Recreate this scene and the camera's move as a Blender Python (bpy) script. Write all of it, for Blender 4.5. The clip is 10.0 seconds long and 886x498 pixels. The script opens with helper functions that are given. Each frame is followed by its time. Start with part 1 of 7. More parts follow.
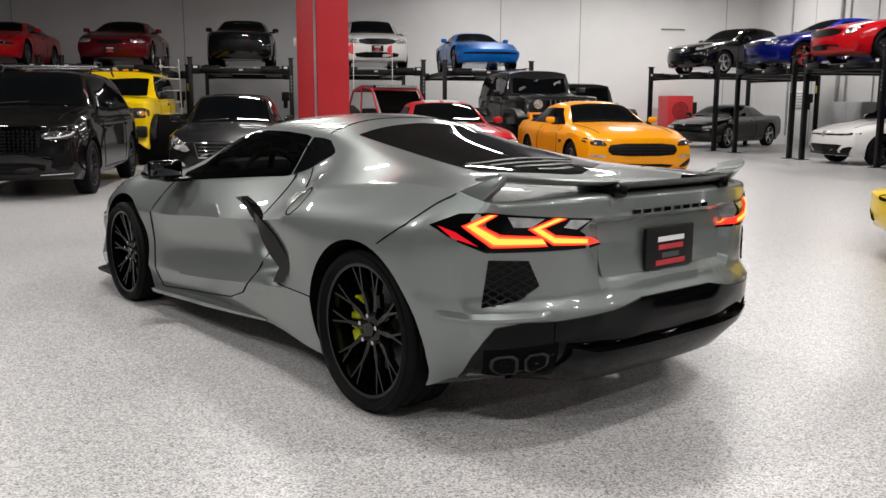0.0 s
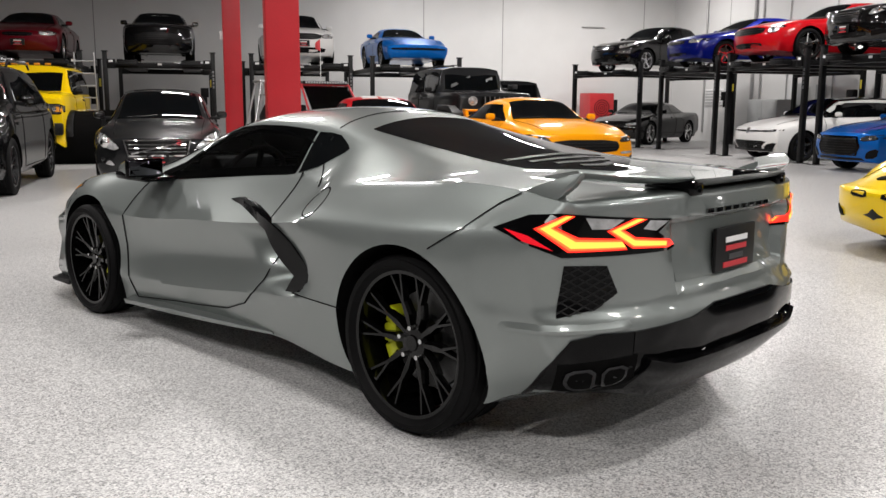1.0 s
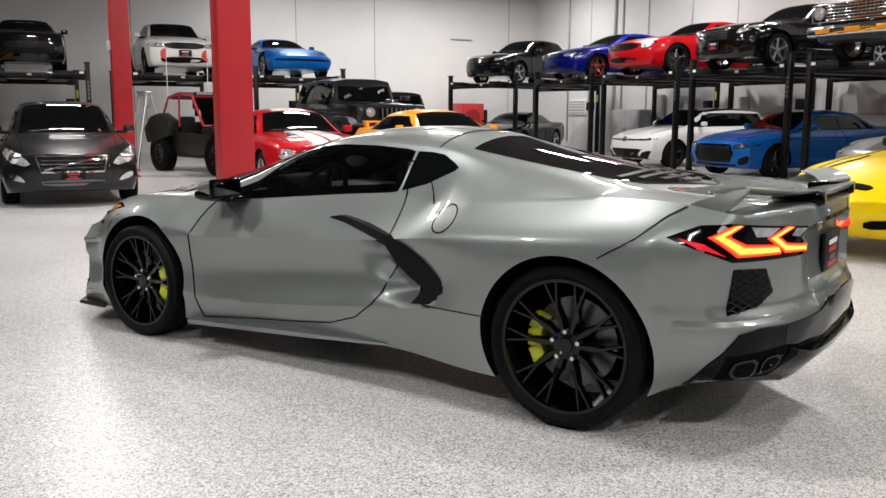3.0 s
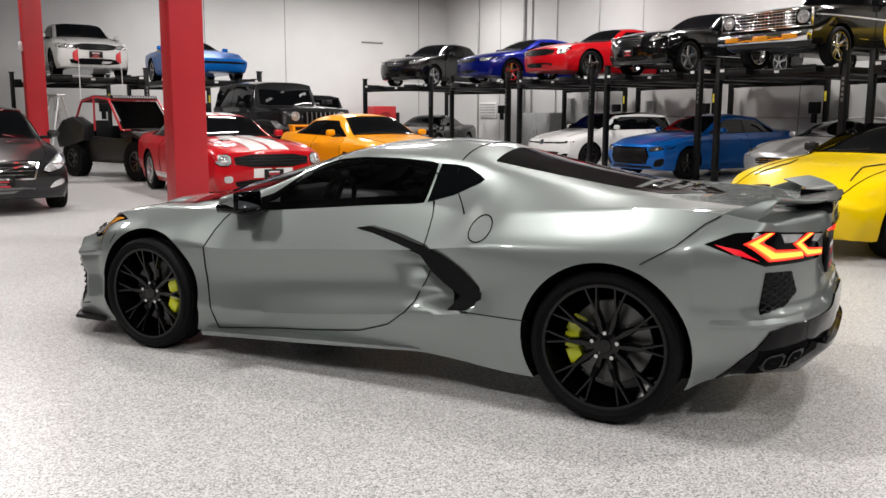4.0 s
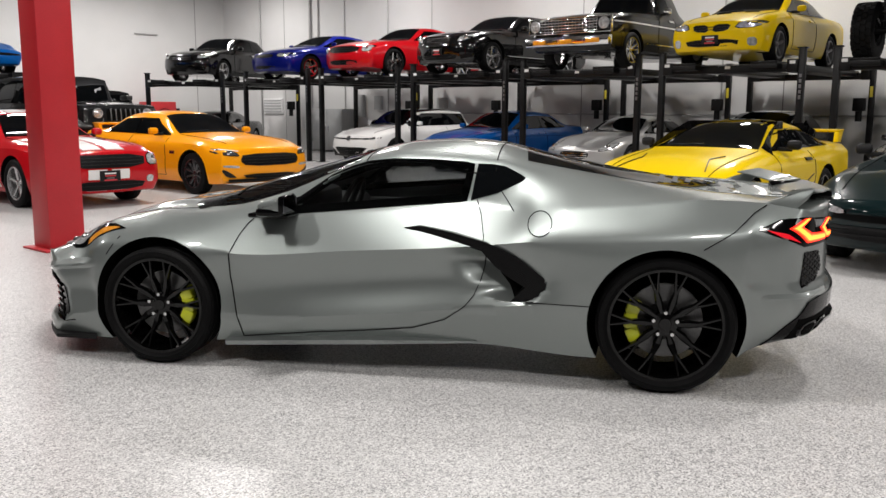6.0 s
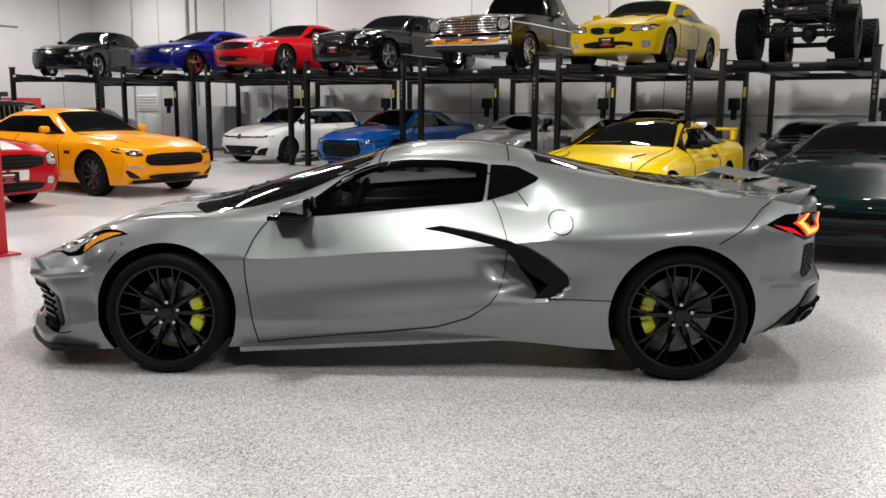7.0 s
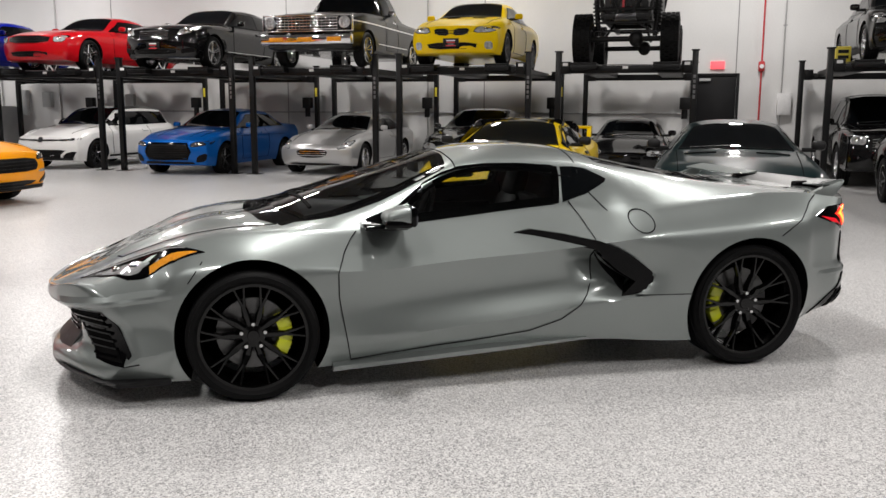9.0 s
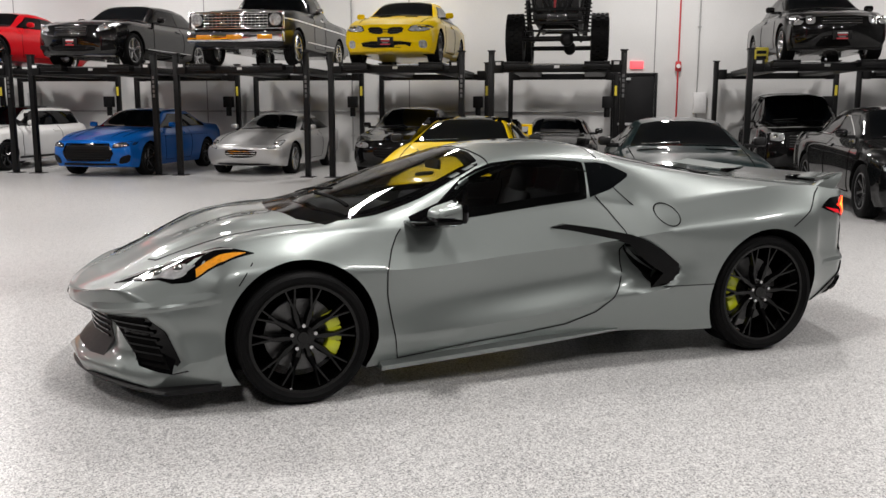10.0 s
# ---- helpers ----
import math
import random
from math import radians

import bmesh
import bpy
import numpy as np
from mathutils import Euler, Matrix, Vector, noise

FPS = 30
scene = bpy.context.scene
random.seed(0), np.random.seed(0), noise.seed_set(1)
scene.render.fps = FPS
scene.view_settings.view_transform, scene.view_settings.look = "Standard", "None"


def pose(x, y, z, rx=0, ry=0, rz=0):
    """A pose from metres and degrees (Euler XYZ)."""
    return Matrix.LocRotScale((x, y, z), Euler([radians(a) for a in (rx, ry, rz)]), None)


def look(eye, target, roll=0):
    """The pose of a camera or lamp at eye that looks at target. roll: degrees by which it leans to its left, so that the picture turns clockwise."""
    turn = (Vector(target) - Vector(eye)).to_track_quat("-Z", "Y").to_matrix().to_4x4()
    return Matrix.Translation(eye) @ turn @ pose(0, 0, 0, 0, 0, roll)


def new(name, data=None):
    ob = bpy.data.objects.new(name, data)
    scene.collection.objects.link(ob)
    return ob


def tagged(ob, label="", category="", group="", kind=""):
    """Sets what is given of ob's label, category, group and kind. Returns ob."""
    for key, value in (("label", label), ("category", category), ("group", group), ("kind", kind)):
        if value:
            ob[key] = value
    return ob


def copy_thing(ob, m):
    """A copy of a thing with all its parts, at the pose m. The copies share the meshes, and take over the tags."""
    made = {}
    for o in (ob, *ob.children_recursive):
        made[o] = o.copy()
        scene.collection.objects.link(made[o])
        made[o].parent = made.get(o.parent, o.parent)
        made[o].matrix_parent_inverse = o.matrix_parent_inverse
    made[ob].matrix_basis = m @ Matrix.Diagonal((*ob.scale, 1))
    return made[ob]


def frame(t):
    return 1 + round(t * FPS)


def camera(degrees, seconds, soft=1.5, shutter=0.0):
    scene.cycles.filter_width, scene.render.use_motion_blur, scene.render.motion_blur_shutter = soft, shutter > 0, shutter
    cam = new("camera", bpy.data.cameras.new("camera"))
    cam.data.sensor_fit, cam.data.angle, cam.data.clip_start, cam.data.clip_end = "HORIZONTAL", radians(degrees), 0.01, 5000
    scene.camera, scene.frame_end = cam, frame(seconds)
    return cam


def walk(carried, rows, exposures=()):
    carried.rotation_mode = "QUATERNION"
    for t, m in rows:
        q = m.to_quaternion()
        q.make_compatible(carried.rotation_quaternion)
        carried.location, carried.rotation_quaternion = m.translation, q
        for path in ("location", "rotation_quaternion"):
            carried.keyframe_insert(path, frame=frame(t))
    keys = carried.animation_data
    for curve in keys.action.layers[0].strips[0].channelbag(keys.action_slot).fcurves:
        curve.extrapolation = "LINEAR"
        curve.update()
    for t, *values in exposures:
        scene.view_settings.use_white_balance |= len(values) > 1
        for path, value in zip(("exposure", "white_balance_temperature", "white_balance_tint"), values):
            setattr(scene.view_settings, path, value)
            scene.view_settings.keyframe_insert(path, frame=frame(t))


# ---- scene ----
cam = camera(54.1, 10.0)
PATH = [
    (0, (-0.002, 0.032, 1.264), (0.328, 1.978, 0.94), 0.2),
    (0.5, (-0.235, 0.229, 1.247), (0.186, 2.156, 0.92), 0.2),
    (1, (-0.455, 0.456, 1.236), (0.074, 2.356, 0.908), 0.3),
    (1.5, (-0.707, 0.669, 1.236), (-0.092, 2.544, 0.91), 0.3),
    (2, (-1.042, 0.659, 1.242), (-0.347, 2.508, 0.923), 0.3),
    (2.5, (-1.37, 0.634, 1.259), (-0.597, 2.452, 0.947), 0.2),
    (4, (-2.347, 0.794, 1.356), (-1.278, 2.456, 1.051), 0.2),
    (4.5, (-2.668, 0.98, 1.369), (-1.497, 2.572, 1.063), 0.2),
    (5, (-2.992, 1.17, 1.373), (-1.721, 2.683, 1.066), 0.2),
    (5.5, (-3.311, 1.396, 1.379), (-1.924, 2.804, 1.069), 0.2),
    (7, (-4.162, 2.279, 1.41), (-2.482, 3.317, 1.091), 0.4),
    (7.5, (-4.364, 2.687, 1.413), (-2.609, 3.593, 1.095), 0.5),
    (8, (-4.567, 3.081, 1.413), (-2.755, 3.864, 1.093), 0.4),
    (8.5, (-4.738, 3.473, 1.419), (-2.88, 4.141, 1.099), 0.3),
    (9, (-4.798, 3.878, 1.427), (-2.9, 4.422, 1.107), 0.2),
    (9.5, (-4.891, 4.251, 1.41), (-2.963, 4.677, 1.09), 0.2),
    (10, (-4.976, 4.591, 1.414), (-3.027, 4.91, 1.093), 0.1),
]
walk(cam, [(t, look(eye, target, roll)) for t, eye, target, roll in PATH],
     exposures=[(0.0, -0.09), (0.7, 0.0), (1.5, 0.12), (2.6, 0.13), (4.5, 0.06), (7.0, -0.01), (10.0, -0.01)])

# ---- world, lights, exposure ----
world = bpy.data.worlds.new("world")
scene.world = world
world.use_nodes = True
world.node_tree.nodes["Background"].inputs[0].default_value = (0.8, 0.85, 0.9, 1)
world.node_tree.nodes["Background"].inputs[1].default_value = 0.02
ROOM = dict(x0=-12.5, x1=17.2, y0=-9.0, y1=31.0, top=6.4)
LAMP_STRENGTH = 214.0


# ---- materials ----
def material(name, color=(0.5, 0.5, 0.5), rough=0.5, metal=0.0, coat=0.0, coat_rough=0.03, emit=0.0, vary=0.0, vary_scale=3.0,
             grain=0.0, grain_scale=60.0, bump=0.0, spec=0.5, flake=0.0, alpha_glass=False):
    m = bpy.data.materials.new(name)
    m.use_nodes = True
    nt = m.node_tree
    p = nt.nodes["Principled BSDF"]
    p.inputs["Base Color"].default_value = (*color, 1)
    p.inputs["Roughness"].default_value = rough
    p.inputs["Metallic"].default_value = metal
    p.inputs["Coat Weight"].default_value = coat
    p.inputs["Coat Roughness"].default_value = coat_rough
    p.inputs["Specular IOR Level"].default_value = spec
    if alpha_glass:
        p.inputs["Transmission Weight"].default_value = 1.0
        p.inputs["IOR"].default_value = 1.45
    if emit:
        p.inputs["Emission Color"].default_value = (*color, 1)
        p.inputs["Emission Strength"].default_value = emit
    link = nt.links.new
    tc = nt.nodes.new("ShaderNodeTexCoord")
    if vary or grain or flake:
        source = None
        mix = nt.nodes.new("ShaderNodeMix")
        mix.data_type = "RGBA"
        mix.blend_type = "MULTIPLY"
        mix.inputs[6].default_value = (*color, 1)
        mix.inputs[0].default_value = 1.0
        big = nt.nodes.new("ShaderNodeTexNoise")
        big.inputs["Scale"].default_value = vary_scale
        big.inputs["Detail"].default_value = 4
        link(tc.outputs["Object"], big.inputs["Vector"])
        ramp = nt.nodes.new("ShaderNodeMapRange")
        ramp.inputs[1].default_value, ramp.inputs[2].default_value = 0.3, 0.7
        ramp.inputs[3].default_value, ramp.inputs[4].default_value = 1 - vary, 1.0
        link(big.outputs["Fac"], ramp.inputs[0])
        small = nt.nodes.new("ShaderNodeTexNoise")
        small.inputs["Scale"].default_value = 900.0 if flake else grain_scale
        small.inputs["Detail"].default_value = 2
        link(tc.outputs["Object"], small.inputs["Vector"])
        ramp2 = nt.nodes.new("ShaderNodeMapRange")
        ramp2.inputs[1].default_value, ramp2.inputs[2].default_value = 0.35, 0.65
        amount = max(grain, flake)
        ramp2.inputs[3].default_value, ramp2.inputs[4].default_value = 1 - amount, 1 + amount * 0.5
        link(small.outputs["Fac"], ramp2.inputs[0])
        mul = nt.nodes.new("ShaderNodeMath")
        mul.operation = "MULTIPLY"
        link(ramp.outputs[0], mul.inputs[0])
        link(ramp2.outputs[0], mul.inputs[1])
        link(mul.outputs[0], mix.inputs[7])
        link(mix.outputs[2], p.inputs["Base Color"])
        rr = nt.nodes.new("ShaderNodeMapRange")
        rr.inputs[3].default_value, rr.inputs[4].default_value = rough * 0.85, min(1, rough * 1.15)
        link(big.outputs["Fac"], rr.inputs[0])
        link(rr.outputs[0], p.inputs["Roughness"])
    if bump:
        nb = nt.nodes.new("ShaderNodeTexNoise")
        nb.inputs["Scale"].default_value = grain_scale
        nb.inputs["Detail"].default_value = 5
        link(tc.outputs["Object"], nb.inputs["Vector"])
        b = nt.nodes.new("ShaderNodeBump")
        b.inputs["Strength"].default_value = bump
        b.inputs["Distance"].default_value = 0.002
        link(nb.outputs["Fac"], b.inputs["Height"])
        link(b.outputs[0], p.inputs["Normal"])
    return m


def paint(name, color, metal=0.0, rough=0.3, flake=0.0, coat=0.6):
    return material(name, color, rough=rough, metal=metal, coat=coat, coat_rough=0.02, spec=0.04, vary=0.06, vary_scale=1.2, flake=max(flake, 0.01))


def floor_material():
    m = bpy.data.materials.new("epoxy_flake_floor")
    m.use_nodes = True
    nt = m.node_tree
    link = nt.links.new
    p = nt.nodes["Principled BSDF"]
    tc = nt.nodes.new("ShaderNodeTexCoord")

    def chips(scale, stops):
        v = nt.nodes.new("ShaderNodeTexVoronoi")
        v.voronoi_dimensions = "2D"
        v.inputs["Scale"].default_value = scale
        v.inputs["Randomness"].default_value = 1.0
        link(tc.outputs["Object"], v.inputs["Vector"])
        sep = nt.nodes.new("ShaderNodeSeparateColor")
        link(v.outputs["Color"], sep.inputs[0])
        r = nt.nodes.new("ShaderNodeValToRGB")
        r.color_ramp.interpolation = "CONSTANT"
        while len(r.color_ramp.elements) < len(stops):
            r.color_ramp.elements.new(0.5)
        for e, (pos, c) in zip(r.color_ramp.elements, stops):
            e.position, e.color = pos, (*c, 1)
        link(sep.outputs[0], r.inputs[0])
        return r.outputs[0], sep.outputs[1]

    a, ra = chips(155.0, [(0.0, (0.05, 0.05, 0.052)), (0.10, (0.17, 0.17, 0.175)), (0.26, (0.37, 0.37, 0.378)), (0.50, (0.56, 0.555, 0.55)), (0.82, (0.72, 0.715, 0.70))])
    c, rc = chips(330.0, [(0.0, (0.06, 0.06, 0.062)), (0.12, (0.30, 0.30, 0.305)), (0.35, (0.60, 0.595, 0.59)), (0.7, (0.80, 0.795, 0.785))])
    mix = nt.nodes.new("ShaderNodeMix")
    mix.data_type = "RGBA"
    mix.inputs[0].default_value = 0.35
    link(a, mix.inputs[6])
    link(c, mix.inputs[7])
    big = nt.nodes.new("ShaderNodeTexNoise")
    big.noise_dimensions = "2D"
    big.inputs["Scale"].default_value = 0.35
    big.inputs["Detail"].default_value = 1
    link(tc.outputs["Object"], big.inputs["Vector"])
    mr = nt.nodes.new("ShaderNodeMapRange")
    mr.inputs[1].default_value, mr.inputs[2].default_value = 0.0, 1.0
    mr.inputs[3].default_value, mr.inputs[4].default_value = 0.93, 1.0
    link(big.outputs["Fac"], mr.inputs[0])
    mul = nt.nodes.new("ShaderNodeMix")
    mul.data_type, mul.blend_type = "RGBA", "MULTIPLY"
    mul.inputs[0].default_value = 1.0
    link(mix.outputs[2], mul.inputs[6])
    link(mr.outputs[0], mul.inputs[7])
    link(mul.outputs[2], p.inputs["Base Color"])
    rr = nt.nodes.new("ShaderNodeMapRange")
    rr.inputs[3].default_value, rr.inputs[4].default_value = 0.27, 0.36
    p.inputs["Specular IOR Level"].default_value = 0.4
    link(big.outputs["Fac"], rr.inputs[0])
    link(rr.outputs[0], p.inputs["Roughness"])
    b = nt.nodes.new("ShaderNodeBump")
    b.inputs["Strength"].default_value = 0.12
    b.inputs["Distance"].default_value = 0.0015
    link(ra, b.inputs["Height"])
    link(b.outputs[0], p.inputs["Normal"])
    return m


M_FLOOR = floor_material()
M_WALL = material("painted_concrete_wall", (0.65, 0.65, 0.645), rough=0.75, vary=0.10, vary_scale=0.6, grain=0.04, grain_scale=40, bump=0.15)
M_DARKWALL = material("dark_unseen_wall", (0.13, 0.13, 0.134), rough=0.8, vary=0.15, vary_scale=0.6, grain=0.05, grain_scale=40, bump=0.15)
M_CEIL = material("ceiling_grey", (0.12, 0.12, 0.122), rough=0.8, vary=0.08, grain=0.03)
M_JOINT = material("wall_joint_sealant", (0.22, 0.22, 0.22), rough=0.9, vary=0.2)
M_LAMP = material("led_diffuser", (1.0, 0.957, 0.928), rough=0.5, emit=LAMP_STRENGTH)
M_LAMPBODY = material("lamp_housing", (0.75, 0.75, 0.75), rough=0.4, metal=0.2, vary=0.1)
M_LIFT = material("black_powder_coat", (0.007, 0.007, 0.0075), rough=0.36, spec=0.2, vary=0.3, vary_scale=4, grain=0.15, grain_scale=200, bump=0.05)
M_STICK = material("white_sticker", (0.75, 0.75, 0.75), rough=0.5, vary=0.1, vary_scale=30)
M_YELSTICK = material("yellow_sticker", (0.75, 0.62, 0.05), rough=0.5, vary=0.1, vary_scale=30)
M_RED = material("red_column_paint", (0.46, 0.013, 0.021), rough=0.42, vary=0.14, vary_scale=2.5, grain=0.06, grain_scale=90, bump=0.06)
M_RUBBER = material("tyre_rubber", (0.005, 0.005, 0.0053), rough=0.6, spec=0.10, vary=0.25, vary_scale=8, grain=0.2, grain_scale=250, bump=0.1)
M_BLACK = material("black_plastic", (0.008, 0.008, 0.0085), rough=0.45, spec=0.2, vary=0.2, vary_scale=10, grain=0.1, grain_scale=300)
M_GLOSSBLACK = material("gloss_black", (0.002, 0.002, 0.0023), rough=0.06, spec=0.15, vary=0.15, vary_scale=6)
M_WELL = material("wheel_well_liner", (0.004, 0.004, 0.004), rough=0.9, spec=0.05, vary=0.3)
M_GLASS = material("tinted_glass", (0.002, 0.0025, 0.003), rough=0.02, spec=0.28)
M_LENS = material("headlamp_lens", (0.60, 0.61, 0.62), rough=0.12, metal=0.35, coat=1.0, vary=0.55, vary_scale=22)
M_DARKLENS = material("dark_headlamp_lens", (0.06, 0.062, 0.066), rough=0.12, metal=0.2, coat=1.0, vary=0.6, vary_scale=25)
M_CHROME = material("chrome", (0.80, 0.80, 0.80), rough=0.08, metal=1.0, vary=0.06, vary_scale=15)
M_ALLOY = material("silver_alloy", (0.55, 0.55, 0.56), rough=0.25, metal=0.9, vary=0.1, vary_scale=12)
M_DARKALLOY = material("dark_alloy", (0.03, 0.03, 0.032), rough=0.25, metal=0.5, coat=0.6, vary=0.15, vary_scale=12)
M_GREYALLOY = material("grey_alloy", (0.20, 0.20, 0.205), rough=0.3, metal=0.8, vary=0.12, vary_scale=12)
M_DISC = material("brake_disc_steel", (0.15, 0.15, 0.15), rough=0.35, metal=0.9, vary=0.25, vary_scale=20, grain=0.15, grain_scale=200)
M_CALIPER = material("caliper_yellow_green", (0.58, 0.62, 0.015), rough=0.35, coat=0.6, vary=0.08, vary_scale=20)
M_SEAM = material("panel_gap_shadow", (0.006, 0.006, 0.006), rough=0.9, spec=0.05)
M_AMBER = material("amber_lens", (0.85, 0.33, 0.02), rough=0.15, coat=1.0, vary=0.3, vary_scale=40)
M_REDLENS = material("red_lens", (0.35, 0.008, 0.012), rough=0.12, coat=1.0, vary=0.3, vary_scale=30)
M_MESH = material("grille_mesh", (0.004, 0.004, 0.0045), rough=0.4, spec=0.12, vary=0.3, vary_scale=30)


# ---- mesh helpers ----
def mesh_object(name, verts, faces, mat, parent=None, label="", smooth=35):
    me = bpy.data.meshes.new(name)
    me.from_pydata([tuple(v) for v in verts], [], faces)
    me.materials.append(mat)
    if smooth:
        me.polygons.foreach_set("use_smooth", [True] * len(me.polygons))
        me.set_sharp_from_angle(angle=radians(smooth))
    me.update()
    ob = new(name, me)
    ob.parent = parent
    if label:
        tagged(ob, label)
    return ob


def part(name, bm, mat, parent=None, label="", smooth=35):
    """Links a bmesh as one mesh object under a thing or a part."""
    me = bpy.data.meshes.new(name)
    bmesh.ops.recalc_face_normals(bm, faces=bm.faces)
    bm.to_mesh(me)
    bm.free()
    me.materials.append(mat)
    if smooth:
        me.polygons.foreach_set("use_smooth", [True] * len(me.polygons))
        me.set_sharp_from_angle(angle=radians(smooth))
    ob = new(name, me)
    ob.parent = parent
    if label:
        tagged(ob, label)
    return ob


def shared(name, ob, parent, m):
    """Another object on the same mesh."""
    o = new(name, ob.data)
    o.parent = parent
    o.matrix_basis = m
    return o


def box(bm, x0, x1, y0, y1, z0, z1, bevel=0.0, turn=None):
    r = bmesh.ops.create_cube(bm, size=1.0)
    vs = r["verts"]
    m = Matrix.Translation(((x0 + x1) / 2, (y0 + y1) / 2, (z0 + z1) / 2)) @ Matrix.Diagonal((abs(x1 - x0), abs(y1 - y0), abs(z1 - z0), 1))
    if turn is not None:
        m = turn @ m
    bmesh.ops.transform(bm, matrix=m, verts=vs)
    if bevel:
        es = list({e for v in vs for e in v.link_edges})
        bmesh.ops.bevel(bm, geom=es, offset=bevel, segments=2, affect="EDGES", profile=0.5)


def tube(bm, a, b, r, seg=10, r2=None):
    a, b = Vector(a), Vector(b)
    d = b - a
    m = Matrix.Translation((a + b) / 2) @ d.to_track_quat("Z", "Y").to_matrix().to_4x4()
    bmesh.ops.create_cone(bm, cap_ends=True, segments=seg, radius1=r, radius2=r if r2 is None else r2, depth=d.length, matrix=m)


def tubes(bm, pts, r, seg=8):
    for a, b in zip(pts, pts[1:]):
        tube(bm, a, b, r, seg)
    for p in pts[1:-1]:
        bmesh.ops.create_icosphere(bm, subdivisions=1, radius=r * 1.05, matrix=Matrix.Translation(p))


def lathe(profile, seg, axis="y"):
    """Verts and faces of a closed profile [(radius, offset)] turned about an axis."""
    verts, faces = [], []
    n = len(profile)
    for i in range(seg):
        a = 2 * math.pi * i / seg
        c, s = math.cos(a), math.sin(a)
        for r, o in profile:
            verts.append((r * c, o, r * s) if axis == "y" else (r * c, r * s, o))
    for i in range(seg):
        j = (i + 1) % seg
        for k in range(n):
            l = (k + 1) % n
            faces.append((i * n + k, j * n + k, j * n + l, i * n + l))
    return verts, faces


def thing(name, label, category, group="", kind="", m=None):
    ob = new(name)
    ob.empty_display_size = 0.2
    tagged(ob, label, category, group, kind)
    if m is not None:
        ob.matrix_basis = m
    return ob


# ---- the hall ----
R = ROOM
bm = bmesh.new()
box(bm, R["x0"] - 0.3, R["x1"] + 0.3, R["y0"] - 0.3, R["y1"] + 0.3, -0.25, 0.0)
tagged(part("floor", bm, M_FLOOR), "speckled white and grey epoxy flake floor", "floor", kind="structure")
# ceiling is out of view; its grey is set for bounce and reflections
bm = bmesh.new()
box(bm, R["x0"] - 0.3, R["x1"] + 0.3, R["y0"] - 0.3, R["y1"] + 0.3, R["top"], R["top"] + 0.25)
tagged(part("ceiling", bm, M_CEIL), "unseen flat grey ceiling closing the hall", "ceiling", kind="structure")


def wall(name, x0, x1, y0, y1, label, mat=None):
    bm = bmesh.new()
    box(bm, x0, x1, y0, y1, 0.0, R["top"])
    return tagged(part(name, bm, mat or M_WALL), label, "wall", kind="structure")


wall_north = wall("wall_north", R["x0"], R["x1"], R["y1"], R["y1"] + 0.3, "white painted concrete panel wall with joints")
wall_east = wall("wall_east", R["x1"], R["x1"] + 0.3, R["y0"], R["y1"] + 0.3, "white painted concrete panel wall with pipes")
# unseen closing walls behind the camera, dark to cut fill and reflections
wall("wall_south", R["x0"], R["x1"], R["y0"] - 0.3, R["y0"], "unseen dark wall that keeps reflections dim", M_DARKWALL)
wall("wall_west", R["x0"] - 0.3, R["x0"], R["y0"], R["y1"] + 0.3, "unseen dark wall that limits fill light", M_DARKWALL)


def joint(parent, x0, x1, y0, y1, z0, z1):
    bm = bmesh.new()
    box(bm, x0, x1, y0, y1, z0, z1)
    return part("joint", bm, M_JOINT, parent)


for x in (-9.0, -3.6, 1.8, 7.3, 10.25, 15.9):
    joint(wall_north, x - 0.012, x + 0.012, R["y1"] - 0.004, R["y1"] + 0.05, 0, R["top"])
for y in (27.3, 20.1, 14.6, 9.1, 3.0, -2.4):
    joint(wall_east, R["x1"] - 0.004, R["x1"] + 0.05, y - 0.012, y + 0.012, 0, R["top"])

# ceiling lamps
LAMP_ROWS = [(-0.7, y) for y in (-2.8, 5.2, 12.4, 19.8)] + [(4.6, y) for y in (-2.9, 2.6, 8.1, 13.6, 19.1)]
# the last three are unseen fill for the near floor and parked cars
LAMP_ROWS += [(9.9, y) for y in (-6.5, 16.5)] + [(-4.2, -0.6), (-6.4, 5.4), (-5.8, 14.2)]
# added over the bays, out of view, to brighten the east and north walls
LAMP_ROWS += [(14.3, y) for y in (-3.0, 3.0, 9.0, 15.0, 21.0, 27.0)] + [(6.4, 27.6), (10.9, 27.6)]
bm = bmesh.new()
box(bm, -0.62, 0.62, -0.17, 0.17, 0.0, 0.09, 0.01)
lamp = thing("ceiling_lamp", "white rectangular LED high-bay ceiling lamp, placed out of view", "lamp", "ceiling lamps", m=pose(*LAMP_ROWS[0], R["top"] - 0.42))
part("housing", bm, M_LAMPBODY, lamp)
bm = bmesh.new()
box(bm, -0.56, 0.56, -0.145, 0.145, -0.012, 0.002)
bm.faces.ensure_lookup_table()
for fc_ in bm.faces:
    fc_.material_index = 0 if fc_.normal.z < -0.5 else 1
diff = part("diffuser", bm, M_LAMP, lamp, "glowing white diffuser")
diff.data.materials.append(M_LAMPBODY)
for sx in (-0.5, 0.5):
    bm = bmesh.new()
    tube(bm, (sx, 0, 0.09), (sx, 0, 0.42), 0.004, 6)
    part("hanger", bm, M_LAMPBODY, lamp)
for x, y in LAMP_ROWS[1:]:
    copy_thing(lamp, pose(x, y, R["top"] - 0.42))


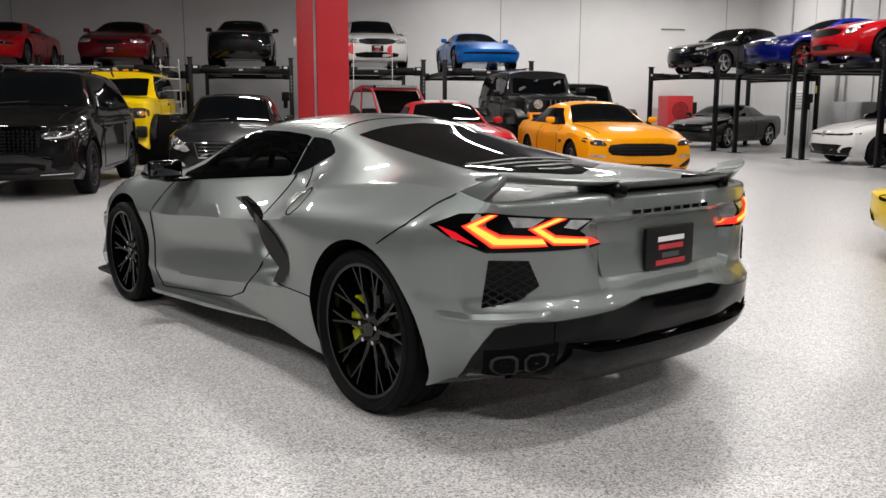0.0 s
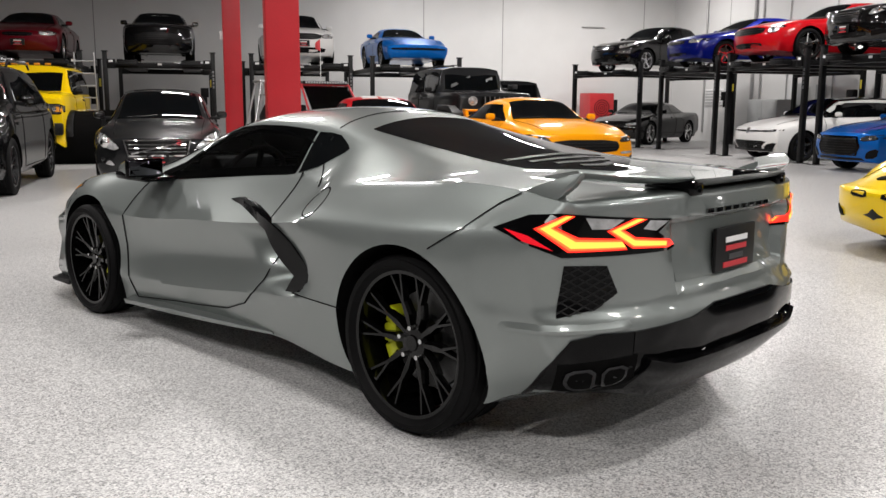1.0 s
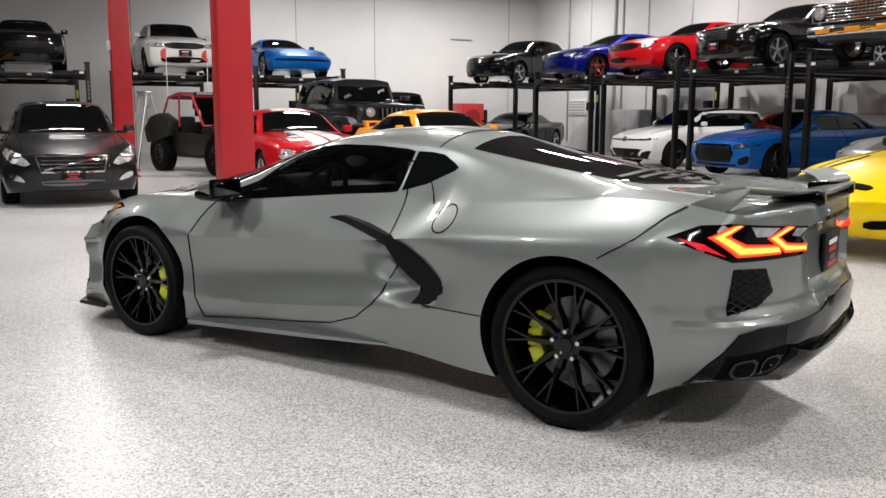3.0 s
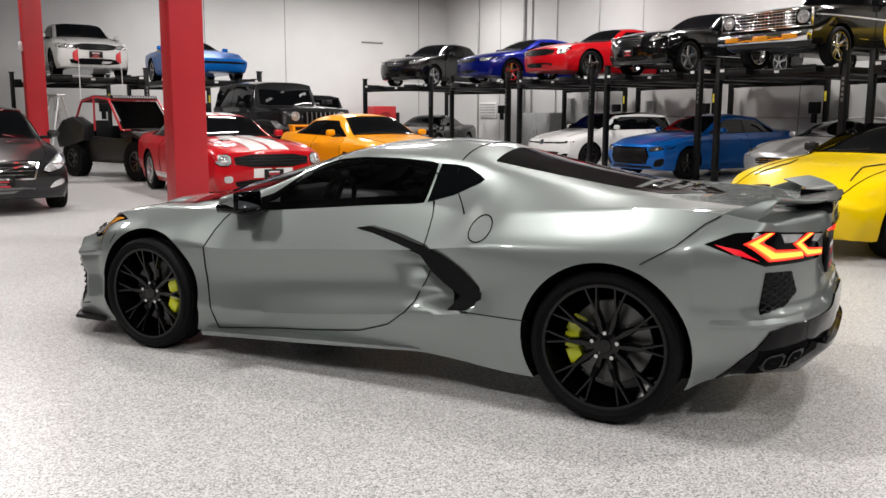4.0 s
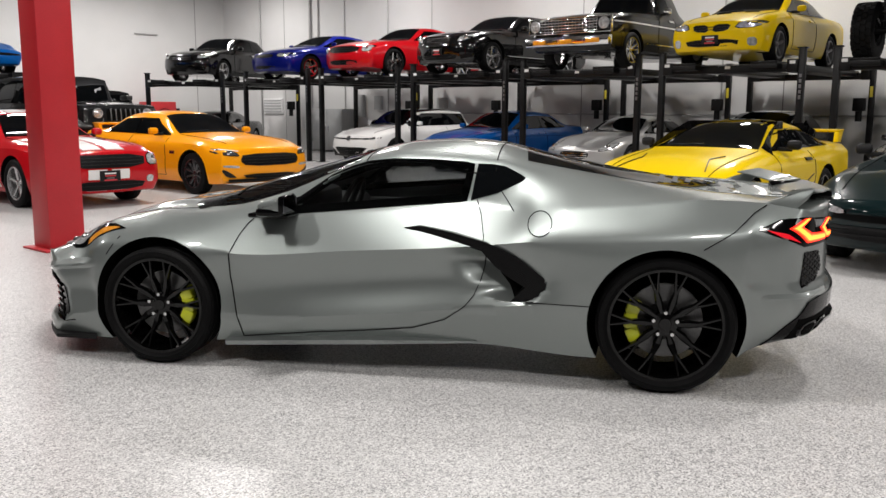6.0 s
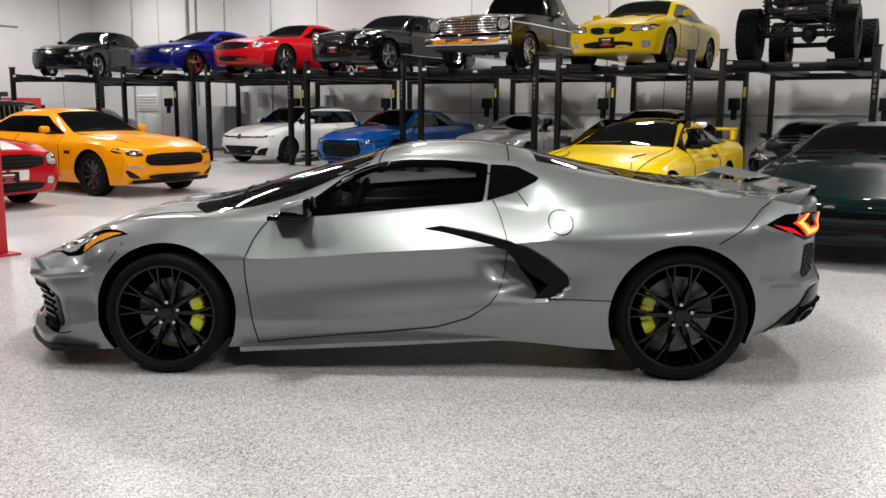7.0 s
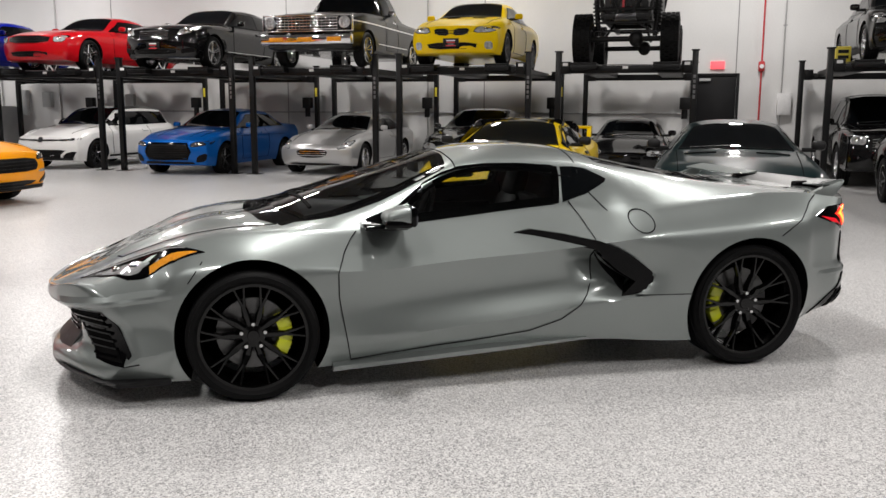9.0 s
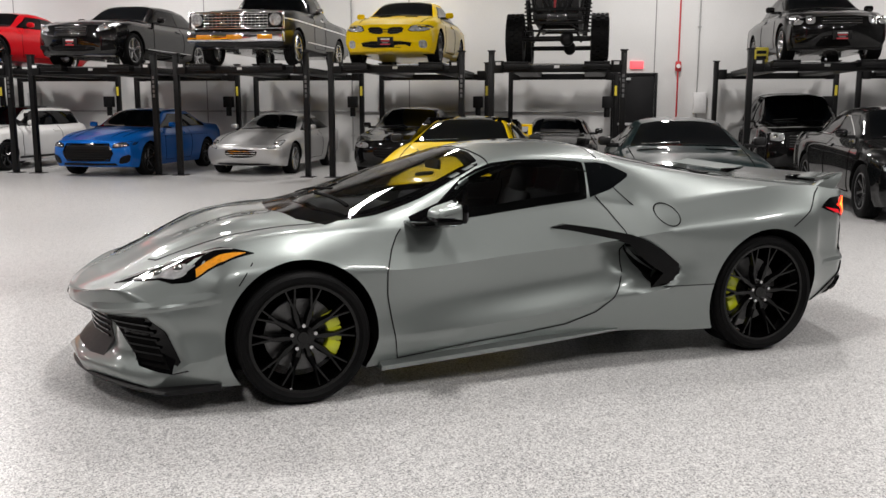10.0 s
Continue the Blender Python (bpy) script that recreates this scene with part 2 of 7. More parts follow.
# red columns
def column(x, y, w, label):
    t = thing("column", label, "column", "red columns", m=pose(x, y, 0))
    bm = bmesh.new()
    box(bm, -w / 2, w / 2, -w / 2, w / 2, 0.02, R["top"], 0.012)
    part("shaft", bm, M_RED, t)
    bm = bmesh.new()
    box(bm, -w / 2 - 0.08, w / 2 + 0.08, -w / 2 - 0.08, w / 2 + 0.08, 0.0, 0.02, 0.004)
    part("base_plate", bm, M_RED, t)
    bm = bmesh.new()
    box(bm, -w / 2 - 0.06, -w / 2, -0.05, 0.05, 2.55, 2.72, 0.005)
    part("junction_box", bm, M_STICK, t, "small white junction box")
    return t


column(0.44, 10.3, 0.36, "bright red painted square steel column")
column(0.26, 19.6, 0.36, "bright red square steel column near a ladder")


# ---- four-post lifts ----
DECK = 2.26


def lift(width, m, label, depth=4.45):
    """Local: x ahead, y left, the front posts at x = 0."""
    t = thing("car_lift", label, "car lift", "four-post lifts", m=m)
    hw = width / 2
    first = None
    for x in (0.0, -depth):
        for y in (-hw, hw):
            if first is None:
                bm = bmesh.new()
                box(bm, -0.055, 0.055, -0.055, 0.055, 0.012, 2.52, 0.006)
                box(bm, -0.075, 0.075, -0.075, 0.075, 2.50, 2.525, 0.003)
                first = part("post", bm, M_LIFT, t)
                first.matrix_basis = pose(x, y, 0)
                bm = bmesh.new()
                box(bm, -0.14, 0.14, -0.14, 0.14, 0.0, 0.012, 0.003)
                plate = part("base_plate", bm, M_LIFT, first)
                post = first
            else:
                post = shared("post", first, t, pose(x, y, 0))
                shared("base_plate", plate, post, Matrix.Identity(4))
            s = 1 if y < 0 else -1
            bm = bmesh.new()
            box(bm, x - 0.09, x + 0.09, y + s * 0.05, y + s * 0.24, DECK - 0.17, DECK + 0.06, 0.008)
            part("corner_bracket", bm, M_LIFT, t)
            if x == 0.0:
                bm = bmesh.new()
                box(bm, x + 0.09, x + 0.094, y + s * 0.09, y + s * 0.19, DECK - 0.02, DECK + 0.035)
                part("sticker", bm, M_STICK, t, "small white safety sticker")
                if y > 0:
                    for k, (dz, h) in enumerate(((0, 0.07), (0.1, 0.06), (0.19, 0.07), (0.29, 0.06), (0.38, 0.06))):
                        bm = bmesh.new()
                        box(bm, 0.055, 0.058, -0.022, 0.022, 1.62 + dz, 1.62 + dz + h)
                        part("mark", bm, M_GREYALLOY, post, "pale plain bar")
    for x in (0.0, -depth):
        bm = bmesh.new()
        box(bm, x - 0.05, x + 0.05, -hw + 0.09, hw - 0.09, DECK - 0.16, DECK - 0.02, 0.006)
        part("crossbeam", bm, M_LIFT, t)
    for s in (-1, 1):
        bm = bmesh.new()
        y0, y1 = sorted((s * 0.52, s * 1.0))
        box(bm, -depth - 0.15, 0.29, y0, y1, DECK - 0.10, DECK - 0.012, 0.006)
        box(bm, -depth - 0.15, 0.29, y0, y0 + 0.03, DECK - 0.012, DECK + 0.02)
        box(bm, -depth - 0.15, 0.29, y1 - 0.03, y1, DECK - 0.012, DECK + 0.02)
        box(bm, 0.26, 0.29, y0, y1, DECK - 0.012, DECK + 0.035, 0.005)
        for k in range(14):
            x = -depth + k * 0.34
            box(bm, x, x + 0.02, y0 + 0.03, y1 - 0.03, DECK - 0.012, DECK - 0.004)
        part("runway", bm, M_LIFT, t)
    bm = bmesh.new()
    tube(bm, (0.06, -hw + 0.22, DECK + 0.0), (0.06, hw - 0.22, DECK - 0.015), 0.009, 8)
    part("cable", bm, M_GREYALLOY, t, "steel cable")
    bm = bmesh.new()
    box(bm, 0.05, 0.055, -0.05, 0.05, DECK - 0.08, DECK - 0.03)
    part("sticker", bm, M_STICK, t, "small white sticker")
    bm = bmesh.new()
    box(bm, -depth + 0.06, -depth + 0.24, hw - 0.32, hw - 0.08, 1.42, 1.70, 0.02)
    tube(bm, (-depth + 0.15, hw - 0.2, 1.2), (-depth + 0.15, hw - 0.2, 1.42), 0.07, 12)
    part("power_unit", bm, M_BLACK, t, "black electric power unit")
    bm = bmesh.new()
    box(bm, -depth + 0.055, -depth + 0.058, hw - 0.03, hw + 0.03, 1.72, 1.95)
    part("sticker", bm, M_YELSTICK, t, "yellow warning sticker")
    return t


EAST = 180.0
NORTH = -90.0
LIFT_X = 12.3
east_bays = dict(buggy=(3.92, 6.46), coupe=(7.05, 9.72), truck=(10.24, 13.05), saloon=(13.55, 16.36), red=(16.89, 19.75), blue=(20.30, 23.1), grey=(-1.1, 1.6), far=(-4.3, -1.6))
BAY = {}
for name, (a, b) in east_bays.items():
    lift(b - a, pose(LIFT_X, (a + b) / 2, 0, 0, 0, EAST), "black four-post car lift with steel runways")
    BAY[name] = (a + b) / 2
lift(2.75, pose(11.65, 25.3, 0, 0, 0, EAST + 20), "black four-post car lift standing askew")
NORTH_Y = 24.0
for x, w in ((-7.7, 2.6), (-4.55, 2.6), (-1.37, 2.6), (2.2, 2.6), (5.32, 2.45)):
    lift(w, pose(x, NORTH_Y, 0, 0, 0, NORTH), "black four-post car lift before the white wall")


# ---- cars: wheels ----
from mathutils.bvhtree import BVHTree

wheel_store = {}


def prism(bm, a, b, wa, wb, ya, yb, thick):
    """A spoke bar in the wheel's plane from a to b (x, z), its widths, outer faces and thickness."""
    a, b = Vector(a), Vector(b)
    d = (b - a).normalized()
    n = Vector((-d.y, d.x))
    ring = []
    for p, w, y in ((a, wa, ya), (b, wb, yb)):
        for s, dy in ((1, -0.35 * thick), (0.55, 0.0), (-0.55, 0.0), (-1, -0.35 * thick), (-1, -thick), (1, -thick)):
            q = p + n * (s * w / 2)
            ring.append(bm.verts.new((q.x, y + dy, q.y)))
    for k in range(6):
        l = (k + 1) % 6
        bm.faces.new((ring[k], ring[l], ring[6 + l], ring[6 + k]))
    bm.faces.new(ring[5::-1])
    bm.faces.new(ring[6:])


def polar(r, deg):
    return (r * math.cos(radians(deg)), r * math.sin(radians(deg)))


def wheel_parts(style, r, width, rim, mat, spokes, seg, lip):
    """The meshes of a wheel with its axle along y and its face to +y; the tyre's middle plane at y = 0."""
    key = (style, r, width, rim, mat.name, spokes, seg, lip)
    if key in wheel_store:
        return wheel_store[key]
    h = width / 2
    wall_h = r - rim
    prof = [(rim - 0.004, h * 0.80), (rim + 0.012, h * 0.90), (rim + wall_h * 0.35, h * 1.0), (rim + wall_h * 0.7, h * 0.985), (r - 0.018, h * 0.92), (r - 0.006, h * 0.84)]
    tread = []
    for k in (0.62, 0.22, -0.22, -0.62):
        tread += [(r, h * (k + 0.09)), (r - 0.007, h * (k + 0.06)), (r - 0.007, h * (k - 0.02)), (r, h * (k - 0.05))]
    prof = prof + [(r, h * 0.75)] + tread + [(r, -h * 0.76)] + [(a, -b) for a, b in reversed(prof)]
    v, f = lathe(prof, seg)
    ty = mesh_object("tyre", v, f, M_RUBBER, smooth=30)
    bm = bmesh.new()
    face = h * 0.78
    v, f = lathe([(rim + 0.004, face + 0.010), (rim - lip, face + 0.008), (rim - lip - 0.004, face - 0.02), (rim - 0.03, -h * 0.7), (rim - 0.01, -h * 0.8), (rim + 0.004, -h * 0.8)], seg)
    bv = [bm.verts.new(p) for p in v]
    for q in f:
        bm.faces.new([bv[i] for i in q])
    yh, yr = face - 0.035, face - 0.006
    hub = rim * 0.19
    step = 360.0 / spokes
    for k in range(spokes):
        a = 90 + k * step
        e = rim - lip - 0.002
        if style == "trident":
            lug = 90 + 72 * (k // 2)
            s_ = 1 if k % 2 else -1
            a = lug + s_ * 18
            prism(bm, polar(hub * 0.7, lug + s_ * 20), polar(rim * 0.40, a), 0.020, 0.040, yh, yh + 0.004, 0.035)
            prism(bm, polar(rim * 0.385, a), polar(rim * 0.60, a - s_ * 1.5), 0.041, 0.024, yh + 0.004, yh + 0.014, 0.035)
            prism(bm, polar(rim * 0.57, a - s_ * 1.0), polar(e, lug + s_ * 20), 0.019, 0.014, yh + 0.013, yr, 0.028)
            prism(bm, polar(rim * 0.57, a - s_ * 2.0), polar(e, lug + s_ * 9), 0.019, 0.014, yh + 0.013, yr, 0.028)
        elif style == "pair":
            for s in (-1, 1):
                prism(bm, polar(hub, a + s * step * 0.18), polar(e, a + s * step * 0.17), 0.03, 0.034, yh, yr, 0.035)
        else:
            prism(bm, polar(hub * 0.8, a), polar(e, a), rim * 0.20, rim * 0.27, yh, yr, 0.04)
    v, f = lathe([(0.0005, yh + 0.012), (hub * 0.55, yh + 0.012), (hub * 0.6, yh + 0.004), (hub * 1.15, yh), (hub * 1.2, yh - 0.04), (0.0005, yh - 0.045)], 24)
    bv = [bm.verts.new(p) for p in v]
    for q in f:
        bm.faces.new([bv[i] for i in q])
    ri = part("rim", bm, mat, smooth=30)
    bm = bmesh.new()
    dr = rim * 0.68
    v, f = lathe([(0.03, 0.0), (0.09, 0.015), (0.10, 0.0), (dr, 0.0), (dr, -0.024), (0.03, -0.03)], 32)
    bv = [bm.verts.new(p) for p in v]
    for q in f:
        bm.faces.new([bv[i] for i in q])
    di = part("wheel", bm, M_DISC, smooth=30)
    wheel_store[key] = (ty.data, ri.data, di.data)
    for o in (ty, ri, di):
        bpy.data.objects.remove(o)
    return wheel_store[key]


def add_wheel(car, x, y, z, spec):
    ty, ri, di = wheel_parts(*spec)
    w = new("wheel", di)
    w.parent = car
    w.matrix_basis = pose(x, y, z, 0, 0, 0 if y > 0 else 180)
    for n, d in (("tyre", ty), ("rim", ri)):
        o = new(n, d)
        o.parent = w
    return w


# ---- cars: bodies ----
def smooth_line(keys, x):
    """A line through keys [(x, value)] that does not overshoot."""
    k = np.array(sorted(keys), float)
    xs, ys = k[:, 0], k[:, 1]
    h = np.diff(xs)
    d = np.diff(ys) / h
    m = np.zeros(len(xs))
    m[0], m[-1] = d[0], d[-1]
    for i in range(1, len(xs) - 1):
        if d[i - 1] * d[i] > 0:
            w1, w2 = 2 * h[i] + h[i - 1], h[i] + 2 * h[i - 1]
            m[i] = (w1 + w2) / (w1 / d[i - 1] + w2 / d[i])
    x = np.clip(x, xs[0], xs[-1])
    i = np.clip(np.searchsorted(xs, x) - 1, 0, len(h) - 1)
    t = (x - xs[i]) / h[i]
    return (ys[i] * (2 * t**3 - 3 * t**2 + 1) + h[i] * m[i] * (t**3 - 2 * t**2 + t) + ys[i + 1] * (-2 * t**3 + 3 * t**2) + h[i] * m[i + 1] * (t**3 - t**2))


def ease(a, b, x):
    t = np.clip((x - a) / (b - a), 0, 1)
    return t * t * (3 - 2 * t)


def loft(lines, sharp, subs, xs, bend, caps=((0.965, 0.018), (0.88, 0.028), (0.6, 0.034), (0.3, 0.036))):
    """A closed body from long lines. lines: for each, keys [(x, y, z)]; sharp: how hard each line's edge is; bend(x, y, z): the shift of x."""
    S, n = len(xs), len(lines)
    P = np.zeros((S, n, 2))
    for i, l in enumerate(lines):
        P[:, i, 0] = smooth_line([(a, b) for a, b, c in l], xs)
        P[:, i, 1] = smooth_line([(a, c) for a, b, c in l], xs)
    seg = P[:, 1:] - P[:, :-1]
    L = np.maximum(np.linalg.norm(seg, axis=2, keepdims=True), 1e-5)
    u = seg / L
    half = []
    sharp = [np.broadcast_to(np.asarray(k(xs) if callable(k) else k, float), (S,)).reshape(S, 1) for k in sharp]
    for i in range(n - 1):
        t0 = u[:, i] if i == 0 else (u[:, i - 1] + u[:, i])
        t1 = u[:, i] if i == n - 2 else (u[:, i] + u[:, i + 1])
        t0 = t0 / np.maximum(np.linalg.norm(t0, axis=1, keepdims=True), 1e-5)
        t1 = t1 / np.maximum(np.linalg.norm(t1, axis=1, keepdims=True), 1e-5)
        if i == n - 2:
            t1 = np.tile(np.array([[-1.0, 0.0]]), (S, 1))
        s0, s1 = sharp[i], sharp[i + 1]
        m0 = ((1 - s0) * t0 + s0 * u[:, i]) * L[:, i]
        m1 = ((1 - s1) * t1 + s1 * u[:, i]) * L[:, i]
        for k in range(subs[i]):
            t = k / subs[i]
            half.append(P[:, i] * (2 * t**3 - 3 * t**2 + 1) + m0 * (t**3 - 2 * t**2 + t) + P[:, i + 1] * (-2 * t**3 + 3 * t**2) + m1 * (t**3 - t**2))
    half.append(P[:, -1])
    H = np.stack(half, 1)
    H[:, 0, 0] = 0
    H[:, -1, 0] = 0
    M = H.shape[1]
    other = H[:, -2:0:-1].copy()
    other[:, :, 0] *= -1
    ring = np.concatenate([H, other], 1)
    Rn = ring.shape[1]

    def close(r2, x, out):
        c = r2.mean(0)
        c[0] = 0
        rows = []
        for k, dx in caps:
            rows.append((c + (r2 - c) * k, x + out * dx))
        return rows, c

    rows = [(ring[i], xs[i]) for i in range(S)]
    nose, nc = close(ring[-1], xs[-1], 1)
    tail, tc_ = close(ring[0], xs[0], -1)
    rows = list(reversed(tail)) + rows + nose
    verts = []
    for r2, x in rows:
        for y, z in r2:
            verts.append((x + bend(x, y, z), y, z))
    faces = []
    for i in range(len(rows) - 1):
        for k in range(Rn):
            l = (k + 1) % Rn
            faces.append((i * Rn + k, i * Rn + l, (i + 1) * Rn + l, (i + 1) * Rn + k))
    a = len(verts)
    verts.append((xs[0] - 0.036 + bend(xs[0], 0, tc_[1]), 0, tc_[1]))
    verts.append((xs[-1] + 0.036 + bend(xs[-1], 0, nc[1]), 0, nc[1]))
    last = (len(rows) - 1) * Rn
    for k in range(Rn):
        l = (k + 1) % Rn
        faces.append((a, l, k))
        faces.append((a + 1, last + k, last + l))
    return verts, faces


class Shell:
    """A body surface that other parts are laid on."""

    def __init__(self, verts, faces):
        self.tree = BVHTree.FromPolygons([Vector(v) for v in verts], faces)

    def onto(self, axis, p, q):
        if axis == "side":
            o, d = Vector((p, 4.0, q)), Vector((0, -1, 0))
        elif axis == "front":
            o, d = Vector((9.0, p, q)), Vector((-1, 0, 0))
        elif axis == "rear":
            o, d = Vector((-6.0, p, q)), Vector((1, 0, 0))
        elif axis == "rear_corner":
            o, d = Vector((0.6 * p - 4.0, 0.8 * p + 3.0, q)), Vector((0.8, -0.6, 0))
        elif axis == "front_corner":
            o, d = Vector((-0.7071 * p + 4.5, 0.7071 * p + 4.5, q)), Vector((-0.7071, -0.7071, 0))
        else:
            o, d = Vector((p, q, 5.0)), Vector((0, 0, -1))
        hit, n, i, dist = self.tree.ray_cast(o, d)
        if hit is None and axis.endswith("corner"):
            hit, n, i, dist = self.tree.find_nearest(o + d * 4.6)
        if hit is None:
            far = o + d * (3.3 if axis == "side" else 3.5 if axis == "top" else 5.0)
            hit, n, i, dist = self.tree.find_nearest(far)
            hit = Vector((far.x, hit.y, far.z)) if axis == "side" else Vector((hit.x, far.y, far.z)) if axis in ("front", "rear") else Vector((far.x, far.y, hit.z))
        return hit, d


def cut_corners(poly, times, amount=0.22):
    for _ in range(times):
        out = []
        for i, p in enumerate(poly):
            q = poly[(i + 1) % len(poly)]
            out.append((p[0] + (q[0] - p[0]) * amount, p[1] + (q[1] - p[1]) * amount))
            out.append((q[0] + (p[0] - q[0]) * amount, q[1] + (p[1] - q[1]) * amount))
        poly = out
    return poly


def panel(name, car, shell, poly, axis, mat, lift=0.004, depth=0.012, grid=0.10, rounds=0, both=True, label="", proud=0.0):
    """A thin fitted piece on the body: poly is (x, z) from the side, (y, z) from front or rear, (x, y) from above. proud raises its middle."""
    poly = cut_corners(poly, rounds)
    bm = bmesh.new()
    bm.faces.new([bm.verts.new((a, b, 0)) for a, b in poly])
    for ax in (0, 1):
        lo, hi = min(p[ax] for p in poly), max(p[ax] for p in poly)
        n = max(1, int((hi - lo) / grid))
        for k in range(1, n):
            co = [0, 0, 0]
            no = [0, 0, 0]
            co[ax], no[ax] = lo + (hi - lo) * k / n, 1
            bmesh.ops.bisect_plane(bm, geom=bm.verts[:] + bm.edges[:] + bm.faces[:], plane_co=co, plane_no=no)
    bm.verts.index_update()
    bm.verts.ensure_lookup_table()
    verts, back = [], []
    edge = {v.index for e in bm.edges if e.is_boundary for v in e.verts}
    for v in bm.verts:
        hit, d = shell.onto(axis, v.co.x, v.co.y)
        up = lift + (proud if v.index not in edge else 0)
        verts.append(hit - d * up)
        back.append(hit + d * depth)
    faces = [[v.index for v in f.verts] for f in bm.faces]
    n = len(verts)
    extra = {}
    for i in sorted(edge):
        extra[i] = n + len(extra)
    allv = verts + [back[i] for i in extra]
    for e in bm.edges:
        if e.is_boundary:
            a, b = e.verts[0].index, e.verts[1].index
            faces.append([a, b, extra[b], extra[a]])
    bm.free()
    made = []
    for s in ((1, -1) if both else (1,)):
        vs = [(v[0], s * v[1], v[2]) for v in allv]
        bm = bmesh.new()
        bv = [bm.verts.new(v) for v in vs]
        for f in faces:
            try:
                bm.faces.new([bv[i] for i in f])
            except ValueError:
                pass
        made.append(part(name, bm, mat, car, label, smooth=40))
    return made


def seam(name, car, shell, pts, axis, mat=None, width=0.007, lift=0.0028, both=True, step=0.05, label=""):
    """A narrow strip along a line on the body."""
    line = []
    for a, b in zip(pts, pts[1:]):
        n = max(1, int(math.dist(a, b) / step))
        line += [(a[0] + (b[0] - a[0]) * k / n, a[1] + (b[1] - a[1]) * k / n) for k in range(n)]
    line.append(pts[-1])
    rows = []
    for i, p in enumerate(line):
        a, b = line[max(0, i - 1)], line[min(len(line) - 1, i + 1)]
        d = Vector((b[0] - a[0], b[1] - a[1]))
        d = d.normalized() if d.length > 1e-9 else Vector((1, 0))
        n = Vector((-d.y, d.x)) * width / 2
        row = []
        for s in (1, -1):
            hit, dr = shell.onto(axis, p[0] + s * n.x, p[1] + s * n.y)
            row.append(hit - dr * lift)
        row += [row[1] + dr * 0.01, row[0] + dr * 0.01]
        rows.append(row)
    verts = [v for r_ in rows for v in r_]
    faces = []
    for i in range(len(rows) - 1):
        for k in range(4):
            l = (k + 1) % 4
            faces.append((i * 4 + k, i * 4 + l, i * 4 + 4 + l, i * 4 + 4 + k))
    for s in ((1, -1) if both else (1,)):
        mesh_object(name, [(v[0], s * v[1], v[2]) for v in verts], faces, mat or M_SEAM, car, label, smooth=0)


def cut_arches(ob, arches, W):
    """Cuts wheel wells; arches: (x, z, radius, depth from the side)."""
    bm = bmesh.new()
    for x, z, r, dep in arches:
        for s in (-1, 1):
            m = pose(x, s * (W / 2 + 0.3 - dep / 2), z, 90, 0, 0)
            bmesh.ops.create_cone(bm, cap_ends=True, segments=56, radius1=r, radius2=r, depth=dep + 0.6, matrix=m)
    me = bpy.data.meshes.new("cutter")
    bm.to_mesh(me)
    bm.free()
    cutter = new("cutter", me)
    cutter.parent = ob.parent
    me.materials.append(M_WELL)
    ob.data.materials.append(M_WELL)
    mod = ob.modifiers.new("wells", "BOOLEAN")
    mod.operation, mod.object, mod.solver = "DIFFERENCE", cutter, "EXACT"
    mod.material_mode = "TRANSFER"
    dg = bpy.context.evaluated_depsgraph_get()
    cut = bpy.data.meshes.new_from_object(ob.evaluated_get(dg))
    ob.modifiers.clear()
    ob.data = cut
    bpy.data.objects.remove(cutter)
    cut.polygons.foreach_set("use_smooth", [True] * len(cut.polygons))
    cut.set_sharp_from_angle(angle=radians(35))


def mirror_part(car, x, y, z, w, h, d, mat, foot=True):
    for s in (-1, 1):
        bm = bmesh.new()
        box(bm, x - d / 2, x + d / 2, s * y, s * (y + w), z, z + h, min(w, h, d) * 0.42)
        mir = part("mirror", bm, mat, car)
        bm = bmesh.new()
        box(bm, x - d * 0.2, x + d * 0.2, s * (y - 0.10), s * (y + 0.06), z - 0.02, z + 0.03, 0.006)
        part("mirror_foot", bm, M_BLACK, mir)
        bm = bmesh.new()
        box(bm, x - d / 2 - 0.004, x - d / 2 + 0.004, s * (y + w * 0.1), s * (y + w * 0.9), z + h * 0.12, z + h * 0.88, 0.003)
        part("mirror_glass", bm, M_CHROME, mir, "mirror glass")


def plate(car, x, z, w=0.32, h=0.16, y=0.0, out=1, rows=3, turn=0.0):
    bm = bmesh.new()
    box(bm, -0.008, 0.008, -w / 2, w / 2, -h / 2, h / 2, 0.004)
    p = part("plate", bm, M_BLACK, car, "black dealer plate")
    p.matrix_basis = pose(x, y, z, 0, turn, 0 if out > 0 else 180)
    for k, (dz, bw, mm) in enumerate(((0.034, 0.17, M_STICK), (0.002, 0.16, M_PLATERED), (-0.032, 0.11, M_GREYALLOY), (-0.06, 0.19, M_PLATERED))):
        bm = bmesh.new()
        box(bm, 0.008, 0.011, -bw / 2, bw / 2, dz - 0.010, dz + 0.010)
        part("mark", bm, mm, p, "plain bar")
    return p


M_PLATERED = material("plate_red", (0.5, 0.03, 0.04), rough=0.4, vary=0.1)


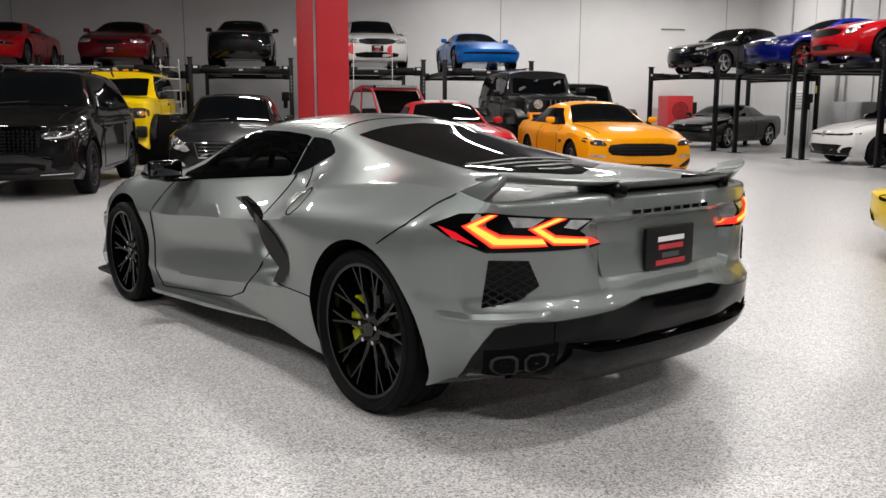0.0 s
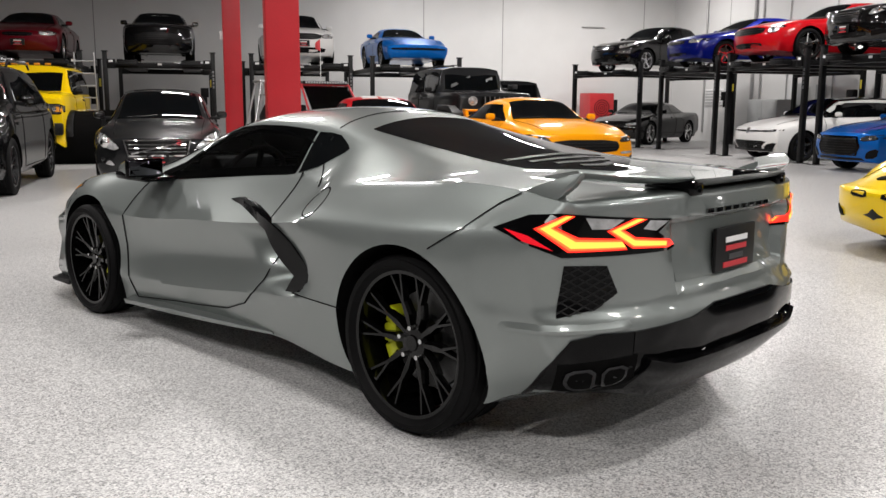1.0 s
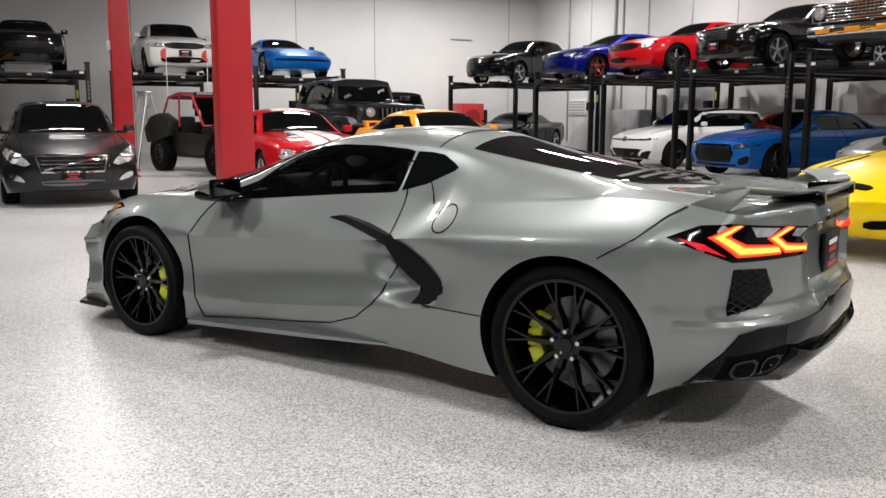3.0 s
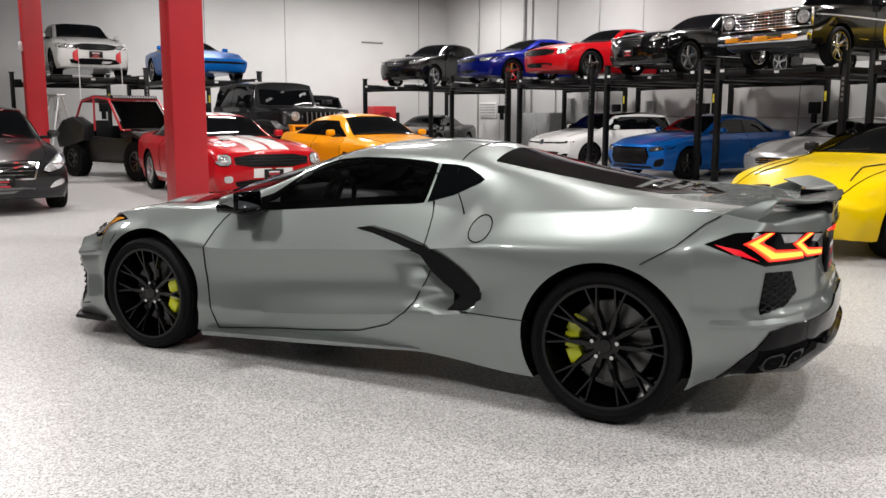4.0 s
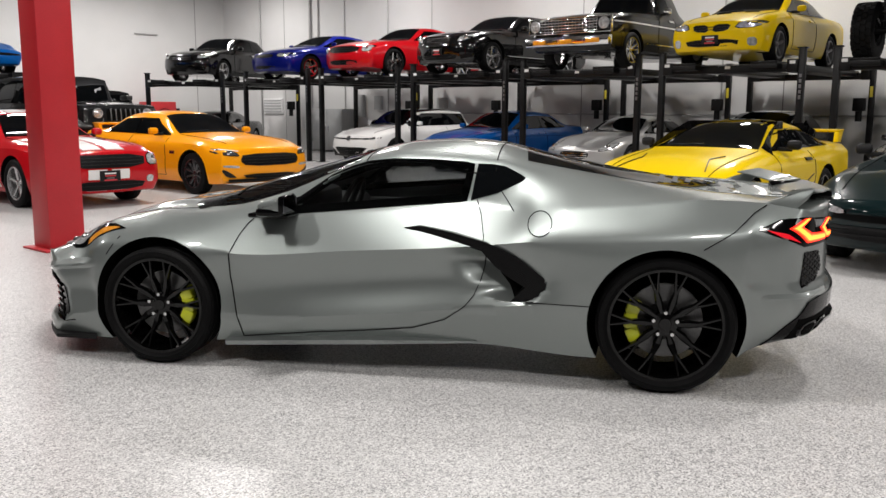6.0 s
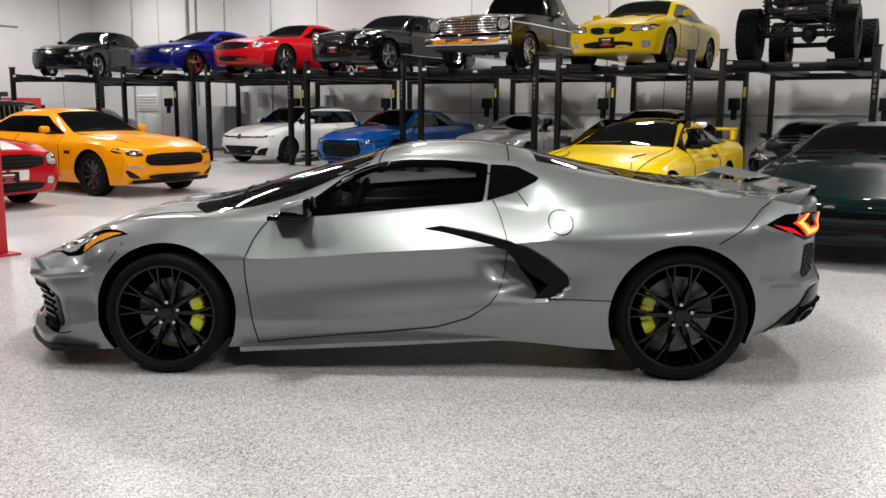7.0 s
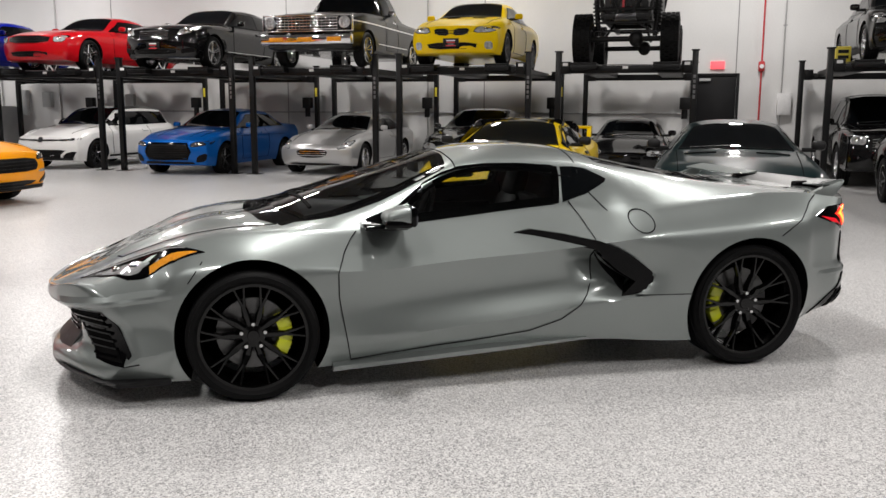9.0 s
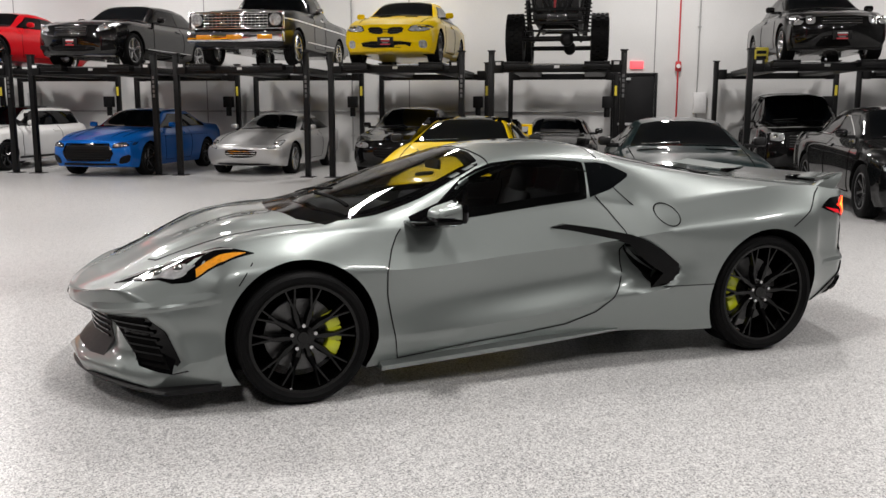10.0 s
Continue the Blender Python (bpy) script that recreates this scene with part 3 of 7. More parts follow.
def make_car(label, m, color, wb=2.70, fo=0.92, ro=1.05, W=1.85, H=1.38, zb=0.19, nose=0.62, cowl=0.93, belt=0.93, deck=0.98,
             xc=None, xh=None, xr=None, xd=None, roof=0.56, r=0.33, rim=0.235, rimmat=None, rim_style="plain", spokes=5,
             bow=0.32, lights=(), light_mat=None, grilles=(), black=(), fogs=(), boxy=0.0, glass_rear=True, mirrors=True, plates=(0.0, 0.42),
             hood_bulge=0.02, windows=2, tail_bow=0.22, group="parked cars", category="car", arch=None, mirror_mat=None, dz=0.0, parts=None, lip=None):
    """A parked car. Local: x ahead, the rear axle at x = 0, y left, tyres on z = 0."""
    car = thing("car", label, category, group, m=m)
    xc = wb - 0.48 if xc is None else xc
    xh = xc - 0.75 if xh is None else xh
    xr = xh - 1.05 if xr is None else xr
    xd = xr - 0.65 if xd is None else xd
    xd = max(xd, -ro + 0.12)
    x0, x1 = -ro, wb + fo
    h = W / 2
    mid = (xh + xr) / 2
    e = 0.97
    K0 = [(x0, 0, zb + 0.12), (x0 + 0.4, 0, zb), (x1 - 0.3, 0, zb), (x1, 0, zb + 0.02)]
    K1 = [(x0, h * 0.86, zb + 0.12), (x0 + 0.4, h * 0.91, zb), (wb / 2, h * 0.90, zb), (x1 - 0.3, h * 0.90, zb), (x1, h * 0.84, zb + 0.02)]
    K2 = [(x0, h * 0.93, 0.40), (0, h * 0.985, 0.38), (wb / 2, h * 0.97, 0.34), (wb, h * 0.985, 0.36), (x1, h * 0.92, 0.36)]
    K3 = [(x0, h * 0.95, 0.60), (0, h * 1.0, 0.60), (wb / 2, h * 0.985, 0.56), (wb, h * 1.0, 0.56), (x1, h * 0.92, min(0.50, nose - 0.08))]
    sh = belt - 0.14
    K4 = [(x0, h * 0.93, min(deck - 0.10, 0.86)), (0, h * 0.985, sh + 0.02), (wb / 2, h * 0.975, sh), (wb, h * 0.97, (nose + cowl) / 2 - 0.05), (x1 - 0.25, h * 0.92, nose - 0.04), (x1, h * 0.88, nose - 0.06)]
    hw = h * (0.86 + 0.08 * boxy)
    K5 = [(x0, hw * 0.95, deck - 0.03), (min(xd, 0.0), hw, deck - 0.02), (wb / 2 - 0.1, hw * 0.985, belt), (xc, hw * 0.97, cowl - 0.03), (wb, hw, (nose + 2 * cowl) / 3 - 0.01), (x1 - 0.25, hw * 0.96, nose + 0.03), (x1, hw * 0.9, nose - 0.03)]
    K6 = [(x0, h * 0.60, deck), (xd, h * 0.66, deck + 0.01), (xr, roof + 0.02, H - 0.10), (mid, roof + 0.03, H - 0.065), (xh, roof, H - 0.105), (xc, h * 0.74, cowl), (wb, h * 0.62, (nose + 2 * cowl) / 3 + 0.012), (x1 - 0.25, h * 0.60, nose + 0.05), (x1, h * 0.55, nose - 0.01)]
    K7 = [(x0, h * 0.30, deck + 0.01), (xd, h * 0.33, deck + 0.02), (xr, roof * 0.6, H - 0.05), (mid, roof * 0.6, H - 0.012), (xh, roof * 0.6, H - 0.055), (xc, h * 0.38, cowl + 0.02), (wb, h * 0.32, (nose + 2 * cowl) / 3 + 0.015 + hood_bulge), (x1 - 0.25, h * 0.30, nose + 0.06), (x1, h * 0.28, nose)]
    K8 = [(x0, 0, deck + 0.012), (xd, 0, deck + 0.025), (xr, 0, H - 0.04), (mid, 0, H), (xh, 0, H - 0.045), (xc, 0, cowl + 0.03), (wb, 0, (nose + 2 * cowl) / 3 + 0.02 + hood_bulge * 0.8), (x1 - 0.25, 0, nose + 0.065), (x1, 0, nose)]
    b = boxy
    sharp = [0, 0.6, 0.5 + 0.3 * b, 0.15 + 0.6 * b, 0.6 + 0.3 * b, 0.6 + 0.35 * b, 0.30 + 0.6 * b, 0.0 + 0.5 * b, 0]
    subs = [1, 2, 3, 3, 3, 3, 3, 3]
    xs = np.unique(np.concatenate([np.linspace(x0, x1, 58), np.linspace(x1 - 0.3, x1, 8), np.linspace(x0, x0 + 0.3, 6), [xc, xh, xr, xd]]))
    xs = xs[np.concatenate([[True], np.diff(xs) > 0.012])]

    def bend(x, y, z):
        s = (abs(y) / h) ** 2.4
        f = -bow * s * ease(wb + 0.15, x1, x) + tail_bow * s * ease(-0.35, -ro, x) * 1.0
        f += -0.05 * ease(0.45, zb, z) * ease(wb + 0.4, x1, x) - 0.05 * ease(0.55, nose, z) * ease(wb + 0.4, x1, x)
        return f

    v, f = loft([K0, K1, K2, K3, K4, K5, K6, K7, K8], sharp, subs, xs, bend)
    shell = Shell(v, f)
    body = mesh_object("body", v, f, color, car)
    ar = arch or (r + 0.055)
    cut_arches(body, [(0.0, r, ar, 0.34), (wb, r, ar, 0.34)], W)
    spec = ("plain" if rim_style == "plain" else rim_style, r, 0.235, rim, rimmat or M_ALLOY, spokes, 40, 0.012)
    for x in (0.0, wb):
        for s in (-1, 1):
            add_wheel(car, x, s * (h - 0.135), r, spec)
    # glass
    g = 0.075
    A = xc - xh
    panel("windshield", car, shell, [(xc - 0.02, -h * 0.70), (xc + 0.03, 0), (xc - 0.02, h * 0.70), (xh + 0.05, roof * 0.93), (xh + 0.07, 0), (xh + 0.05, -roof * 0.93)], "top", M_GLASS, both=False, grid=g, lift=0.011)
    if glass_rear:
        panel("rear_window", car, shell, [(xd + 0.05, -h * 0.62), (xd + 0.05, h * 0.62), (xr - 0.08, roof * 0.92), (xr - 0.08, -roof * 0.92)], "top", M_GLASS, both=False, grid=g, lift=0.011)
    top = H - 0.145
    lo = belt + 0.03
    xa, xb = xc - 0.13, xh - 0.05
    rear_end = max(xr - 0.45, xd + 0.25) if xd > -ro + 0.2 else xd + 0.25
    pil = (xh + xr) / 2 + 0.02
    if windows >= 2:
        panel("window_surround", car, shell, [(xa + 0.02, lo - 0.02), (rear_end, lo + 0.01), (rear_end + 0.01, lo + 0.06), (xr - 0.02, top + 0.005), (pil, top + 0.02), (xb - 0.01, top + 0.012), (xb + 0.25 * A + 0.02, top - 0.09)], "side", M_GLOSSBLACK, grid=g, lift=0.007, label="black window surround")
    if windows >= 1:
        panel("side_window", car, shell, [(xa, lo - 0.005), (pil + 0.03, lo + 0.01), (pil + 0.03, top), (xb, top - 0.01), (xb + 0.25 * A, top - 0.10)], "side", M_GLASS, grid=g, lift=0.011)
    if windows >= 2:
        panel("rear_side_window", car, shell, [(pil - 0.03, lo + 0.01), (rear_end + 0.04, lo + 0.05), (xr - 0.02, top - 0.02), (pil - 0.03, top)], "side", M_GLASS, grid=g, lift=0.011)
    # shut lines
    for pts in ([(xc - 0.10, belt - 0.02), (xc - 0.06, 0.60), (xc - 0.10, zb + 0.10)], [(pil - 0.05, belt - 0.01), (pil - 0.10, 0.6), (pil - 0.03, zb + 0.10)], [(xc - 0.10, zb + 0.10), (pil - 0.03, zb + 0.10)]):
        seam("shut_line", car, shell, pts, "side", width=0.008, step=0.06, lift=0.006)
    seam("shut_line", car, shell, [(xc + 0.04, h * 0.72), (wb + fo * 0.62, h * 0.66)], "top", width=0.008, step=0.06, lift=0.006)
    panel("door_handle", car, shell, [(pil + 0.04, belt - 0.12), (pil + 0.24, belt - 0.12), (pil + 0.24, belt - 0.085), (pil + 0.04, belt - 0.085)], "side", mirror_mat or color, lift=0.025, grid=0.2)
    for poly, mm in black:
        panel("trim", car, shell, poly, "front", mm, both=False, lift=0.005, grid=g, label="")
    for poly, mm, *opt in grilles:
        gr = panel("grille", car, shell, poly, "front", mm, both=False, lift=0.013, grid=0.05, rounds=1)[0]
        ys = [p[0] for p in poly]
        zs = [p[1] for p in poly]
        nb = max(2, int((max(zs) - min(zs)) / 0.045))
        mm2 = opt[0] if opt else M_BLACK
        for k in range(1, nb):
            z = min(zs) + (max(zs) - min(zs)) * k / nb
            w = max(ys) * 0.90
            seam("slat", gr, shell, [(-w, z), (0, z), (w, z)], "front", mm2, width=0.012, lift=0.020, both=False, step=0.06)
    for poly in lights:
        cy, cz = sum(p[0] for p in poly) / len(poly), sum(p[1] for p in poly) / len(poly)
        panel("headlight_bezel", car, shell, [(cy + (a_ - cy) * 1.10, cz + (b_ - cz) * 1.16) for a_, b_ in poly], "front", M_GLOSSBLACK, lift=0.009, grid=0.05, rounds=1)
        panel("headlight", car, shell, poly, "front", light_mat or M_LENS, lift=0.013, grid=0.05, rounds=1, proud=0.012)
        cy, cz = sum(p[0] for p in poly) / len(poly), sum(p[1] for p in poly) / len(poly)
        rad = 0.3 * (max(p[1] for p in poly) - min(p[1] for p in poly))
        for s in (-1, 1):
            hit, d = shell.onto("front", cy, cz)
            bm = bmesh.new()
            bmesh.ops.create_uvsphere(bm, u_segments=12, v_segments=8, radius=rad, matrix=Matrix.Translation((hit.x + 0.008, s * cy, cz)) @ Matrix.Diagonal((0.6, 1, 1, 1)))
            part("projector", bm, M_CHROME, car, "headlamp projector")
    for poly, mm in fogs:
        panel("fog_lamp", car, shell, poly, "front", mm, lift=0.013, grid=0.05, rounds=1)
    if plates:
        hit, d = shell.onto("front", 0, plates[1])
        plate(car, hit.x + 0.012, plates[1], 0.31, 0.15)
    if mirrors:
        mirror_part(car, xc - 0.36, h * 0.93, belt + 0.025, 0.17, 0.115, 0.10, mirror_mat or color)
    panel("tail_light", car, shell, [(h * 0.55, deck - 0.24), (h * 0.86, deck - 0.24), (h * 0.86, deck - 0.10), (h * 0.55, deck - 0.10)], "rear", M_REDLENS, lift=0.008, grid=0.1)
    seam("wiper", car, shell, [(xc - 0.03, -h * 0.55), (xc - 0.07, -h * 0.05)], "top", M_BLACK, width=0.02, lift=0.02, both=False, step=0.2)
    if lip:
        panel("front_lip", car, shell, [(-h * 0.80, zb + 0.03), (h * 0.80, zb + 0.03), (h * 0.80, zb + 0.09), (-h * 0.80, zb + 0.09)], "front", lip, lift=0.03, both=False, grid=g)
    if parts:
        parts(car, shell)
    return car, shell


# ---- the grey sports car ----
M_GREY = paint("grey_metallic_paint", (0.238, 0.262, 0.255), metal=0.64, rough=0.39, flake=0.08, coat=1.0)
M_GREYDARK = paint("grey_metallic_splitter", (0.10, 0.104, 0.102), metal=0.5, rough=0.35, flake=0.08)
M_GLOW = material("tail_lamp_glow", (1.0, 0.025, 0.012), rough=0.3, emit=1.2)
M_GLOWMID = material("tail_lamp_band", (1.0, 0.07, 0.014), rough=0.3, emit=2.6)
M_GLOWHOT = material("tail_lamp_core", (1.0, 0.20, 0.025), rough=0.3, emit=4.0)
M_SIDEGLOW = material("side_lamp_glow", (0.75, 0.008, 0.02), rough=0.2, coat=1.0, emit=0.3)
M_SILVERBOLT = material("lug_nut", (0.7, 0.7, 0.7), rough=0.25, metal=1.0, vary=0.1, vary_scale=40)
M_HEROWHEEL = material("gloss_black_wheel", (0.002, 0.002, 0.002), rough=0.07, spec=0.34, vary=0.1, vary_scale=9)
HERO_WB, HERO_W = 2.722, 1.934
HERO = thing("sports_car", "grey metallic mid-engined sports coupe with black wheels", "car", m=pose(1.051, 3.997, 0, 0, 0, 120.0))
X0, X1 = -0.83, 3.76
hero_lines = [
    [(X0, 0, 0.27), (-0.5, 0, 0.18), (0, 0, 0.14), (2.2, 0, 0.13), (3.3, 0, 0.13), (X1, 0, 0.13)],
    [(X0, 0.76, 0.27), (-0.5, 0.85, 0.19), (-0.38, 0.88, 0.185), (0, 0.89, 0.15), (0.4, 0.885, 0.155), (0.95, 0.85, 0.185), (1.4, 0.845, 0.175), (2.3, 0.855, 0.135), (2.722, 0.89, 0.125), (3.15, 0.88, 0.115), (3.45, 0.86, 0.115), (X1, 0.82, 0.12)],
    [(X0, 0.86, 0.46), (-0.5, 0.915, 0.43), (0, 0.955, 0.42), (0.54, 0.94, 0.425), (1.0, 0.915, 0.385), (1.42, 0.915, 0.34), (1.8, 0.91, 0.305), (2.17, 0.905, 0.275), (2.5, 0.935, 0.31), (2.722, 0.955, 0.36), (3.2, 0.935, 0.30), (X1, 0.90, 0.25)],
    [(X0, 0.88, 0.62), (-0.5, 0.935, 0.60), (0, 0.967, 0.60), (0.35, 0.953, 0.58), (0.7, 0.90, 0.56), (1.0, 0.868, 0.545), (1.42, 0.857, 0.51), (2.0, 0.868, 0.47), (2.3, 0.895, 0.46), (2.722, 0.95, 0.50), (3.2, 0.915, 0.42), (X1, 0.86, 0.37)],
    [(X0, 0.885, 0.79), (-0.5, 0.92, 0.81), (0, 0.948, 0.79), (0.4, 0.935, 0.765), (0.7, 0.915, 0.74), (1.0, 0.90, 0.705), (1.6, 0.90, 0.665), (2.2, 0.905, 0.625), (2.5, 0.92, 0.645), (2.722, 0.925, 0.685), (3.0, 0.905, 0.66), (3.3, 0.885, 0.60), (3.5, 0.865, 0.545), (X1, 0.84, 0.495)],
    [(X0, 0.80, 0.925), (-0.5, 0.80, 0.955), (-0.2, 0.80, 0.962), (0.15, 0.785, 0.935), (0.5, 0.795, 0.895), (0.64, 0.765, 0.882), (0.78, 0.70, 0.880), (1.02, 0.645, 0.912), (1.36, 0.69, 0.885), (1.89, 0.765, 0.832), (2.13, 0.785, 0.812), (2.45, 0.785, 0.822), (2.722, 0.775, 0.82), (3.0, 0.765, 0.785), (3.3, 0.74, 0.715), (3.5, 0.725, 0.655), (X1, 0.70, 0.575)],
    [(X0, 0.50, 0.945), (-0.5, 0.55, 0.965), (0, 0.56, 0.992), (0.33, 0.53, 1.03), (0.67, 0.50, 1.082), (0.89, 0.50, 1.118), (1.04, 0.51, 1.128), (1.4, 0.535, 1.145), (1.6, 0.55, 1.122), (1.8, 0.60, 1.048), (1.966, 0.645, 0.972), (2.13, 0.69, 0.905), (2.45, 0.70, 0.85), (2.722, 0.56, 0.835), (3.0, 0.52, 0.795), (3.3, 0.47, 0.71), (3.5, 0.45, 0.635), (X1, 0.42, 0.53)],
    [(X0, 0.25, 0.945), (-0.5, 0.28, 0.96), (0, 0.30, 1.005), (0.33, 0.30, 1.06), (0.67, 0.30, 1.130), (0.94, 0.31, 1.188), (1.17, 0.32, 1.204), (1.4, 0.32, 1.200), (1.6, 0.33, 1.166), (1.767, 0.36, 1.116), (2.0, 0.38, 1.045), (2.2, 0.40, 0.985), (2.4, 0.40, 0.925), (2.55, 0.40, 0.883), (2.722, 0.30, 0.86), (3.0, 0.28, 0.81), (3.3, 0.25, 0.705), (3.5, 0.24, 0.615), (X1, 0.22, 0.51)],
    [(X0, 0, 0.945), (-0.5, 0, 0.958), (-0.39, 0, 0.965), (-0.08, 0, 1.012), (0.33, 0, 1.078), (0.67, 0, 1.145), (0.94, 0, 1.210), (1.17, 0, 1.226), (1.4, 0, 1.218), (1.602, 0, 1.182), (1.767, 0, 1.132), (2.0, 0, 1.062), (2.2, 0, 1.003), (2.4, 0, 0.945), (2.57, 0, 0.895), (2.722, 0, 0.855), (3.0, 0, 0.80), (3.3, 0, 0.695), (3.5, 0, 0.605), (X1, 0, 0.50)],
]
hero_xs = np.unique(np.concatenate([np.linspace(X0, X1, 150), np.linspace(X1 - 0.3, X1, 22), np.linspace(X0, X0 + 0.35, 22)]))
hero_xs = hero_xs[np.concatenate([[True], np.diff(hero_xs) > 0.006])]


def hero_bend(x, y, z):
    s = (abs(y) / 0.95) ** 3.4
    back, ahead = ease(-0.25, X0, x), ease(2.95, X1, x)
    f = 0.36 * s * back - 0.52 * (abs(y) / 0.95) ** 2.1 * ahead
    f += back * (0.10 * ease(0.34, 0.20, z) - 0.03 * ease(0.575, 0.525, z) * ease(0.30, 0.44, z))
    f += back * 0.05 * ease(0.605, 0.645, z) * ease(0.865, 0.835, z) * ease(0.455 - 0.2 * (0.75 - z), 0.41 - 0.2 * (0.75 - z), abs(y))
    mid = ease(0.62, 0.40, abs(y))
    f += ahead * (-(0.05 + 0.07 * mid) * ease(0.46, 0.37, z) + (0.08 + 0.06 * mid) * ease(0.27, 0.16, z))
    return f


v, f = loft(hero_lines, [0, 0.8, 0.94, 0.05, lambda x: 0.35 + 0.62 * ease(0.55, 0.85, x) * ease(2.55, 2.25, x), lambda x: 0.5 + 0.44 * ease(2.4, 2.15, x), 0.35, 0.0, 0], [2, 4, 8, 8, 9, 9, 8, 6], hero_xs, hero_bend,
            [(0.985, 0.010), (0.965, 0.018), (0.93, 0.024)] + [(k, 0.036 - 0.012 * k) for k in np.linspace(0.88, 0.06, 20)])
hero_shell = Shell(v, f)
# the door's skin runs inwards to the intake behind the blade
INNER = ([0.425, 0.508, 0.562, 0.613, 0.686], [0.775, 0.70, 0.79, 0.855, 0.925])
OUTER = ([0.425, 0.527, 0.645, 0.695, 0.733], [0.63, 0.561, 0.718, 0.81, 0.905])
dented = []
for x, y, z in v:
    xi, xo = np.interp(z, *INNER), np.interp(z, *OUTER)
    dent = 0.10 * ease(xi + 0.30, xi - 0.02, x) * ease(xo + 0.02, xo * 0.4 + xi * 0.6, x) * ease(0.41, 0.50, z) * ease(0.72, 0.63, z) if abs(y) > 0.78 else 0.0
    ridge = np.interp(x, [2.7, 3.5], [0.46, 0.27])
    rise = 0.016 * ease(ridge + 0.045, ridge, abs(y)) * ease(2.72, 2.95, x) * ease(3.58, 3.35, x) if z > 0.55 else 0.0
    dented.append((x, y - math.copysign(dent, y), z + rise))
v = dented
door_shell = Shell(v, f)
hero_body = mesh_object("body", v, f, M_GREY, HERO, smooth=30)
cut_arches(hero_body, [(0.0, 0.345, 0.385, 0.36), (HERO_WB, 0.333, 0.372, 0.34)], HERO_W)

front_spec = ("trident", 0.323, 0.245, 0.262, M_HEROWHEEL, 10, 72, 0.010)
rear_spec = ("trident", 0.344, 0.305, 0.280, M_HEROWHEEL, 10, 72, 0.010)
for x, spec, yy in ((HERO_WB, front_spec, 0.828), (0.0, rear_spec, 0.79)):
    for s in (-1, 1):
        w = add_wheel(HERO, x, s * yy, spec[1], spec)
        face = spec[2] / 2 * 0.78 - 0.035
        for k in range(5):
            a = radians(90 + 72 * k)
            bm = bmesh.new()
            tube(bm, (0.06 * math.cos(a), face - 0.01, 0.06 * math.sin(a)), (0.06 * math.cos(a), face + 0.022, 0.06 * math.sin(a)), 0.0095, 6)
            part("lug_nut", bm, M_SILVERBOLT, w)
        # caliper, ahead of or behind the axle
        bm = bmesh.new()
        way = -1 if x > 1 else 1
        rr = spec[3] * 0.60
        for a in (-24, 0, 24):
            b = radians(a)
            m4 = pose(way * s * rr * math.cos(b) * 1.0, 0.022, rr * math.sin(b), 0, 0, 0) @ Matrix.Rotation(-b * way * s, 4, "Y")
            box(bm, -0.034, 0.034, -0.03, 0.03, -0.036, 0.036, 0.008, turn=m4)
        box(bm, way * s * rr - 0.022, way * s * rr + 0.022, 0.0, 0.045, -0.085, 0.085, 0.008)
        part("caliper", bm, M_CALIPER, w, "yellow-green brake caliper")

rc = lambda pts: [(0.6 * x + 0.8 * y, z) for x, y, z in pts]
fc = lambda pts: [(0.7071 * (y - x), z) for x, y, z in pts]
# glass
def tinted(name, tint):
    m = bpy.data.materials.new(name)
    m.use_nodes = True
    nt = m.node_tree
    nt.nodes.remove(nt.nodes["Principled BSDF"])
    clear, gloss, fre, mix = (nt.nodes.new("ShaderNode" + k) for k in ("BsdfTransparent", "BsdfGlossy", "Fresnel", "MixShader"))
    clear.inputs[0].default_value = (tint * 0.97, tint, tint * 1.0, 1)
    gloss.inputs["Roughness"].default_value = 0.015
    fre.inputs[0].default_value = 1.5
    nt.links.new(fre.outputs[0], mix.inputs[0])
    nt.links.new(clear.outputs[0], mix.inputs[1])
    nt.links.new(gloss.outputs[0], mix.inputs[2])
    nt.links.new(mix.outputs[0], nt.nodes["Material Output"].inputs[0])
    return m


M_TINT = tinted("tinted_side_glass", 0.56)
M_CLEARTINT = tinted("windshield_glass", 0.75)
DLO = [(2.15, 0.822), (1.966, 0.893), (1.803, 1.025), (1.70, 1.078), (1.598, 1.112), (1.451, 1.128), (1.25, 1.126), (1.02, 1.108), (1.045, 0.918), (1.361, 0.893), (1.893, 0.842)]
QUARTER = [(1.0, 1.107), (0.92, 1.105), (0.85, 1.095), (0.765, 1.055), (0.737, 1.038), (0.75, 1.022), (0.88, 0.958), (1.022, 0.918)]
panel("side_window", HERO, hero_shell, DLO, "side", M_TINT, lift=0.004, depth=0.0, grid=0.06)
panel("quarter_window", HERO, hero_shell, QUARTER, "side", M_GLASS, lift=0.003, grid=0.05)
WINDSHIELD = [(2.46, -0.645), (2.56, -0.40), (2.60, 0), (2.56, 0.40), (2.46, 0.645), (2.30, 0.65), (2.05, 0.615), (1.80, 0.555), (1.70, 0.525), (1.665, 0.30), (1.655, 0), (1.665, -0.30), (1.70, -0.525), (1.80, -0.555), (2.05, -0.615), (2.30, -0.65)]
panel("windshield", HERO, hero_shell, WINDSHIELD, "top", M_CLEARTINT, both=False, lift=0.004, depth=0.0, grid=0.07)
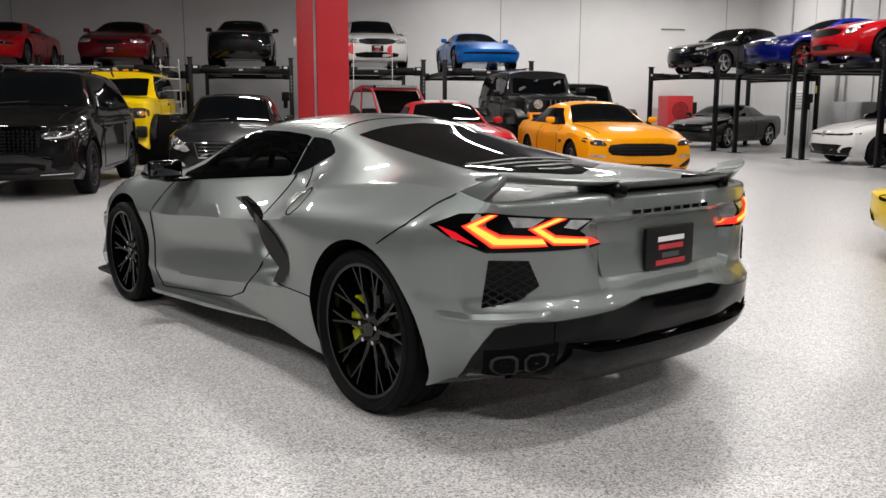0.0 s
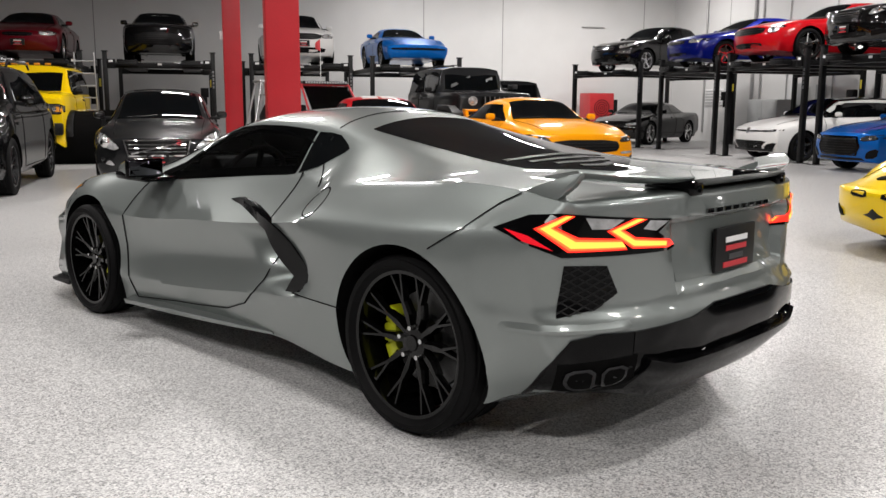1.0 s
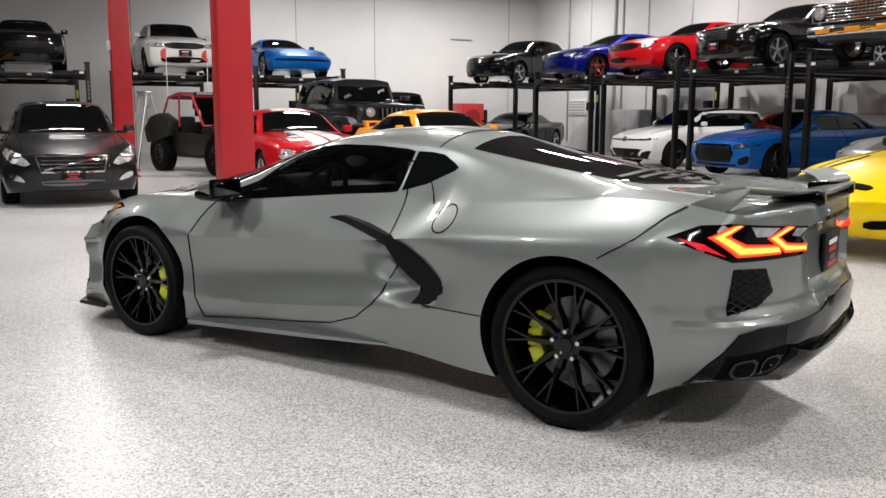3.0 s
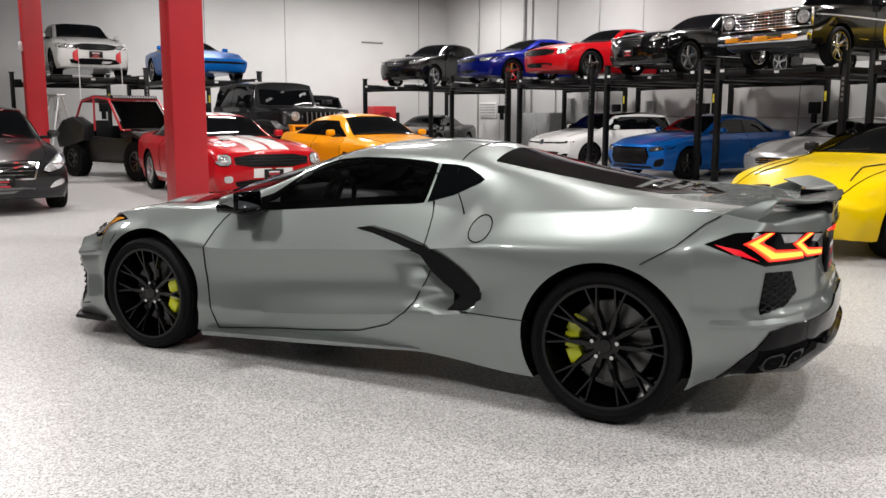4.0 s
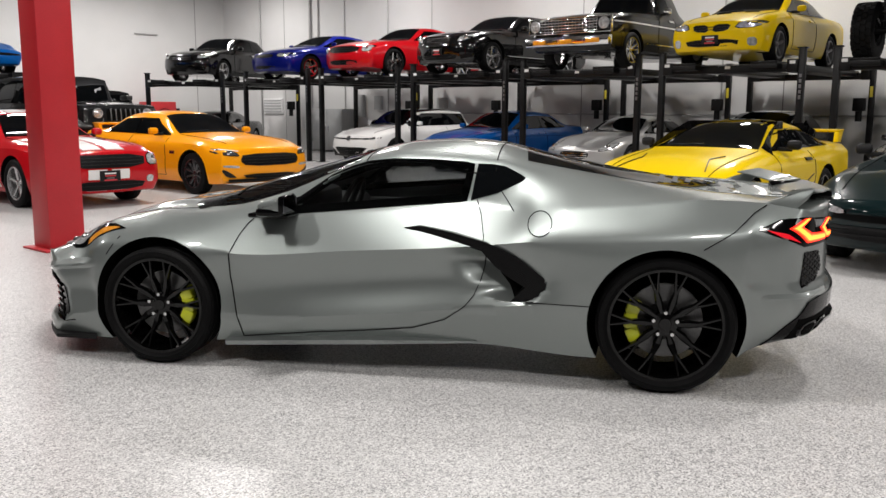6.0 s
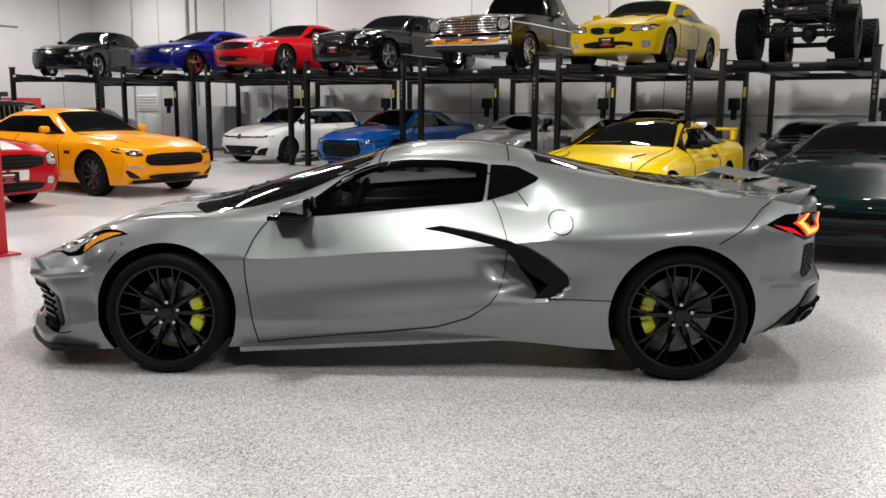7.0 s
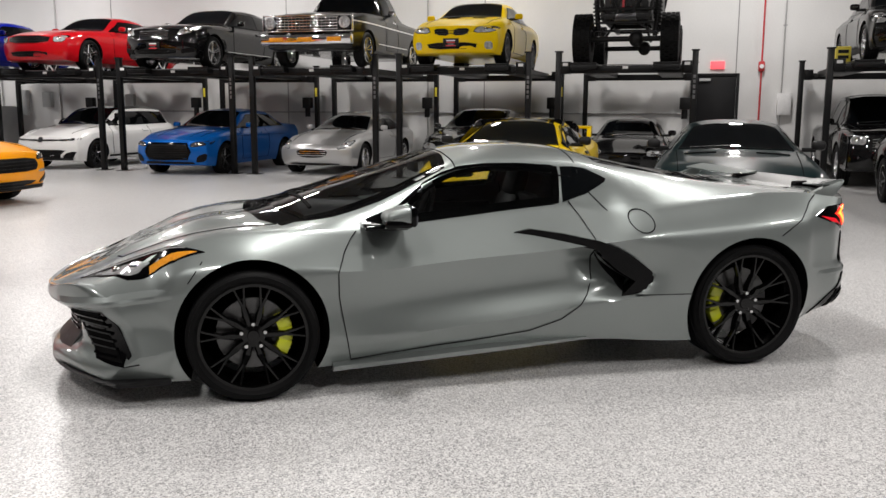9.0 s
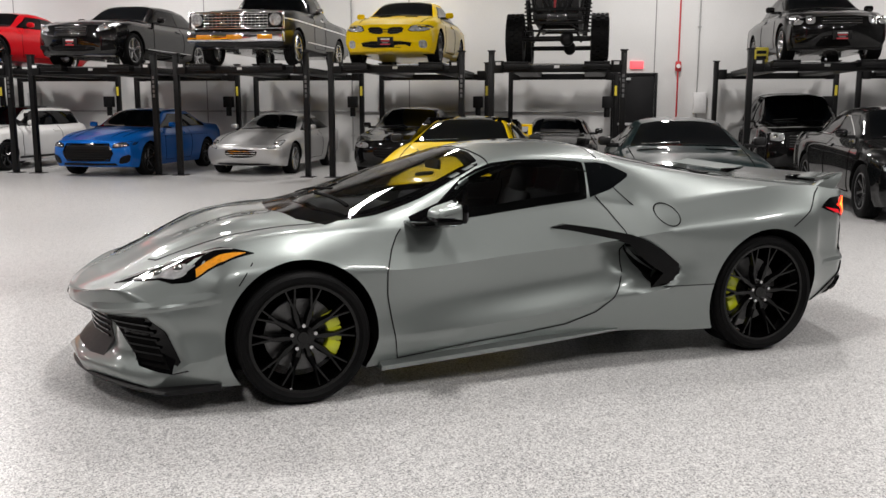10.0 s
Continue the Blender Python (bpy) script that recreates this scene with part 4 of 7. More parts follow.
panel("cowl", HERO, hero_shell, [(2.47, 0.66), (2.57, 0.40), (2.612, 0), (2.57, -0.40), (2.47, -0.66), (2.56, -0.70), (2.67, -0.50), (2.73, -0.20), (2.74, 0), (2.73, 0.20), (2.67, 0.50), (2.56, 0.70)], "top", M_GLOSSBLACK, both=False, lift=0.002, grid=0.07, label="black cowl under the wipers")
panel("rear_hatch_glass", HERO, hero_shell, [(0.74, -0.42), (0.78, 0), (0.74, 0.42), (0.3, 0.40), (-0.13, 0.385), (-0.33, 0.04), (-0.33, -0.04), (-0.13, -0.385), (0.3, -0.40)], "top", M_GLASS, both=False, lift=0.003, grid=0.07)
for k in range(4):
    x = 0.02 - 0.075 * k
    seam("vent_slat", HERO, hero_shell, [(x, 0.335 - 0.075 * k), (x - 0.03, 0), (x, -0.335 + 0.075 * k)], "top", M_BLACK, width=0.030, lift=0.006, both=False, step=0.08)

# the window openings in the body
def within(p, q, poly):
    hit = False
    for (a, b), (c, d) in zip(poly, poly[1:] + poly[:1]):
        if (b > q) != (d > q) and p < a + (c - a) * (q - b) / (d - b):
            hit = not hit
    return hit


bm = bmesh.new()
bm.from_mesh(hero_body.data)
gone = []
for fa in bm.faces:
    vs = [v.co for v in fa.verts]
    if all(c.z > 0.82 and abs(c.y) > 0.4 and within(c.x, c.z, DLO) for c in vs):
        gone.append(fa)
    elif all(c.z > 0.85 and within(c.x, c.y, WINDSHIELD) for c in vs):
        gone.append(fa)
bmesh.ops.delete(bm, geom=gone, context="FACES")
bm.to_mesh(hero_body.data)
bm.free()
DLO_IN = [(a + (1.5 - a) * 0.03, b + (1.0 - b) * 0.13) for a, b in DLO]
seam("window_border", HERO, hero_shell, DLO_IN + DLO_IN[:1], "side", M_GLOSSBLACK, width=0.042, lift=0.0015, step=0.03)
seam("window_border", HERO, hero_shell, WINDSHIELD + WINDSHIELD[:1], "top", M_GLOSSBLACK, width=0.07, lift=0.0015, both=False, step=0.04)
# cabin
M_LEATHER = material("black_leather", (0.022, 0.021, 0.021), rough=0.5, vary=0.3, vary_scale=9, grain=0.15, grain_scale=220, bump=0.3)
M_TRIM = material("dark_cabin_plastic", (0.03, 0.03, 0.031), rough=0.55, vary=0.2, vary_scale=7, grain=0.1, grain_scale=200)
for s in (-1, 1):
    bm = bmesh.new()
    box(bm, 1.10, 1.60, s * 0.15, s * 0.56, 0.28, 0.46, 0.05)
    seat = part("seat", bm, M_LEATHER, HERO)
    bm = bmesh.new()
    box(bm, -0.06, 0.07, s * 0.15, s * 0.55, 0.0, 0.50, 0.05, turn=pose(1.13, 0, 0.40, 0, -20, 0))
    part("backrest", bm, M_LEATHER, seat)
    bm = bmesh.new()
    box(bm, -0.05, 0.06, s * 0.22, s * 0.46, 0.48, 0.68, 0.05, turn=pose(1.14, 0, 0.40, 0, -18, 0))
    part("headrest", bm, M_LEATHER, seat)
    bm = bmesh.new()
    box(bm, 1.06, 2.1, s * 0.58, s * 0.63, 0.40, 0.80, 0.02)
    part("door_card", bm, M_TRIM, HERO)
bm = bmesh.new()
box(bm, 1.92, 2.42, -0.66, 0.66, 0.62, 0.84, 0.06)
dash = part("dashboard", bm, M_TRIM, HERO)
bm = bmesh.new()
box(bm, 1.88, 2.02, 0.16, 0.60, 0.82, 0.95, 0.04)
part("instrument_hood", bm, M_TRIM, dash)
bm = bmesh.new()
box(bm, 1.10, 2.0, -0.13, 0.13, 0.25, 0.62, 0.03)
part("centre_tunnel", bm, M_TRIM, HERO)
bm = bmesh.new()
box(bm, 0.94, 1.0, -0.55, 0.55, 0.30, 0.90, 0.02)
part("bulkhead", bm, M_TRIM, HERO)
bm = bmesh.new()
turn = pose(1.78, 0.38, 0.83, 0, 68, 0)
ring = [turn @ Vector((0.185 * math.cos(2 * math.pi * k / 28) * (0.9 if math.cos(2 * math.pi * k / 28) > 0.6 else 1), 0.185 * math.sin(2 * math.pi * k / 28), 0)) for k in range(29)]
tubes(bm, ring, 0.016, 8)
for a in (20, 160, 270):
    tube(bm, turn @ Vector((0, 0, 0)), turn @ Vector((0.18 * math.sin(radians(a)), 0.18 * math.cos(radians(a)), 0)), 0.018, 8)
part("steering_wheel", bm, M_LEATHER, HERO)
bm = bmesh.new()
box(bm, 1.72, 1.75, -0.11, 0.11, 1.055, 1.115, 0.012)
part("rear_view_mirror", bm, M_TRIM, HERO)

# shut lines
seam("shut_line", HERO, hero_shell, [(2.195, 0.812), (2.225, 0.78), (2.262, 0.72), (2.30, 0.62), (2.298, 0.50), (2.28, 0.385), (2.242, 0.165)], "side", lift=0.005, step=0.03, width=0.0042)
seam("shut_line", HERO, door_shell, [(0.99, 0.925), (0.955, 0.855), (0.937, 0.80), (0.922, 0.753), (0.912, 0.67), (0.918, 0.60), (0.932, 0.53), (0.965, 0.45), (1.01, 0.395), (1.115, 0.318), (1.29, 0.262), (1.6, 0.228), (1.80, 0.212), (2.242, 0.165)], "side", lift=0.005, step=0.03, width=0.0042)
seam("shut_line", HERO, hero_shell, [(0.86, 0.968), (0.782, 0.872)], "side", width=0.005)
seam("shut_line", HERO, hero_shell, [(0.36, 0.43), (0.70, 0.435)], "side", width=0.004)
seam("shut_line", HERO, hero_shell, [(-0.16, 0.735), (-0.30, 0.82), (-0.40, 0.91), (-0.46, 0.945)], "side", width=0.0045, lift=0.004)
seam("shut_line", HERO, hero_shell, [(3.02, 0.60), (2.95, 0.70)], "side", width=0.005)
seam("shut_line", HERO, hero_shell, [(2.50, 0.665), (2.80, 0.62), (3.10, 0.56), (3.36, 0.44), (3.42, 0.25), (3.43, 0)], "top")
seam("roof_line", HERO, hero_shell, [(1.62, -0.60), (1.605, 0), (1.62, 0.60)], "top", both=False)
seam("roof_line", HERO, hero_shell, [(0.90, -0.59), (0.90, 0), (0.90, 0.59)], "top", both=False)
seam("roof_line", HERO, hero_shell, [(1.62, 0.60), (1.45, 0.565), (1.2, 0.555), (0.90, 0.565)], "top", width=0.004)
fuel = [(0.636 + 0.062 * math.cos(2 * math.pi * k / 28), 0.826 + 0.058 * math.sin(2 * math.pi * k / 28)) for k in range(29)]
seam("fuel_flap_line", HERO, hero_shell, fuel, "side", both=False, width=0.005, step=0.02)

# side blade
BLADE = [(1.355, 0.782), (1.267, 0.797), (1.09, 0.772), (0.905, 0.733), (0.81, 0.695), (0.718, 0.645), (0.561, 0.527), (0.63, 0.425), (0.784, 0.42), (0.70, 0.508), (0.79, 0.562), (0.855, 0.613), (0.925, 0.686), (1.05, 0.712), (1.137, 0.728)]
# black patch stands for the shade inside the intake cavity
panel("side_intake", HERO, door_shell, [(0.905, 0.662), (0.855, 0.61), (0.79, 0.56), (0.705, 0.508), (0.755, 0.45), (0.785, 0.505), (0.83, 0.555), (0.88, 0.625)], "side", M_WELL, lift=0.003, grid=0.04, label="dark patch for the shade in the air intake")


class BladeFace:
    """The even face that the side blade lies in."""

    def onto(self, axis, p, q):
        return Vector((p, 0.792 + 0.112 * float(ease(1.37, 0.83, p)) - 0.10 * max(0.0, 0.50 - q), q)), Vector((0, -1, 0))


panel("side_blade", HERO, BladeFace(), BLADE, "side", M_GLOSSBLACK, lift=0.012, depth=0.06, grid=0.05, label="gloss black side intake blade")

# sill skirt
for s in (-1, 1):
    bm = bmesh.new()
    a = [bm.verts.new((x, s * y, z)) for x, y, z in ((2.335, 0.80, 0.112), (1.5, 0.80, 0.155), (0.95, 0.80, 0.182))]
    b = [bm.verts.new((x, s * y, z)) for x, y, z in ((2.335, 0.905, 0.118), (1.5, 0.905, 0.165), (0.95, 0.86, 0.190))]
    c = [bm.verts.new((x, s * y, z)) for x, y, z in ((2.335, 0.912, 0.142), (1.5, 0.912, 0.190), (0.95, 0.863, 0.202))]
    d = [bm.verts.new((x, s * y, z)) for x, y, z in ((2.335, 0.85, 0.160), (1.5, 0.845, 0.205), (0.95, 0.83, 0.210))]
    rows = (a, b, c, d)
    for q in range(4):
        for k in range(2):
            n = rows[(q + 1) % 4]
            bm.faces.new((rows[q][k], rows[q][k + 1], n[k + 1], n[k]))
    for k in (0, 2):
        bm.faces.new([rw[k] for rw in rows])
    part("side_skirt", bm, M_GREY, HERO)

# mirrors
M_MIRROR = material("dim_mirror_glass", (0.10, 0.10, 0.11), rough=0.04, metal=1.0)
for s in (-1, 1):
    bm = bmesh.new()
    bmesh.ops.create_cube(bm, size=1.0)
    bmesh.ops.transform(bm, matrix=pose(1.955, s * 0.985, 0.905) @ Matrix.Diagonal((0.14, 0.20, 0.105, 1)), verts=bm.verts)
    for vv in bm.verts:
        if vv.co.x > 1.96:
            vv.co.z = 0.905 + (vv.co.z - 0.905) * 0.55 - 0.012
            vv.co.y = s * 0.985 + (vv.co.y - s * 0.985) * 0.82
    bmesh.ops.bevel(bm, geom=bm.edges[:], offset=0.036, segments=5, affect="EDGES", profile=0.6)
    mir = part("mirror", bm, M_GREY, HERO, smooth=60)
    mir.location = (0.06, -0.04 * s, 0)
    bm = bmesh.new()
    box(bm, 1.872, 1.90, s * 0.885, s * 1.088, 0.855, 0.955, 0.012)
    part("mirror_bezel", bm, M_GLOSSBLACK, mir)
    bm = bmesh.new()
    box(bm, 1.868, 1.873, s * 0.895, s * 1.078, 0.866, 0.944, 0.006)
    part("mirror_glass", bm, M_MIRROR, mir, "mirror glass")
    bm = bmesh.new()
    box(bm, 1.888, 2.028, s * 0.892, s * 1.083, 0.846, 0.892, 0.02)
    part("lower_shell", bm, M_GLOSSBLACK, mir, "gloss black lower mirror shell")
    bm = bmesh.new()
    box(bm, 1.89, 2.11, s * 0.79, s * 0.98, 0.828, 0.852, 0.009)
    part("mirror_foot", bm, M_GLOSSBLACK, mir)

# headlamps
HEAD = [(3.56, 0.492), (3.42, 0.54), (3.30, 0.605), (3.144, 0.715), (3.036, 0.793), (2.936, 0.847), (3.083, 0.845), (3.232, 0.795), (3.31, 0.76), (3.44, 0.655)]
panel("headlamp", HERO, hero_shell, HEAD, "top", M_GLOSSBLACK, lift=0.004, grid=0.04, label="clear headlamp with amber marker")
panel("headlamp_reflector", HERO, hero_shell, [(3.49, 0.575), (3.37, 0.635), (3.26, 0.70), (3.225, 0.745), (3.245, 0.768), (3.31, 0.745), (3.43, 0.655)], "top", M_LENS, lift=0.007, grid=0.04, rounds=1)
panel("marker_lamp", HERO, hero_shell, [(3.20, 0.778), (3.09, 0.802), (2.975, 0.838), (3.07, 0.839), (3.20, 0.803)], "top", M_AMBER, lift=0.008, grid=0.04, label="amber side marker")
panel("daytime_lamp", HERO, hero_shell, [(3.54, 0.505), (3.41, 0.552), (3.30, 0.617), (3.15, 0.725), (3.03, 0.80), (3.13, 0.748), (3.30, 0.630), (3.40, 0.570), (3.52, 0.518)], "top", M_CHROME, lift=0.009, grid=0.04)
panel("lamp_blade", HERO, hero_shell, [(3.47, 0.605), (3.36, 0.665), (3.27, 0.735), (3.20, 0.762), (3.28, 0.752), (3.39, 0.672)], "top", M_LENS, lift=0.010, grid=0.04)
for x, y in ((3.36, 0.66), (3.27, 0.71)):
    for s_ in (-1, 1):
        hit, d = hero_shell.onto("top", x, y)
        bm = bmesh.new()
        bmesh.ops.create_uvsphere(bm, u_segments=14, v_segments=10, radius=0.028, matrix=Matrix.Translation((hit.x, s_ * hit.y, hit.z - 0.008)))
        part("projector", bm, M_CHROME, HERO, "headlamp projector")

# front openings
CORNER = [(3.61, 0.555, 0.442), (3.426, 0.79, 0.457), (3.357, 0.824, 0.395), (3.258, 0.882, 0.206), (3.319, 0.869, 0.195), (3.461, 0.726, 0.217), (3.575, 0.566, 0.393)]
panel("front_intake", HERO, hero_shell, fc(CORNER), "front_corner", M_GLOSSBLACK, lift=0.004, grid=0.06, label="gloss black corner intake")
panel("intake_core", HERO, hero_shell, fc([(3.60, 0.57, 0.432), (3.44, 0.775, 0.444), (3.413, 0.765, 0.358), (3.331, 0.855, 0.218), (3.455, 0.735, 0.228), (3.57, 0.575, 0.393)]), "front_corner", M_WELL, lift=0.007, grid=0.06)
for k in range(6):
    z = 0.245 + 0.034 * k
    g = (z - 0.217) / 0.23
    a = fc([(3.461 + 0.13 * g, 0.726 - 0.16 * g, z), (3.35 + 0.08 * g, 0.845 - 0.06 * g, z)])
    seam("fin", HERO, hero_shell, a, "front_corner", M_GLOSSBLACK, width=0.010, lift=0.016)
panel("centre_grille", HERO, hero_shell, [(-0.45, 0.447), (0.45, 0.447), (0.41, 0.34), (0.49, 0.205), (-0.49, 0.205), (-0.41, 0.34)], "front", M_MESH, lift=0.004, grid=0.07, both=False, label="black mesh centre grille")
for k in range(7):
    z = 0.235 + 0.028 * k
    seam("slat", HERO, hero_shell, [(-0.40, z), (0, z), (0.40, z)], "front", M_GLOSSBLACK, width=0.008, lift=0.016, both=False, step=0.1)
# splitter
bm = bmesh.new()
rows = []
for k in range(25):
    y = -0.90 + 1.80 * k / 24
    x = 3.775 - 0.46 * (abs(y) / 0.95) ** 2.1 - 0.02 * (abs(y) > 0.9)
    rows.append([bm.verts.new((x + dx, y, z)) for dx, z in ((0.0, 0.105), (0.012, 0.115), (0.0, 0.125), (-0.25, 0.135), (-0.25, 0.105))])
for a, b in zip(rows, rows[1:]):
    for q in range(5):
        w2 = (q + 1) % 5
        bm.faces.new((a[q], a[w2], b[w2], b[q]))
bm.faces.new(rows[0])
bm.faces.new(rows[-1][::-1])
part("splitter", bm, M_BLACK, HERO, "black front splitter")
panel("badge", HERO, hero_shell, [(-0.05, 0.455), (0.05, 0.455), (0.04, 0.48), (-0.04, 0.48)], "front", M_CHROME, lift=0.005, both=False, grid=0.05)

# creases that stand out from the bumpers
def crease(name, pts, axis, high, low, out, fade=0.18):
    line = []
    for a, b in zip(pts, pts[1:]):
        n = max(1, int(math.dist(a, b) / 0.03))
        line += [(a[0] + (b[0] - a[0]) * k / n, a[1] + (b[1] - a[1]) * k / n) for k in range(n)]
    line.append(pts[-1])
    rows = []
    for i, (u, z) in enumerate(line):
        k = ease(0, fade, i / (len(line) - 1)) * ease(1.0, 1 - fade, i / (len(line) - 1))
        row = []
        for dz, up in ((high, -0.004), (high * 0.45, 0.35 * out * k), (0.0, out * k), (-0.012, out * k * 0.85), (low * 0.6, out * k * 0.2), (low, -0.006)):
            hit, d = hero_shell.onto(axis, u, z + dz)
            row.append(hit - d * (up if k > 0.02 else -0.006))
        rows.append(row)
    faces = [(i * 6 + k, i * 6 + k + 1, i * 6 + k + 7, i * 6 + k + 6) for i in range(len(rows) - 1) for k in range(5)]
    for s in (1, -1):
        mesh_object(name, [(p[0], s * p[1], p[2]) for r_ in rows for p in r_], faces, M_GREY, HERO, smooth=22)


crease("bumper_crease", rc([(-0.42, 0.90, 0.495), (-0.50, 0.885, 0.497), (-0.611, 0.847, 0.503), (-0.742, 0.683, 0.512), (-0.79, 0.60, 0.522)]), "rear_corner", 0.03, -0.02, 0.011, 0.12)
crease("nose_crease", fc([(3.05, 0.905, 0.553), (3.131, 0.887, 0.544), (3.28, 0.85, 0.525), (3.436, 0.781, 0.500), (3.60, 0.60, 0.468), (3.70, 0.42, 0.455)]), "front_corner", 0.04, -0.04, 0.014)
# rear
panel("tail_lamp", HERO, hero_shell, rc([(-0.412, 0.896, 0.832), (-0.528, 0.846, 0.880), (-0.62, 0.81, 0.890), (-0.828, 0.459, 0.862), (-0.817, 0.517, 0.819), (-0.815, 0.39, 0.755), (-0.637, 0.816, 0.745), (-0.528, 0.886, 0.790)]), "rear_corner", M_GLOSSBLACK, lift=0.005, grid=0.05, label="lit tail lamp in a black bezel")
BAR1 = [(-0.635, 0.81, 0.882), (-0.556, 0.863, 0.838), (-0.65, 0.803, 0.764), (-0.76, 0.628, 0.768), (-0.747, 0.651, 0.805), (-0.674, 0.777, 0.812), (-0.62, 0.828, 0.845), (-0.665, 0.785, 0.882)]
BAR2 = [(-0.77, 0.607, 0.870), (-0.725, 0.694, 0.831), (-0.77, 0.61, 0.771), (-0.815, 0.398, 0.764), (-0.816, 0.458, 0.793), (-0.774, 0.601, 0.808), (-0.754, 0.64, 0.834), (-0.795, 0.564, 0.866)]


def shrunk(poly, k):
    out = []
    n = len(poly)
    for i, p in enumerate(poly):
        q = poly[n - 1 - i]
        out.append((p[0] + (q[0] - p[0]) * k, p[1] + (q[1] - p[1]) * k))
    return out


for bar in (BAR1, BAR2):
    b2 = rc(bar)
    panel("tail_lamp_glow", HERO, hero_shell, b2, "rear_corner", M_GLOW, lift=0.010, grid=0.05, label="glowing red angular light bar")
    panel("tail_lamp_band", HERO, hero_shell, shrunk(b2, 0.13), "rear_corner", M_GLOWMID, lift=0.0115, grid=0.05, label="orange-red light band")
    panel("tail_lamp_core", HERO, hero_shell, shrunk(b2, 0.27), "rear_corner", M_GLOWHOT, lift=0.013, grid=0.05, label="bright orange light guide")
panel("tail_lamp_lens", HERO, hero_shell, rc([(-0.446, 0.885, 0.832), (-0.542, 0.875, 0.815), (-0.617, 0.835, 0.768), (-0.527, 0.885, 0.796)]), "rear_corner", M_SIDEGLOW, lift=0.008, grid=0.05)
panel("tail_lamp_lens", HERO, hero_shell, rc([(-0.69, 0.76, 0.876), (-0.755, 0.64, 0.868), (-0.735, 0.685, 0.838), (-0.70, 0.74, 0.838)]), "rear_corner", M_LENS, lift=0.008, grid=0.05)
panel("tail_lamp_lens", HERO, hero_shell, rc([(-0.80, 0.55, 0.862), (-0.822, 0.47, 0.856), (-0.812, 0.53, 0.826), (-0.79, 0.575, 0.834)]), "rear_corner", M_LENS, lift=0.008, grid=0.05)
VENT = rc([(-0.644, 0.809, 0.718), (-0.726, 0.688, 0.716), (-0.752, 0.655, 0.623), (-0.732, 0.736, 0.572), (-0.648, 0.843, 0.545)])
panel("rear_vent", HERO, hero_shell, VENT, "rear_corner", M_GLOSSBLACK, lift=0.003, grid=0.05, label="black mesh rear vent")


def inside(a, b, poly):
    """The stretch of the line a-b inside a convex outline."""
    t0, t1 = 0.0, 1.0
    cx, cy = sum(p[0] for p in poly) / len(poly), sum(p[1] for p in poly) / len(poly)
    for p, q in zip(poly, poly[1:] + poly[:1]):
        n = (-(q[1] - p[1]), q[0] - p[0])
        if n[0] * (cx - p[0]) + n[1] * (cy - p[1]) < 0:
            n = (-n[0], -n[1])
        da = n[0] * (a[0] - p[0]) + n[1] * (a[1] - p[1])
        db = n[0] * (b[0] - p[0]) + n[1] * (b[1] - p[1])
        if da < 0 and db < 0:
            return None
        if da < 0:
            t0 = max(t0, da / (da - db))
        elif db < 0:
            t1 = min(t1, da / (da - db))
    if t1 - t0 < 0.05:
        return None
    return [(a[0] + (b[0] - a[0]) * t, a[1] + (b[1] - a[1]) * t) for t in (t0, t1)]


for k in range(12):
    for rise in (0.09, -0.09):
        z = 0.47 + 0.028 * k
        cut = inside((0.02, z - rise), (0.36, z + rise), VENT)
        if cut:
            seam("fin", HERO, hero_shell, cut, "rear_corner", M_BLACK, width=0.005, lift=0.007)
LIP = [(-0.782, 0.609, 0.495), (-0.722, 0.718, 0.49), (-0.663, 0.793, 0.472), (-0.625, 0.817, 0.417), (-0.569, 0.819, 0.346), (-0.493, 0.799, 0.264), (-0.464, 0.795, 0.239), (-0.60, 0.74, 0.245), (-0.76, 0.60, 0.25)]
panel("bumper_corner", HERO, hero_shell, rc(LIP), "rear_corner", M_GLOSSBLACK, lift=0.009, grid=0.03, label="gloss black lower bumper corner")
panel("lower_bumper", HERO, hero_shell, [(0.625, 0.25), (0.625, 0.494), (0.37, 0.515), (0.22, 0.545), (-0.22, 0.545), (-0.37, 0.515), (-0.625, 0.494), (-0.625, 0.25)], "rear", M_GLOSSBLACK, lift=0.010, grid=0.05, both=False, label="gloss black lower bumper")
panel("plate_recess", HERO, hero_shell, [(0.38, 0.63), (0.40, 0.835), (-0.40, 0.835), (-0.38, 0.63)], "rear", M_GREY, lift=0.002, grid=0.06, both=False)
hit, d = hero_shell.onto("rear", 0, 0.715)
plate(HERO, hit.x - 0.02, 0.715, 0.31, 0.165, out=-1)
for k in range(8):
    y = 0.265 - 0.062 * k
    seam("letter", HERO, hero_shell, [(y, 0.873), (y - 0.042, 0.873)], "rear", M_GLOSSBLACK, width=0.015, lift=0.006, both=False, label="plain dark bar")
